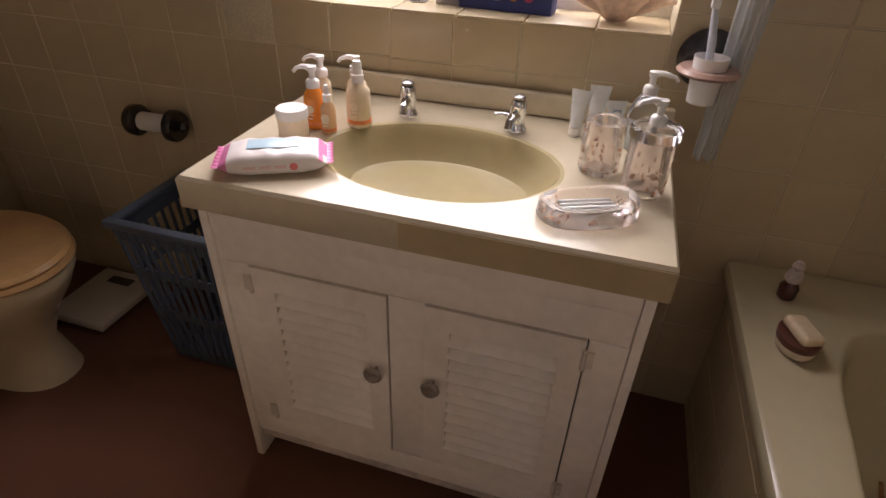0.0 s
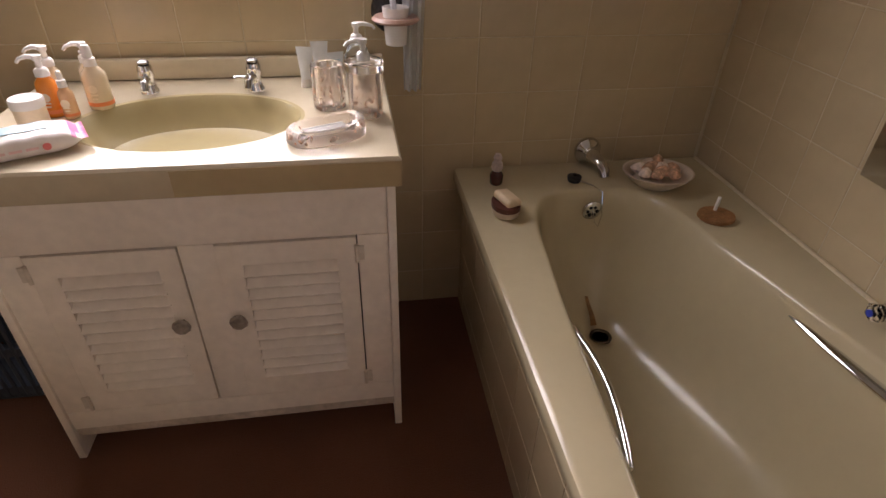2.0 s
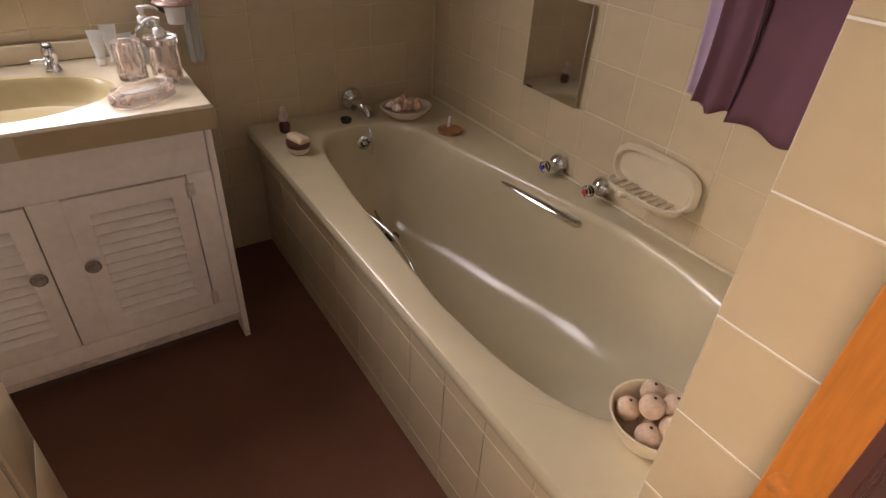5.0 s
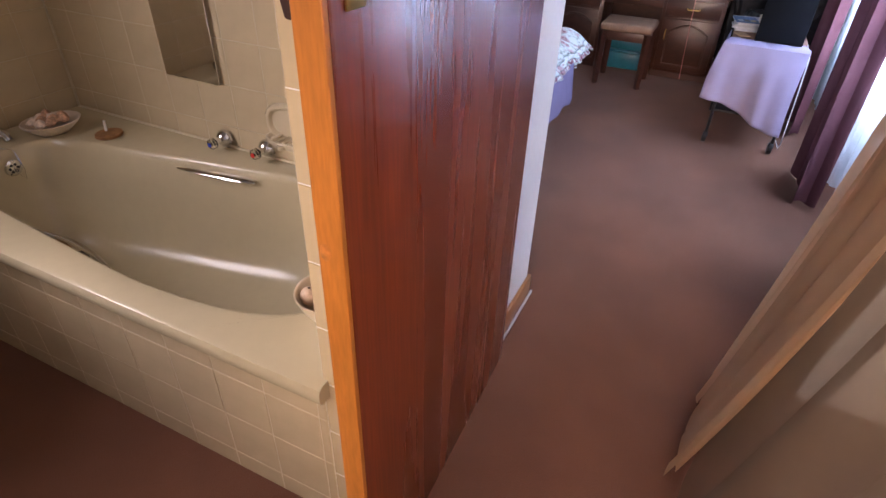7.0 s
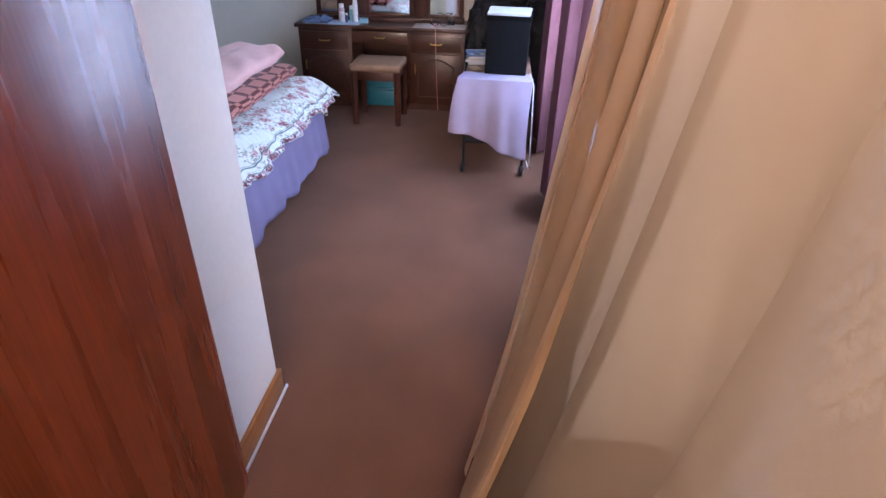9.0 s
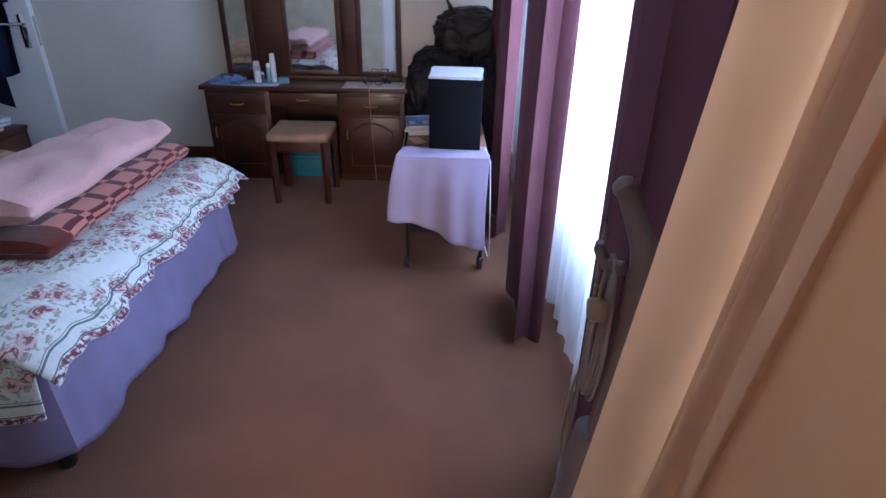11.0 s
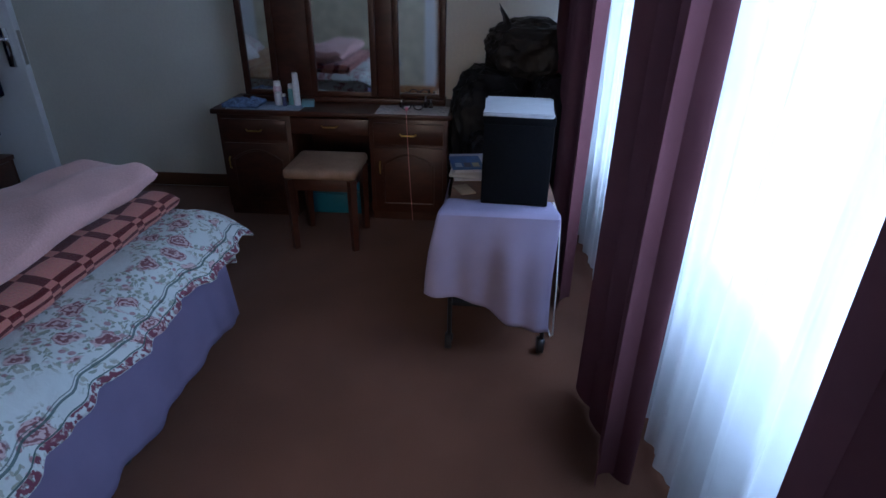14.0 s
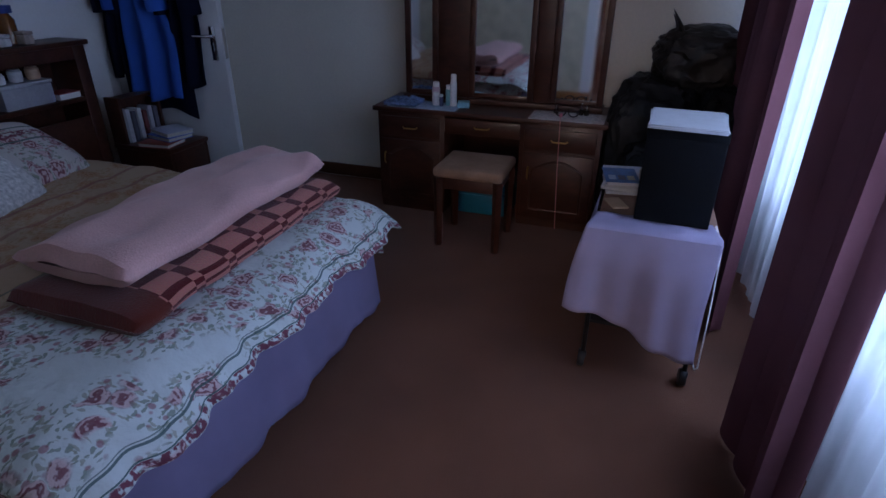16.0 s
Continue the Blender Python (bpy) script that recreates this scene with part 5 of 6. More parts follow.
    col = mixc(times(head, 0.92), col, rosec)
    if bands:
        sep = n.new("ShaderNodeSeparateXYZ")
        l.new(uv.outputs[0], sep.inputs[0])
        for c0, w, colour, amount in bands:
            d = n.new("ShaderNodeMath")
            d.operation = "SUBTRACT"
            l.new(sep.outputs["Y"], d.inputs[0])
            d.inputs[1].default_value = c0
            a = n.new("ShaderNodeMath")
            a.operation = "ABSOLUTE"
            l.new(d.outputs[0], a.inputs[0])
            r = n.new("ShaderNodeMapRange")
            r.inputs["From Min"].default_value, r.inputs["From Max"].default_value = w, w * 0.8
            r.inputs["To Max"].default_value = amount
            l.new(a.outputs[0], r.inputs["Value"])
            if colour == "leafy":
                chk = n.new("ShaderNodeTexNoise")
                chk.inputs["Scale"].default_value = 60
                l.new(uv.outputs[0], chk.inputs["Vector"])
                cr = n.new("ShaderNodeMapRange")
                cr.inputs["From Min"].default_value, cr.inputs["From Max"].default_value = 0.44, 0.52
                l.new(chk.outputs["Fac"], cr.inputs["Value"])
                col = mixc(times(r.outputs[0], cr.outputs[0]), col, (0.22, 0.07, 0.10))
            else:
                col = mixc(r.outputs[0], col, colour)
    l.new(col, b.inputs["Base Color"])
    wv, bp = n.new("ShaderNodeTexNoise"), n.new("ShaderNodeBump")
    wv.inputs["Scale"].default_value = 35
    wv.inputs["Detail"].default_value = 5
    l.new(uv.outputs[0], wv.inputs["Vector"])
    bp.inputs["Strength"].default_value, bp.inputs["Distance"].default_value = 0.5, 0.012
    l.new(wv.outputs["Fac"], bp.inputs["Height"])
    l.new(bp.outputs[0], b.inputs["Normal"])
    return m


def sheet_uv(name, fn, uvfn, nu, nv, mat, parent, label="", thick=0.0):
    bm = bmesh.new()
    lay = bm.loops.layers.uv.new("UVMap")
    g = [[bm.verts.new(fn(i / nu, j / nv)) for j in range(nv + 1)] for i in range(nu + 1)]
    for i in range(nu):
        for j in range(nv):
            f = bm.faces.new((g[i][j], g[i + 1][j], g[i + 1][j + 1], g[i][j + 1]))
            for lp, (a, b) in zip(f.loops, ((i, j), (i + 1, j), (i + 1, j + 1), (i, j + 1))):
                lp[lay].uv = uvfn(a / nu, b / nv)
    ob = part(name, bm, mat, parent, label)
    if thick:
        solid(ob, thick)
    return ob


GREENLINE = (0.06, 0.12, 0.12)
SPREADM = flower_cloth("flowered_cotton", (0.68, 0.72, 0.70), [(0.011, 0.011, "leafy", 1.0), (0.024, 0.0022, GREENLINE, 0.9), (0.060, 0.0042, GREENLINE, 0.85), (0.070, 0.002, GREENLINE, 0.7),
                                                               (1.20, 0.56, (0.46, 0.26, 0.11), 0.76), (0.72, 0.012, (0.28, 0.10, 0.10), 0.7), (0.80, 0.006, GREENLINE, 0.6), (0.95, 0.015, (0.30, 0.12, 0.10), 0.6), (1.15, 0.012, (0.30, 0.12, 0.10), 0.6), (1.30, 0.012, (0.28, 0.10, 0.10), 0.6)])
bed = thing("bed", 2.78, 0.7, 0, "double bed with a rose printed spread and lilac valance", "bed")
BEDO = Vector((2.78, 0.7, 0))


def bedpart(name, bm, mat, label="", parent=None):
    bmesh.ops.translate(bm, verts=bm.verts[:], vec=-BEDO)
    return part(name, bm, mat, parent or bed, label)


bedpart("base", boxm(BX0_ + 0.03, BX1_ - 0.03, BYF + 0.03, BYH, 0.10, 0.32), LILAC)
bedpart("mattress", boxm(BX0_ + 0.015, BX1_ - 0.015, BYF + 0.015, BYH, 0.321, 0.505, bevel=0.04, segs=3), PINK)
for x, y in ((2.16, -0.16), (3.40, -0.16), (2.78, -0.16), (2.16, 1.5), (3.40, 1.5)):
    bedpart("leg", lathe([(0.022, 0), (0.026, 0.01), (0.026, 0.10)], 16, at=(x, y, 0)), pbr("black_castor", (0.015, 0.015, 0.015), 0.5))


def spread_fn(u, v):
    # v: 0 at the hem over the foot, then over the edge and up the bed
    x = 2.03 + (3.56 - 2.03) * u
    s = v * 2.0
    d1 = 0.12
    if s < d1:
        k = s / d1
        y, z = -0.338 + 0.081 * k, 0.448 + 0.073 * k ** 0.8
    elif s < d1 + 0.10:
        k = (s - d1) / 0.10
        y, z = -0.257 + 0.10 * k, 0.521 + 0.032 * math.sin(k * 1.5708)
    else:
        k = s - d1 - 0.10
        y, z = -0.157 + k, 0.553 + 0.015 * min(1, k)
    edge = max(0.0, (x - 3.47) / 0.09, (2.12 - x) / 0.09)
    low = max(0.0, 1 - s / 0.25)
    z -= 0.05 * min(1.2, edge) ** 1.5 * (1 - low * 0.4)
    wav = math.sin(x * 13.0) + 0.6 * math.sin(x * 29.0 + 1.0)
    y += low * (0.012 * wav + 0.006 * math.sin(x * 61.0))
    z += low * 0.005 * wav + 0.012 * noise.noise(Vector((x * 4, y * 4, 0))) + 0.008 * noise.noise(Vector((x * 12, y * 7, 3))) + 0.004 * noise.noise(Vector((x * 28, y * 20, 5)))
    return Vector((x, y, z)) - BEDO


sheet_uv("bedspread", spread_fn, lambda u, v: (1.53 * u, 2.0 * v), 110, 120, SPREADM, bed, "white cotton spread printed with rose sprays", 0.012)


def side_drop(x, out):
    def f(u, v):
        y = -0.25 + 1.8 * u
        return Vector((x + out * (0.03 + 0.03 * (1 - v)) + 0.012 * math.sin(y * 15) * (1 - v), y, 0.30 + 0.21 * v + 0.012 * math.sin(y * 11) * (1 - v))) - BEDO
    return f


sheet_uv("spread_drop", side_drop(3.49, 1), lambda u, v: (1.8 * u, 0.24 * v), 60, 10, SPREADM, bed, "", 0.008)
sheet_uv("spread_drop", side_drop(2.10, -1), lambda u, v: (1.8 * u, 0.24 * v), 60, 10, SPREADM, bed, "", 0.008)


def valance(u, v):
    # round the foot from side to side
    L = 1.7
    P = u * (2 * L + 1.36)
    if P < L:
        x, y, nx, ny = 2.10, 1.48 - P, -1, 0
    elif P < L + 1.36:
        x, y, nx, ny = 2.10 + (P - L), -0.22, 0, -1
    else:
        x, y, nx, ny = 3.46, -0.22 + (P - L - 1.36), 1, 0
    w = (math.sin(P * 21) * 0.5 + math.sin(P * 9 + 1) + 0.4 * math.sin(P * 47)) * (1 - v)
    o = 0.020 + 0.032 * (1 - v) + 0.012 * w
    hem = 0.115 + 0.022 * math.sin(P * 9.5) + 0.012 * math.sin(P * 23)
    return Vector((x + nx * o, y + ny * o, hem + (0.44 - hem) * v)) - BEDO


ob = part("valance", sheet(valance, 260, 14), cloth("lilac_valance", (0.24, 0.205, 0.33), 0.08), bed, "plain lilac valance with a wavy hem")
solid(ob, 0.004)


# folded blankets: soft rounded slabs with rolled folds
def slab(name, x0, x1, y0, y1, z0, z1, mat, label, category, sag, seed, turn=0, layers=1, rnd_p=3.4):
    cxm, cym = (x0 + x1) / 2, (y0 + y1) / 2
    t = thing(name, cxm, cym, z0, label, category, turn=turn)
    hx, hy, hz = (x1 - x0) / 2, (y1 - y0) / 2, (z1 - z0) / layers
    for q in range(layers):
        def f(u, v, q=q):
            x = (u - 0.5) * 2
            a = 2 * math.pi * v
            c, s = math.cos(a), math.sin(a)
            k = (abs(c) ** rnd_p + abs(s) ** rnd_p) ** (-1 / rnd_p)
            end = (1 - abs(x) ** 60) ** 0.5 if abs(x) < 1 else 0.0
            nz = noise.noise(Vector((x * 3 + seed, c * 2, q * 3.0)))
            return Vector((x * hx + 0.008 * noise.noise(Vector((seed, c * 3, q))), c * k * (hy - 0.012 * q) + 0.016 * nz, hz * (q + 0.5) + s * k * hz * 0.5 * (0.02 + 0.98 * end) + (sag * nz if s > 0 else 0.25 * sag * nz)))
        P = 2 * (2 * hy + hz)
        sheet_uv("fold", f, lambda u, v: (2 * hx * u, P * v), 60, 48, mat, t)
    return t


def checked(name):
    m, n, l = nodes_of(name)
    b = n["Principled BSDF"]
    b.inputs["Roughness"].default_value, b.inputs["Specular IOR Level"].default_value, b.inputs["Sheen Weight"].default_value = 0.95, 0.1, 0.3
    uv, sx = n.new("ShaderNodeUVMap"), n.new("ShaderNodeSeparateXYZ")
    l.new(uv.outputs[0], sx.inputs[0])

    def stripes(socket, pitch, share, shift):
        a, c, d = n.new("ShaderNodeMath"), n.new("ShaderNodeMath"), n.new("ShaderNodeMath")
        a.operation, c.operation, d.operation = "MULTIPLY_ADD", "FRACT", "LESS_THAN"
        a.inputs[1].default_value, a.inputs[2].default_value, d.inputs[1].default_value = 1 / pitch, shift, share
        l.new(socket, a.inputs[0])
        l.new(a.outputs[0], c.inputs[0])
        l.new(c.outputs[0], d.inputs[0])
        return d.outputs[0]

    same, ck = n.new("ShaderNodeMath"), n.new("ShaderNodeMix")
    same.operation, same.inputs[2].default_value = "COMPARE", 0.1
    l.new(stripes(sx.outputs["X"], 0.140, 0.74, 0.1), same.inputs[0])
    l.new(stripes(sx.outputs["Y"], 0.096, 0.60, 0.42), same.inputs[1])
    ck.data_type = "RGBA"
    ck.inputs["A"].default_value, ck.inputs["B"].default_value = (0.15, 0.012, 0.014, 1), (0.72, 0.27, 0.21, 1)
    l.new(same.outputs[0], ck.inputs["Factor"])
    ns, mx = n.new("ShaderNodeTexNoise"), n.new("ShaderNodeMix")
    mx.data_type, mx.blend_type = "RGBA", "MULTIPLY"
    ns.inputs["Scale"].default_value, ns.inputs["Detail"].default_value = 180, 4
    l.new(uv.outputs[0], ns.inputs["Vector"])
    mx.inputs["Factor"].default_value = 0.5
    sp_, edge, mb = n.new("ShaderNodeSeparateXYZ"), n.new("ShaderNodeMapRange"), n.new("ShaderNodeMix")
    l.new(uv.outputs[0], sp_.inputs[0])
    edge.inputs["From Min"].default_value, edge.inputs["From Max"].default_value = 0.118, 0.122
    l.new(sp_.outputs["X"], edge.inputs["Value"])
    mb.data_type = "RGBA"
    mb.inputs["A"].default_value = (0.17, 0.03, 0.018, 1)
    l.new(edge.outputs[0], mb.inputs["Factor"])
    l.new(ck.outputs["Result"], mb.inputs["B"])
    l.new(mb.outputs["Result"], mx.inputs["A"])
    l.new(ns.outputs["Color"], mx.inputs["B"])
    l.new(mx.outputs["Result"], b.inputs["Base Color"])
    bp = n.new("ShaderNodeBump")
    bp.inputs["Strength"].default_value, bp.inputs["Distance"].default_value = 0.5, 0.004
    l.new(ns.outputs["Fac"], bp.inputs["Height"])
    l.new(bp.outputs[0], b.inputs["Normal"])
    return m


FLEECE = pbr("pink_fleece", (0.68, 0.39, 0.36), 0.95, 0.08, 5, 0.5, 160, spec=0.1, sheen=0.3)
slab("checked_blanket", 2.43, 3.50, -0.10, 0.33, 0.551, 0.632, checked("maroon_checked_wool"), "folded maroon and pink checked wool blanket", "blanket", 0.006, 3.0)
slab("pink_blanket", 2.50, 3.50, -0.035, 0.36, 0.636, 0.738, FLEECE, "folded pale pink fleece blanket on the checked one", "blanket", 0.020, 8.0, rnd_p=2.7)


# pillows and headboard
def pillow(x, y, z, w, d, h, mat, label, tilt, turn, name="pillow"):
    t = thing(name, x, y, z, label, "pillow" if name == "pillow" else "cushion", "pillows at the head", turn=turn)
    bm = bmesh.new()
    lay = bm.loops.layers.uv.new("UVMap")
    nn = 22
    for side in (1, -1):
        g = []
        for i in range(nn + 1):
            row = []
            for j in range(nn + 1):
                a, b = 2 * i / nn - 1, 2 * j / nn - 1
                puff = ((1 - a ** 4) * (1 - b ** 4)) ** 0.55
                pinch = 1 - 0.07 * (a * b) ** 2
                row.append(bm.verts.new((a * w / 2 * pinch, b * d / 2 * pinch, side * puff * h / 2 + 0.008 * noise.noise(Vector((a * 3, b * 3, x))))))
            g.append(row)
        for i in range(nn):
            for j in range(nn):
                fc = bm.faces.new((g[i][j], g[i + 1][j], g[i + 1][j + 1], g[i][j + 1]))
                for lp, (p, q) in zip(fc.loops, ((i, j), (i + 1, j), (i + 1, j + 1), (i, j + 1))):
                    lp[lay].uv = (w * p / nn + 0.3, d * q / nn + 0.2)
    bmesh.ops.remove_doubles(bm, verts=bm.verts[:], dist=0.0008)
    bmesh.ops.transform(bm, matrix=pose(0, 0, h * 0.45, tilt), verts=bm.verts[:])
    part("pillowcase", bm, mat, t)
    return t


PILLOWM = flower_cloth("flowered_pillowcase", (0.62, 0.58, 0.55), [(0.42, 0.006, GREENLINE, 0.8), (0.47, 0.022, "leafy", 1.0), (0.52, 0.006, GREENLINE, 0.8)])
pillow(3.10, 1.30, 0.575, 0.66, 0.44, 0.17, PILLOWM, "rose printed pillow leaning against the headboard", 24, 3)
pillow(2.46, 1.30, 0.575, 0.66, 0.44, 0.17, PILLOWM, "rose printed pillow leaning against the headboard", 24, -3)
pillow(2.92, 1.10, 0.60, 0.36, 0.34, 0.13, pbr("white_crochet", (0.68, 0.66, 0.64), 0.9, 0.25, 60, 0.9, 90, spec=0.1), "white crocheted cushion leaning on the pillows", 40, 18, "cushion")

hb = thing("headboard", 2.85, 1.74, 0, "dark wooden bookcase headboard with open shelves", "headboard")


def hpart(name, bm, mat=DARKWOOD, label=""):
    bmesh.ops.translate(bm, verts=bm.verts[:], vec=(-2.85, -1.74, 0))
    return part(name, bm, mat, hb, label)


for x in (1.86, 3.92):
    hpart("post", boxm(x - 0.035, x + 0.035, 1.632, 1.838, 0, 1.02, bevel=0.004))
hpart("back_panel", boxm(1.90, 3.884, 1.825, 1.838, 0.3, 1.0))
hpart("front_panel", boxm(1.896, 3.884, 1.634, 1.65, 0.25, 0.66, bevel=0.003))
hpart("shelf", boxm(1.896, 3.884, 1.636, 1.824, 0.74, 0.762, bevel=0.002))
hpart("top_shelf", boxm(1.80, 3.98, 1.622, 1.842, 1.021, 1.046, bevel=0.005))
hpart("top_rail", boxm(1.896, 3.884, 1.634, 1.65, 0.955, 1.02, bevel=0.002))
for x in (2.45, 3.15):
    hpart("divider", boxm(x, x + 0.02, 1.637, 1.824, 0.763, 1.019))
sb = thing("storage_box", 3.60, 1.72, 0.763, "pale grey lidded storage box on the headboard shelf", "box")
part("box", boxm(-0.13, 0.13, -0.07, 0.07, 0, 0.10, bevel=0.006), pbr("grey_box", (0.36, 0.36, 0.40), 0.6), sb)
part("lid", boxm(-0.135, 0.135, -0.074, 0.074, 0.101, 0.118, bevel=0.004), pbr("grey_lid", (0.42, 0.42, 0.46), 0.6), sb)
for k, (x, c, h) in enumerate(((3.51, (0.62, 0.6, 0.6), 0.05), (3.60, (0.5, 0.5, 0.52), 0.06), (3.69, (0.55, 0.36, 0.24), 0.06))):
    j = thing("small_jar", x, 1.71, 0.882, "small pale jar standing on the storage box", "jar", "jars on the box")
    part("jar", lathe([(0.03, 0), (0.032, 0.004), (0.032, h - 0.012), (0.026, h - 0.006), (0.026, h), (0, h)], 20), pbr("jar_tone", c, 0.4), j)
for k, (x, w, c, h) in enumerate(((3.24, 0.05, (0.55, 0.5, 0.45), 0.05), (3.35, 0.06, (0.6, 0.58, 0.56), 0.06), (3.47, 0.055, (0.30, 0.24, 0.2), 0.07), (3.58, 0.06, (0.6, 0.58, 0.56), 0.055), (3.70, 0.05, (0.4, 0.32, 0.28), 0.06))):
    j = thing("trinket_box", x, 1.70, 1.0465, "small pale trinket box on the headboard top", "trinket box", "trinkets on the headboard")
    part("body", boxm(-w / 2, w / 2, -0.03, 0.03, 0, h * 0.7, bevel=0.005), pbr("trinket", c, 0.6, 0.2, 30), j)
    part("lid", boxm(-w / 2 - 0.002, w / 2 + 0.002, -0.032, 0.032, h * 0.7 + 0.001, h, bevel=0.005), pbr("trinket_lid", tuple(0.8 * q for q in c), 0.6, 0.2, 30), j)
yb = thing("packet", 3.50, 1.79, 1.0465, "yellow printed packet standing on the headboard", "packet")
part("carton", boxm(-0.055, 0.055, -0.02, 0.02, 0, 0.17, bevel=0.003), pbr("yellow_carton", (0.62, 0.40, 0.03), 0.5), yb)
part("printed_patch", boxm(-0.03, 0.03, -0.0212, -0.0204, 0.04, 0.09), pbr("orange_patch", (0.6, 0.2, 0.05), 0.5), yb)
bb = thing("bottle", 3.68, 1.77, 1.0465, "amber bottle with a blue cap", "bottle")
part("bottle", lathe([(0.036, 0), (0.04, 0.005), (0.04, 0.11), (0.022, 0.14)], 22), pbr("amber_glass", (0.20, 0.07, 0.015), 0.1, coat=0.6), bb)
part("cap", lathe([(0.038, 0.141), (0.04, 0.145), (0.04, 0.175), (0, 0.177)], 22), pbr("blue_cap", (0.03, 0.06, 0.25), 0.4), bb)
hb2 = thing("book", 3.81, 1.70, 0.763, "striped paperback book lying on the shelf", "book")
part("pages", boxm(-0.06, 0.06, -0.055, 0.055, 0.002, 0.03), WHITEPL, hb2)
part("cover", boxm(-0.063, 0.063, -0.058, 0.058, 0.0305, 0.034), pbr("red_cover", (0.3, 0.04, 0.05), 0.5), hb2)

# night stand with books
ns = thing("nightstand", 4.125, 1.42, 0, "dark wooden nightstand with an open book shelf", "nightstand")
part("top", boxm(-0.155, 0.155, -0.20, 0.20, 0.455, 0.48, bevel=0.004), DARKWOOD, ns)
for s in (-1, 1):
    part("side", boxm(s * 0.14 - 0.01, s * 0.14 + 0.01, -0.19, 0.19, 0, 0.454), DARKWOOD, ns)
part("drawer", boxm(-0.128, 0.128, -0.196, 0.18, 0.32, 0.45, bevel=0.003), DARKWOOD, ns)
part("shelf", boxm(-0.128, 0.128, -0.18, 0.18, 0.10, 0.12), DARKWOOD, ns)
rack = thing("bookcase", 4.125, 1.57, 0.4805, "small dark upright book rack on the nightstand", "bookcase")
for s in (-1, 1):
    part("side", boxm(s * 0.14 - 0.009, s * 0.14 + 0.009, -0.05, 0.05, 0, 0.26, bevel=0.002), DARKWOOD, rack)
part("top", boxm(-0.13, 0.13, -0.05, 0.05, 0.236, 0.252), DARKWOOD, rack)
part("back", boxm(-0.13, 0.13, 0.04, 0.048, 0, 0.235), DARKWOOD, rack)
for k, (c, h) in enumerate((((0.55, 0.55, 0.58), 0.19), ((0.1, 0.1, 0.14), 0.17), ((0.6, 0.6, 0.62), 0.18), ((0.2, 0.05, 0.05), 0.16), ((0.5, 0.5, 0.56), 0.18), ((0.15, 0.15, 0.2), 0.17))):
    b = thing("book", 4.025 + 0.040 * k, 1.55, 0.4815, "upright book in the small dark rack", "book", "books in the rack")
    part("cover", boxm(-0.014, 0.014, -0.03, 0.05, 0, h, bevel=0.002), pbr("book_tone", c, 0.6), b)
for k, (c, x, t) in enumerate((((0.30, 0.06, 0.04), 4.03, 6), ((0.06, 0.12, 0.42), 4.10, -12), ((0.5, 0.52, 0.6), 4.12, -20))):
    b = thing("book", x + 0.02, 1.345, 0.4815 + 0.0235 * k, "flat book in a stack on the nightstand", "book", "stacked books", turn=t)
    part("pages", boxm(-0.075, 0.075, -0.095, 0.095, 0.003, 0.019), pbr("page_edges", (0.6, 0.58, 0.52), 0.8), b)
    part("cover", boxm(-0.08, 0.08, -0.10, 0.10, 0.0195, 0.0225, bevel=0.0008), pbr("flat_book_tone", c, 0.5), b)
    part("cover", boxm(-0.08, 0.08, -0.10, 0.10, 0.0, 0.0028, bevel=0.0008), pbr("flat_book_tone", c, 0.5), b)

# white bedroom door standing open, robes on it
DOORP = pbr("white_door_paint", (0.66, 0.65, 0.64), 0.45, 0.03, 3, 0.03, 50)
d2 = thing("door_2", 4.33, 1.84, 0, "white painted bedroom door standing open", "door")
part("leaf", boxm(-0.02, 0.02, -0.81, 0.0, 0.01, 2.03, bevel=0.002), DOORP, d2)
lp = part("lock_plate", boxm(-0.0265, -0.0202, -0.775, -0.735, 0.92, 1.10, bevel=0.002), CHROME, d2, "chrome lock plate")
part("lever", tube([(-0.024, -0.755, 1.05), (-0.06, -0.755, 1.05), (-0.068, -0.745, 1.05), (-0.068, -0.64, 1.048)], [0.009, 0.009, 0.009, 0.007], 12), CHROME, lp)
part("latch_plate", boxm(-0.011, 0.011, -0.8125, -0.8102, 0.93, 1.09), CHROME, d2)
for hz in (0.25, 1.0, 1.8):
    part("hinge", tube([(-0.022, 0.0, hz - 0.04), (-0.022, 0.0, hz + 0.04)], 0.006, 8), CHROME, d2)
ROBEB = cloth("blue_towelling", (0.05, 0.13, 0.50), 0.05, weave=400)
ROBED = cloth("navy_cloth", (0.012, 0.014, 0.03), 0.02)


def robe(y, w, top, bottom, off, mat, label, seed):
    t = thing("robe", 4.305, y, 0, label, "robe", "robes on the door")
    part("hook", tube([(0.004, 0, top + 0.03), (-0.03, 0, top + 0.02), (-0.035, 0, top + 0.045)], 0.005, 8), CHROME, t)

    def f(u, v):
        k = min(1.0, 0.25 + 1.1 * v)
        yy = (u - 0.5) * w * k
        x = -off - 0.020 - 0.025 * math.sin(u * 17 + seed) * (0.3 + v) - 0.02 * math.sin(u * 3.14) * (1 + v)
        return Vector((x, yy + 0.015 * math.sin(6 * v + seed), top - (top - bottom) * v + 0.015 * math.sin(9 * u + seed) * v))
    ob = part("body", sheet(f, 44, 26), mat, t)
    solid(ob, 0.006)
    for s in (-1, 1):
        part("sleeve", tube([(-off - 0.05, s * w * 0.16, top - 0.05), (-off - 0.075, s * w * 0.34, top - 0.22), (-off - 0.07, s * w * 0.40, top - 0.42), (-off - 0.06, s * w * 0.41, top - 0.56)], [0.04, 0.055, 0.058, 0.062], 12, flat=0.6), mat, t)
    return t


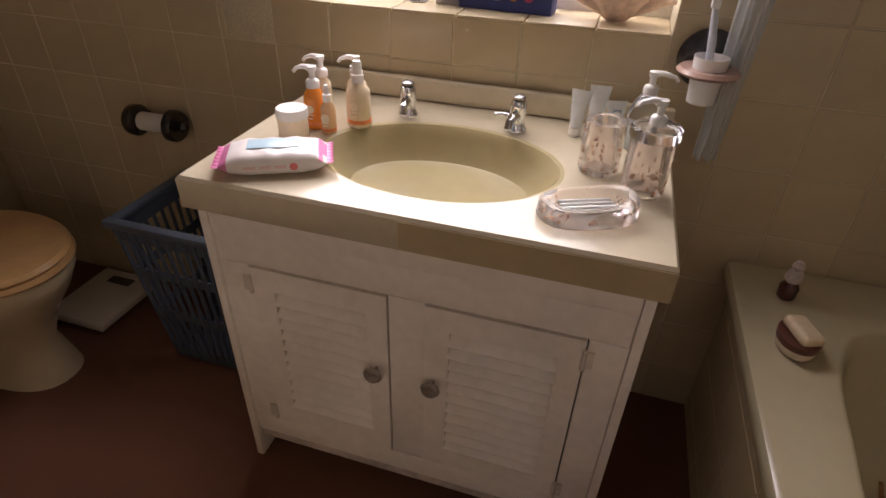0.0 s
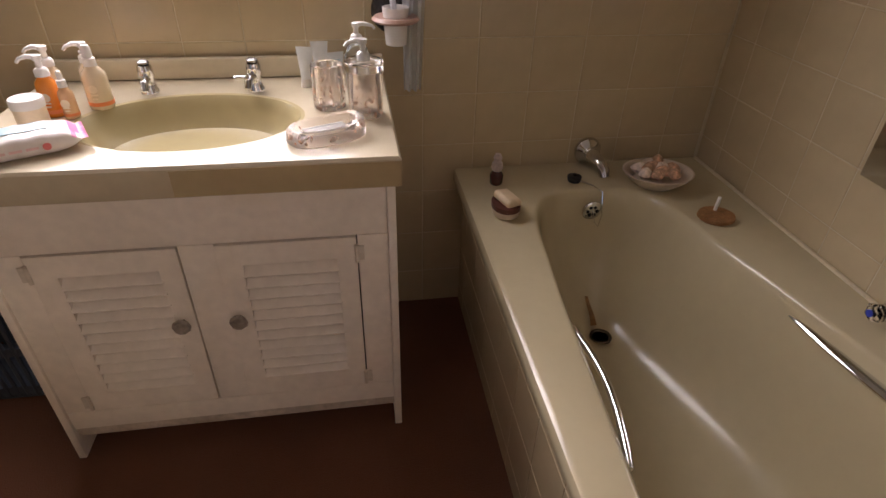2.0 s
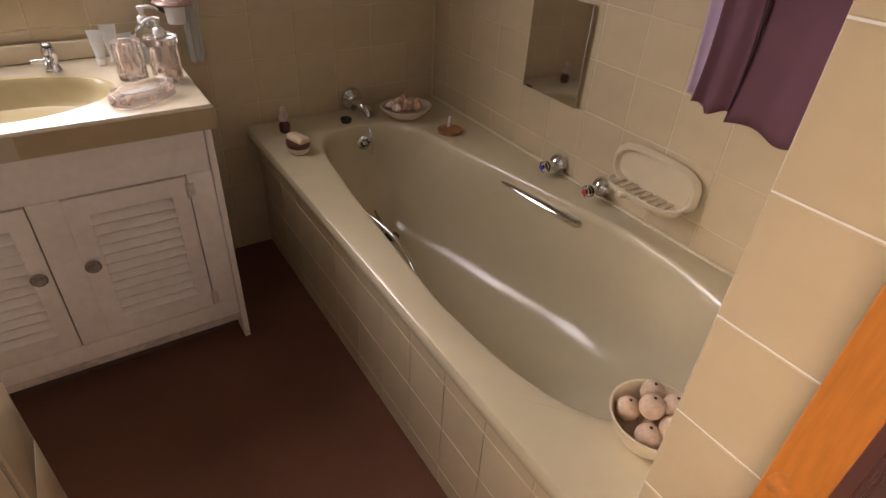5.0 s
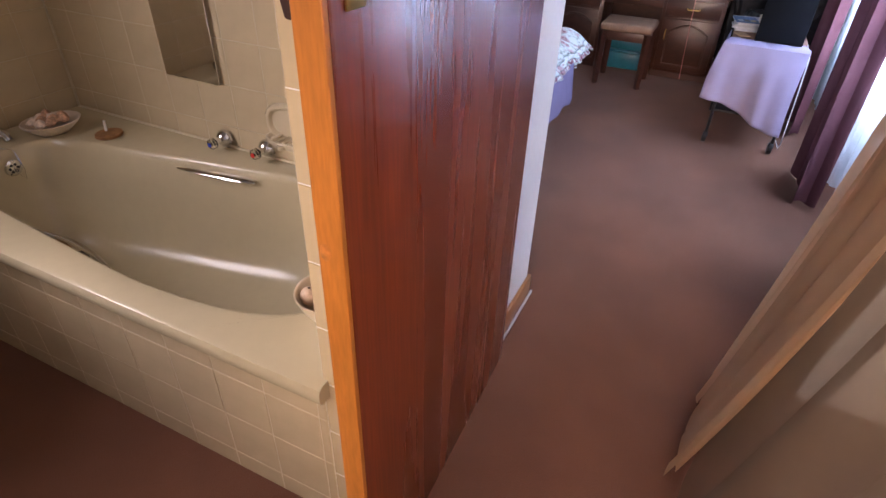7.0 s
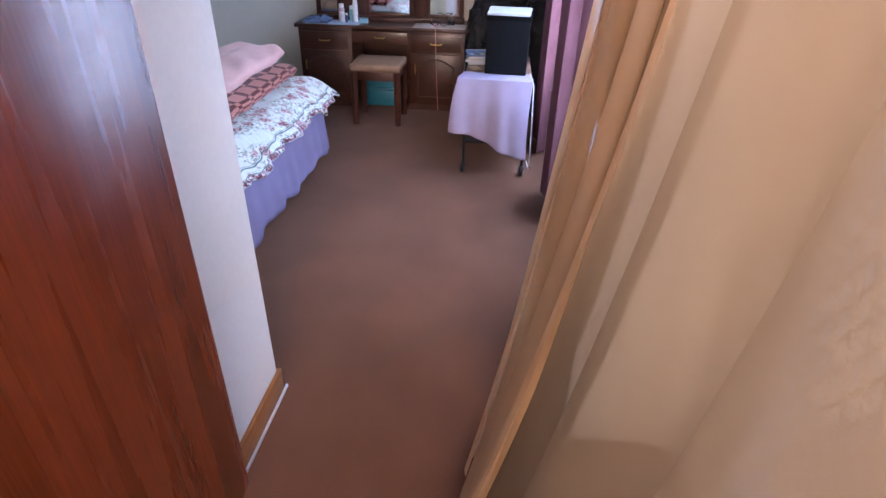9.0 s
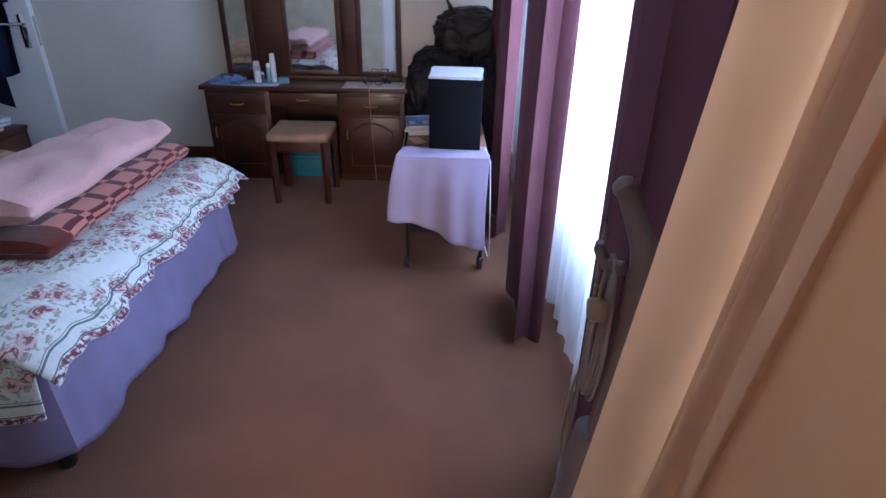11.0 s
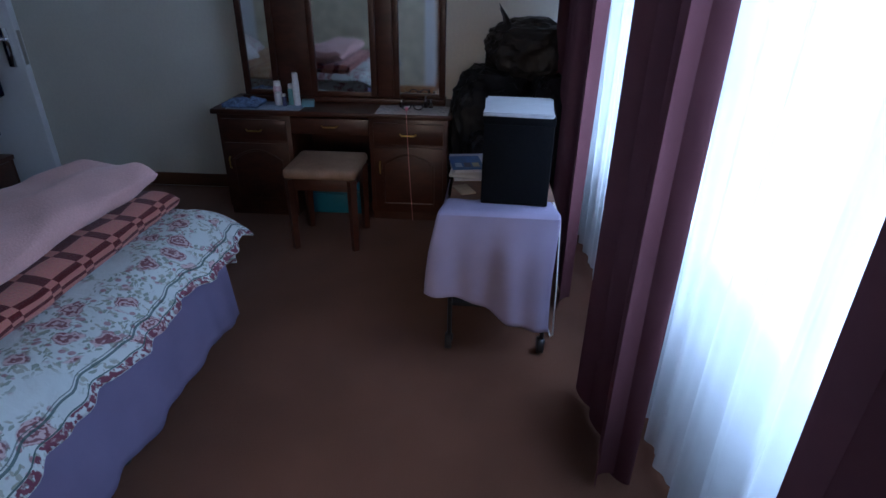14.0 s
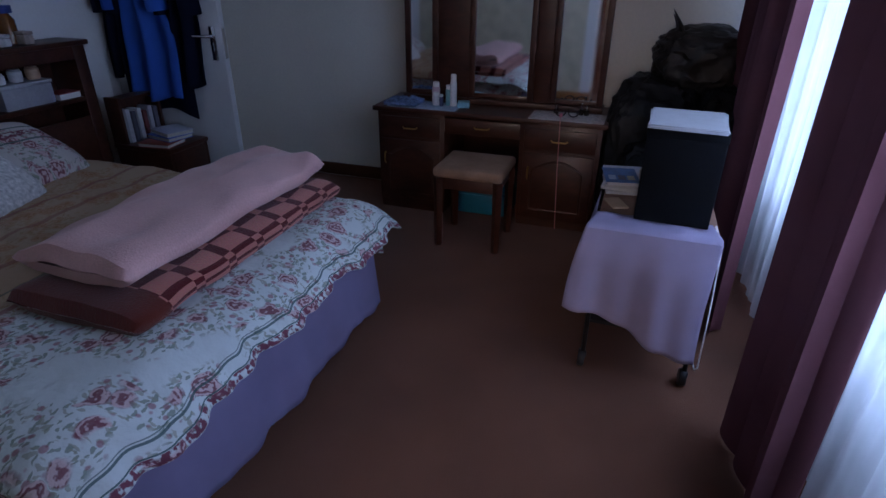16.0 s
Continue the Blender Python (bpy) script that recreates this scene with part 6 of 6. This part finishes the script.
robe(1.50, 0.40, 1.74, 0.70, 0.035, ROBEB, "royal blue towelling bathrobe hanging on the door", 0.5)
robe(1.25, 0.24, 1.72, 0.78, 0.0, ROBED, "dark navy dressing gown hanging on the door", 1.8)
robe(1.70, 0.20, 1.72, 0.80, 0.0, ROBED, "dark navy coat hanging on the door", 2.7)
part("inner_robe", sheet(lambda u, v: Vector((-0.03 - 0.012 * math.sin(u * 12), (u - 0.5) * 0.5, 1.2 - 0.62 * v + 0.05 * math.sin(u * 4))), 30, 14), ROBED, bpy.data.objects["robe"])

# ---- dressing table ----
dt = thing("dressing_table", 4.92, -0.37, 0, "dark mahogany dressing table with a triple mirror", "dressing table")
DTO = Vector((4.92, -0.37, 0))


def dpart(name, bm, mat=DARKWOOD, parent=None, label=""):
    bmesh.ops.translate(bm, verts=bm.verts[:], vec=-DTO)
    return part(name, bm, mat, parent or dt, label)


dpart("top", boxm(4.685, 5.135, -1.065, 0.318, 0.622, 0.650, bevel=0.007, segs=3))
dpart("plinth", boxm(4.72, 5.13, -1.035, -0.595, 0.0, 0.05))
dpart("plinth", boxm(4.72, 5.13, -0.13, 0.288, 0.0, 0.05))
for y0, y1 in ((-1.04, -0.59), (-0.135, 0.293)):
    dpart("pedestal", boxm(4.712, 5.13, y0, y1, 0.051, 0.621, bevel=0.003))
    dw = dpart("drawer", boxm(4.697, 4.7115, y0 + 0.025, y1 - 0.025, 0.475, 0.595, bevel=0.004))
    ym = (y0 + y1) / 2
    dpart("handle", tube([(4.697, ym - 0.045, 0.535), (4.682, ym - 0.035, 0.531), (4.682, ym + 0.035, 0.531), (4.697, ym + 0.045, 0.535)], 0.005, 8), BRASS, dw, "small brass drawer pull")
    dd = dpart("door", boxm(4.698, 4.7115, y0 + 0.025, y1 - 0.025, 0.075, 0.455, bevel=0.004))
    n_arc = 16
    arc = [(4.6955, ym - 0.145 + 0.29 * k / n_arc, 0.355 + 0.06 * math.sin(math.pi * k / n_arc)) for k in range(n_arc + 1)]
    loop = [(4.6955, ym - 0.145, 0.115), *arc, (4.6955, ym + 0.145, 0.115), (4.6955, ym - 0.145, 0.115)]
    dpart("moulding", tube(loop, 0.007, 8), DARKWOOD, dd)
    dpart("handle", tube([(4.697, ym + 0.165, 0.30), (4.682, ym + 0.165, 0.31), (4.682, ym + 0.165, 0.36), (4.697, ym + 0.165, 0.37)], 0.005, 8), BRASS, dd)
dcen = dpart("drawer", boxm(4.705, 5.1, -0.588, -0.137, 0.52, 0.61, bevel=0.003))
dpart("handle", tube([(4.705, -0.41, 0.568), (4.69, -0.40, 0.564), (4.69, -0.33, 0.564), (4.705, -0.32, 0.568)], 0.005, 8), BRASS, dcen)
dpart("back_board", boxm(5.10, 5.13, -0.588, -0.137, 0.05, 0.52))
dpart("mirror_base", boxm(4.93, 5.05, -1.01, 0.215, 0.651, 0.682, bevel=0.004))
for y0, y1, ang in ((-0.006, 0.205, 0), (-0.60, -0.205, 0), (-1.005, -0.700, 0)):
    f = bmesh.new()
    z0, z1 = 0.684, 1.62
    wv = 0.035
    for a in ((y0, y0 + wv, z0, z1), (y1 - wv, y1, z0, z1), (y0 + wv, y1 - wv, z0, z0 + 0.028), (y0 + wv, y1 - wv, z1 - 0.04, z1)):
        bm_box(f, 4.955, 4.985, a[0], a[1], a[2], a[3], bevel=0.004)
    fr = dpart("mirror_frame", f)
    dpart("mirror_glass", boxm(4.968, 4.974, y0 + wv - 0.004, y1 - wv + 0.004, z0 + 0.024, z1 - 0.036), MIRROR, fr)
dpart("mirror_post", boxm(4.962, 5.02, -0.204, -0.007, 0.683, 1.66, bevel=0.005))
dpart("mirror_post", boxm(4.962, 5.02, -0.699, -0.601, 0.683, 1.66, bevel=0.005))
# things on the dressing table
TOPZ = 0.6505
ds = thing("doily", 4.80, -0.84, TOPZ, "pale lace mat on the dressing table", "mat")
part("mat", boxm(-0.11, 0.10, -0.20, 0.21, 0, 0.003, bevel=0.001), pbr("pale_lace", (0.55, 0.48, 0.45), 0.9, 0.3, 50, 0.6, 160), ds)
ds = thing("cloth_mat", 4.80, 0.02, TOPZ, "pale blue cloth mat on the dressing table", "mat")
part("mat", boxm(-0.10, 0.10, -0.22, 0.21, 0, 0.003, bevel=0.001), pbr("pale_blue_cloth", (0.38, 0.48, 0.62), 0.9, 0.2, 30, 0.5, 160), ds)
fc = thing("folded_cloth", 4.79, 0.15, TOPZ + 0.0035, "crumpled blue patterned cloth", "cloth")
ob = part("cloth", sheet(lambda u, v: Vector(((u - 0.5) * 0.17, (v - 0.5) * 0.20, 0.012 + 0.022 * abs(noise.noise(Vector((u * 5, v * 5, 2)))) * 2 * (1 - abs(2 * u - 1) ** 3) * (1 - abs(2 * v - 1) ** 3))), 26, 26), pbr("blue_pattern_cloth", (0.16, 0.24, 0.42), 0.9, 0.5, 26, 0.3, 90), fc)
solid(ob, 0.02)
for x, y, r, h, c, lb in ((4.82, -0.045, 0.022, 0.075, (0.72, 0.70, 0.70), "white cream jar on the dressing table"), (4.84, -0.115, 0.017, 0.12, (0.20, 0.45, 0.45), "teal spray bottle on the dressing table"), (4.83, -0.15, 0.020, 0.185, (0.76, 0.76, 0.76), "tall white spray can on the dressing table"), (4.86, -0.03, 0.024, 0.13, (0.62, 0.45, 0.50), "pink and white lotion bottle"), (4.80, -0.085, 0.012, 0.07, (0.08, 0.09, 0.2), "small dark blue bottle")):
    b = thing("bottle", x, y, TOPZ + 0.0035, lb, "bottle", "toiletries on the dressing table")
    part("bottle", lathe([(r * 0.9, 0), (r, 0.003), (r, h * 0.72), (r * 0.85, h * 0.78)], 20), pbr("toiletry", c, 0.35), b)
    part("cap", lathe([(r * 0.84, h * 0.78), (r * 0.84, h * 0.97), (r * 0.6, h), (0, h)], 20), WHITEPL, b)
bx = thing("small_box", 4.83, -0.215, TOPZ, "small blue and green carton", "box", turn=12)
part("carton", boxm(-0.03, 0.03, -0.035, 0.035, 0, 0.035, bevel=0.002), pbr("teal_carton", (0.20, 0.42, 0.52), 0.5), bx)
gl = thing("spectacles", 4.78, -0.83, TOPZ + 0.0035, "dark spectacles lying folded on the lace mat", "spectacles")
for s in (-1, 1):
    part("rim", tube([(0.0, s * 0.035 + 0.026 * math.cos(a), 0.024 + 0.020 * math.sin(a)) for a in [6.2832 * k / 20 for k in range(21)]], 0.0035, 8), pbr("dark_frame", (0.03, 0.012, 0.015), 0.3), gl)
    part("temple", tube([(0.0, s * 0.062, 0.03), (0.06, s * 0.058, 0.014), (0.11, s * 0.03, 0.004)], 0.0028, 6), pbr("dark_frame", (0.03, 0.012, 0.015), 0.3), gl)
part("bridge", tube([(0, -0.010, 0.03), (-0.003, 0, 0.034), (0, 0.010, 0.03)], 0.003, 8), pbr("dark_frame", (0.03, 0.012, 0.015), 0.3), gl)
for k, (y, h) in enumerate(((-0.93, 0.05), (-0.90, 0.062), (-0.76, 0.045))):
    b = thing("nail_polish", 4.86, y, TOPZ + 0.0035, "tiny dark bottle with a silver cap", "bottle", "tiny bottles")
    part("bottle", lathe([(0.013, 0), (0.014, 0.003), (0.014, h * 0.55), (0.006, h * 0.6)], 14), DARKPL, b)
    part("cap", lathe([(0.006, h * 0.6), (0.0065, h), (0, h)], 14), CHROME, b)
ph = thing("charger_cable", 4.77, -0.80, TOPZ + 0.0035, "thin pink charging cable hanging over the edge", "cable")
part("plug", boxm(-0.012, 0.012, -0.008, 0.008, 0, 0.02, bevel=0.003), pbr("pink_plug", (0.75, 0.25, 0.35), 0.4), ph)
part("cord", tube([(0, 0, 0.012), (-0.05, -0.005, 0.006), (-0.092, -0.01, 0.002), (-0.100, -0.012, -0.03), (-0.102, -0.02, -0.25), (-0.104, -0.03, -0.45), (-0.103, -0.04, -0.635)], 0.0022, 6), pbr("pink_cord", (0.6, 0.25, 0.25), 0.5), ph)
tq = thing("storage_box", 4.90, -0.365, 0, "teal plastic storage box under the dressing table", "box")
TEAL = pbr("teal_plastic", (0.015, 0.15, 0.21), 0.35, 0.08, 8, 0.03, 60)
part("box", boxm(-0.13, 0.13, -0.17, 0.17, 0.0, 0.13, bevel=0.012), TEAL, tq)
part("lid", boxm(-0.14, 0.14, -0.18, 0.18, 0.131, 0.155, bevel=0.008), TEAL, tq)
part("box_upper", boxm(-0.125, 0.125, -0.165, 0.165, 0.156, 0.25, bevel=0.012), TEAL, tq)

# ---- stool ----
st = thing("stool", 4.43, -0.41, 0, "dark wooden stool with a tan padded seat", "stool")
bm = bmesh.new()
bm_box(bm, -0.175, 0.175, -0.19, 0.19, 0.402, 0.458, bevel=0.022, segs=4)
part("seat", bm, pbr("tan_upholstery", (0.31, 0.19, 0.125), 0.9, 0.15, 12, 0.5, 160, spec=0.15), st, "tan padded seat")
for s in (-1, 1):
    part("apron", boxm(-0.14, 0.14, s * 0.155 - 0.009, s * 0.155 + 0.009, 0.335, 0.401, bevel=0.003), DARKWOOD, st)
    part("apron", boxm(s * 0.14 - 0.009, s * 0.14 + 0.009, -0.145, 0.145, 0.335, 0.401, bevel=0.003), DARKWOOD, st)
    for q in (-1, 1):
        part("leg", tube([(s * 0.148, q * 0.163, 0.0), (s * 0.148, q * 0.163, 0.40)], [0.021, 0.027], 4), DARKWOOD, st)

# ---- trolley ----
tl = thing("trolley", 3.77, -1.32, 0, "small black wheeled trolley under a lilac cloth", "trolley")
BLK = pbr("black_tube", (0.012, 0.011, 0.012), 0.35)
for x in (-0.31, 0.31):
    for y in (-0.185, 0.185):
        part("leg", tube([(x, y, 0.05), (x, y, 0.585)], 0.009, 10), BLK, tl)
        wv = part("castor", place_bm(lathe([(0.012, -0.013), (0.031, -0.013), (0.034, -0.008), (0.034, 0.008), (0.031, 0.013), (0.012, 0.013)], 20), pose(x, y + 0.004, 0.034, 90)), BLK, tl)
        part("fork", boxm(x - 0.010, x + 0.010, y - 0.014, y + 0.014, 0.038, 0.062, bevel=0.003), BLK, wv)
part("top", boxm(-0.325, 0.325, -0.20, 0.20, 0.586, 0.600, bevel=0.003), pbr("brown_board", (0.22, 0.11, 0.07), 0.5, 0.2, 6, 0.05, 40), tl)
part("lower_shelf", boxm(-0.31, 0.31, -0.185, 0.185, 0.20, 0.212), BLK, tl)


def cloth_fn(u, v):
    y = 0.235 - 0.44 * u
    hem = 0.285 - 0.165 * u + 0.016 * math.sin(u * 6)
    if v < 0.22:
        k = v / 0.22
        return Vector((-0.20 - 0.135 * k, y * (0.88 + 0.12 * k), 0.606 + 0.002 * math.sin(u * 20)))
    k = (v - 0.22) / 0.78
    out = 0.016 * math.sin(u * 11 + 0.6) * k + 0.012 * math.sin(u * 23) * k
    side = 0.045 * (1 - u) ** 3 * k
    return Vector((-0.337 - 0.022 * min(1, 3 * k) - out, y + side + 0.01 * math.sin(3 * k), 0.604 - (0.604 - hem) * k))


ct = thing("tablecloth", 3.77, -1.32, 0, "lilac cloth draped over the front of the trolley", "cloth")
ob = part("cloth", sheet(cloth_fn, 44, 30), LILAC, ct)
solid(ob, 0.003)


def cloth_side(u, v):
    x = -0.335 + 0.36 * u
    k = v
    hem = 0.285 + 0.14 * u
    return Vector((x - 0.03 * k * (1 - u), 0.212 + 0.045 * k + 0.012 * math.sin(u * 12) * k, 0.604 - (0.604 - hem) * k))


ob = part("side_drop", sheet(cloth_side, 26, 16), LILAC, ct)
solid(ob, 0.003)
spk = thing("loudspeaker", 3.65, -1.365, 0.609, "tall black loudspeaker cabinet with papers on top", "loudspeaker", turn=-3)
part("cabinet", boxm(-0.125, 0.125, -0.122, 0.122, 0, 0.328, bevel=0.004), BLACKBOX, spk)
part("front_grille", boxm(0.1252, 0.140, -0.118, 0.118, 0.006, 0.322, bevel=0.004), pbr("grille_cloth", (0.01, 0.01, 0.012), 0.95, 0.2, 20, 0.6, 200), spk)
part("plinth_band", boxm(-0.128, 0.128, -0.125, 0.125, 0.296, 0.329, bevel=0.003), BLACKBOX, spk)
for k in range(5):
    p = thing("paper_sheet", 3.645 + 0.004 * k, -1.365 + 0.003 * (k % 3), 0.9385 + 0.0021 * k, "sheet of white paper in a loose stack", "paper", "papers on the loudspeaker", turn=-3 + 2.5 * (k % 3 - 1))
    part("sheet", boxm(-0.145, 0.125, -0.12, 0.12, 0, 0.0018, bevel=0.0004, segs=1), pbr("paper_white", (0.55, 0.55, 0.57), 0.85, 0.05, 20, 0.1, 90), p)
for k, (c, t) in enumerate((((0.55, 0.56, 0.6), 8), ((0.6, 0.6, 0.62), -4), ((0.5, 0.5, 0.52), 3), ((0.62, 0.62, 0.66), 10))):
    mg = thing("magazine", 3.90, -1.20, 0.6005 + 0.0125 * k, "magazine in a stack on the trolley", "magazine", "magazines on the trolley", turn=t)
    part("pages", boxm(-0.11, 0.11, -0.105, 0.09, 0, 0.0118, bevel=0.001), pbr("magazine_pages", c, 0.6), mg)
mc = thing("booklet", 3.87, -1.17, 0.651, "blue printed booklet on top of the magazines", "booklet", turn=10)
part("cover", boxm(-0.085, 0.085, -0.065, 0.065, 0, 0.004), pbr("blue_cover", (0.05, 0.15, 0.38), 0.35, 0.3, 25), mc)
for k in range(3):
    part("picture", boxm(-0.06, -0.01, -0.05 + 0.036 * k, -0.022 + 0.036 * k, 0.0042, 0.0050), pbr("print_tone", ((0.5, 0.45, 0.3), (0.1, 0.1, 0.15), (0.45, 0.55, 0.65))[k], 0.4), mc)
nt = thing("note", 3.68, -1.17, 0.6015, "small folded tan note on the trolley", "note", turn=25)
part("leaf", boxm(-0.05, 0.05, -0.03, 0.03, 0, 0.006, bevel=0.001), pbr("tan_paper", (0.5, 0.36, 0.24), 0.8), nt)
cp = thing("cup", 3.86, -1.268, 0.6015, "cream paper cup beside the loudspeaker", "cup")
part("cup", lathe([(0.022, 0), (0.03, 0.09), (0.028, 0.09), (0.02, 0.004), (0, 0.004)], 20), LABELCREAM, cp)
cb = thing("power_cable", 3.50, -1.525, 0, "thin white cable hanging beside the trolley", "cable")
part("cord", tube([(0.04, 0.02, 0.62), (0.0, -0.008, 0.56), (-0.005, -0.02, 0.3), (0.01, -0.03, 0.05), (0.06, -0.03, 0.006), (0.2, -0.02, 0.005)], 0.003, 6), WHITEPL, cb)

# ---- black refuse bags in the corner ----
BAG = pbr("black_bin_liner", (0.010, 0.009, 0.009), 0.5, 0.25, 9, 0.3, 26, spec=0.3)


def bag(x, y, z, rx, ry, h, seed, label, mat, square=0.72):
    """A crumpled liner: boxy sack with sharp creases that gather towards its tied neck."""
    t = thing("refuse_bag", x, y, z, label, "bag", "black bags")
    bm = bmesh.new()
    bmesh.ops.create_icosphere(bm, subdivisions=6, radius=1.0)
    off = Vector((seed, seed * 1.7, seed * 0.6))
    for v in bm.verts:
        p = v.co.copy()
        q = Vector([math.copysign(abs(c) ** square, c) for c in p])
        az = math.atan2(p.y, p.x)
        up = max(0.0, p.z)
        crease = 0.075 * (1 - 3 * abs(noise.noise(p * 1.9 + off))) + 0.05 * (1 - 3 * abs(noise.noise(p * 4.3 - off))) + 0.022 * (1 - 3 * abs(noise.noise(p * 10 + off)))
        gather = 0.06 * up ** 2 * math.sin(az * 8 + 3 * noise.noise(p * 2 + off))
        r = 1 + 0.10 * noise.noise(p * 1.1 + off) + crease * 0.8 + gather
        v.co = Vector((q.x * rx * r, q.y * ry * r, max(0.0, h * 0.5 * (1 + q.z * (0.96 + 0.5 * crease)))))
    sack = part("sack", bm, mat, t)
    for k, (a, lean) in enumerate(((2.4 + seed, 0.5), (3.4 + seed, 0.9))):
        ex, ey = 0.62 * rx * math.cos(a), 0.62 * ry * math.sin(a)
        part("tied_ear", tube([(ex, ey, h * 0.84), (ex * 1.15, ey * 1.15, h * 0.84 + 0.06), (ex * (1.2 + 0.3 * lean), ey * (1.2 + 0.3 * lean), h * 0.84 + 0.10 + 0.03 * k)], [0.040, 0.022, 0.003], 9, flat=0.45), mat, t)
    return t


GREYBAG = pbr("grey_bin_liner", (0.030, 0.025, 0.022), 0.38, 0.3, 9, 0.4, 26, spec=0.4)
bag(4.87, -1.29, 0.0, 0.235, 0.235, 0.90, 2.0, "full black refuse bag standing on the carpet", BAG, 0.6)
bag(4.93, -1.49, 0.76, 0.17, 0.25, 0.39, 5.0, "crumpled dark grey refuse bag lying on another bag", GREYBAG, 0.85)
bag(4.58, -1.24, 0.0, 0.12, 0.11, 0.60, 9.0, "smaller black refuse bag beside the dressing table", BAG)
bag(4.76, -1.60, 0.0, 0.21, 0.14, 0.88, 13.0, "bulging black refuse bag in the window corner", BAG, 0.65)

# ---- upright vacuum by the curtain ----
va = thing("vacuum_cleaner", 1.60, -1.56, 0.0, "pale grey upright vacuum cleaner with its cord wound up", "vacuum cleaner")
PUTTY = pbr("putty_plastic", (0.19, 0.155, 0.155), 0.4, 0.08, 10, 0.05, 60)
part("base", boxm(-0.10, 0.16, -0.07, 0.07, 0.0, 0.08, bevel=0.03, segs=3), PUTTY, va)
part("body", tube([(0.03, 0.0, 0.07), (0.03, 0.0, 0.35), (0.02, -0.005, 0.72)], [0.07, 0.065, 0.032], 18), PUTTY, va)
part("pole", tube([(0.02, -0.005, 0.70), (0.0, -0.010, 0.90), (-0.016, -0.013, 1.06)], [0.013, 0.013, 0.015], 16), PUTTY, va)
part("grip", tube([(-0.018, -0.014, 1.05), (-0.016, -0.010, 1.085), (0.004, 0.0, 1.118), (0.020, 0.008, 1.140), (0.029, 0.012, 1.150)], [0.0155, 0.017, 0.0155, 0.0145, 0.0145], 18), PUTTY, va)
part("end_cap", place_bm(lathe([(0.0148, 0), (0.0165, 0.003), (0.0165, 0.009), (0.0135, 0.015), (0.007, 0.019), (0, 0.0195)], 20), pose(0.025, 0.010, 1.145, 0, 0, 22) @ pose(0, 0, 0, 0, 52)), pbr("pale_cap", (0.28, 0.24, 0.23), 0.35), va, "paler rounded end cap")
part("cord_hook", tube([(-0.012, 0.008, 1.045), (0.012, 0.026, 1.040), (0.026, 0.034, 1.058), (0.024, 0.034, 1.068)], [0.011, 0.010, 0.009, 0.006], 10), PUTTY, va)
CORD = pbr("beige_cord", (0.34, 0.29, 0.25), 0.5)
for k in range(5):
    part("cord", tube([(-0.004 + 0.005 * k + 0.016 * math.cos(a), 0.022 + 0.006 * math.cos(a + 0.4 * k), 0.93 + (0.125 - 0.008 * (k % 3)) * math.sin(a)) for a in [6.2832 * q / 28 for q in range(29)]], 0.0032, 6), CORD, va)
part("loop", tube([(0.060, 0.020, 0.60), (0.085, 0.012, 0.85), (0.096, 0.006, 1.02), (0.0985, 0.005, 1.060), (0.1005, 0.005, 1.066), (0.101, 0.006, 1.055), (0.092, 0.010, 1.0), (0.070, 0.016, 0.97), (0.035, 0.024, 0.99)], 0.0030, 8), CORD, va)
part("loop", tube([(0.02, 0.03, 0.86), (0.06, 0.03, 0.78), (0.085, 0.028, 0.66), (0.07, 0.028, 0.55)], 0.0032, 8), CORD, va)
part("plug", place_bm(boxm(-0.015, 0.015, -0.010, 0.010, -0.018, 0.016, bevel=0.008, segs=4), pose(-0.020, 0.038, 0.985, 10, 20, 30)), pbr("tan_plug", (0.42, 0.30, 0.19), 0.35), va, "tan moulded plug")
for d in (-0.005, 0.005):
    part("plug_pin", place_bm(lathe([(0.0016, 0), (0.0016, 0.010), (0, 0.011)], 10), pose(-0.020, 0.038, 0.985, 10, 20, 30) @ pose(d, 0, 0.014)), BRASS, va)

# ---- what the mirrors show of the wall by the doorway ----
cr = thing("wall_cross", BEDW, 0.55, 1.48, "small dark wooden cross on the wall", "cross")
part("upright", boxm(0.002, 0.016, -0.022, 0.022, -0.12, 0.12, bevel=0.003), DARKWOOD, cr)
part("crosspiece", boxm(0.0165, 0.024, -0.075, 0.075, 0.02, 0.062, bevel=0.003), DARKWOOD, cr)
sw = thing("light_switch", BEDW, -0.52, 1.35, "white plastic light switch beside the doorway", "switch")
part("plate", boxm(0.001, 0.010, -0.036, 0.036, -0.058, 0.058, bevel=0.003), WHITEPL, sw)
part("rocker", boxm(0.0102, 0.015, -0.012, 0.012, -0.02, 0.02, bevel=0.002), WHITEPL, sw)

# ---- tiles of the walls ----
wn_ob = bpy.data.objects["wall_north"]
tiles_on(wn_ob, lambda u: (u, BACK + 0.006), 0, LEFT, RIGHT, 0.0, 2.45, WX1 - 7 * 0.153, 0.589, holes=[(WX0, WX1, WZ0, WZ1)])
bs_ob = bpy.data.objects["wall_bath_side"]
tiles_x(bs_ob, RIGHT + 0.006, -0.53, BACK, 0.46, 2.45, 0.387, 0.589)
pt_ob = bpy.data.objects["wall_partition"]
tiles_x(pt_ob, 0.3862, -0.660, -0.531, 0.0, 2.45, -0.531, 0.651)
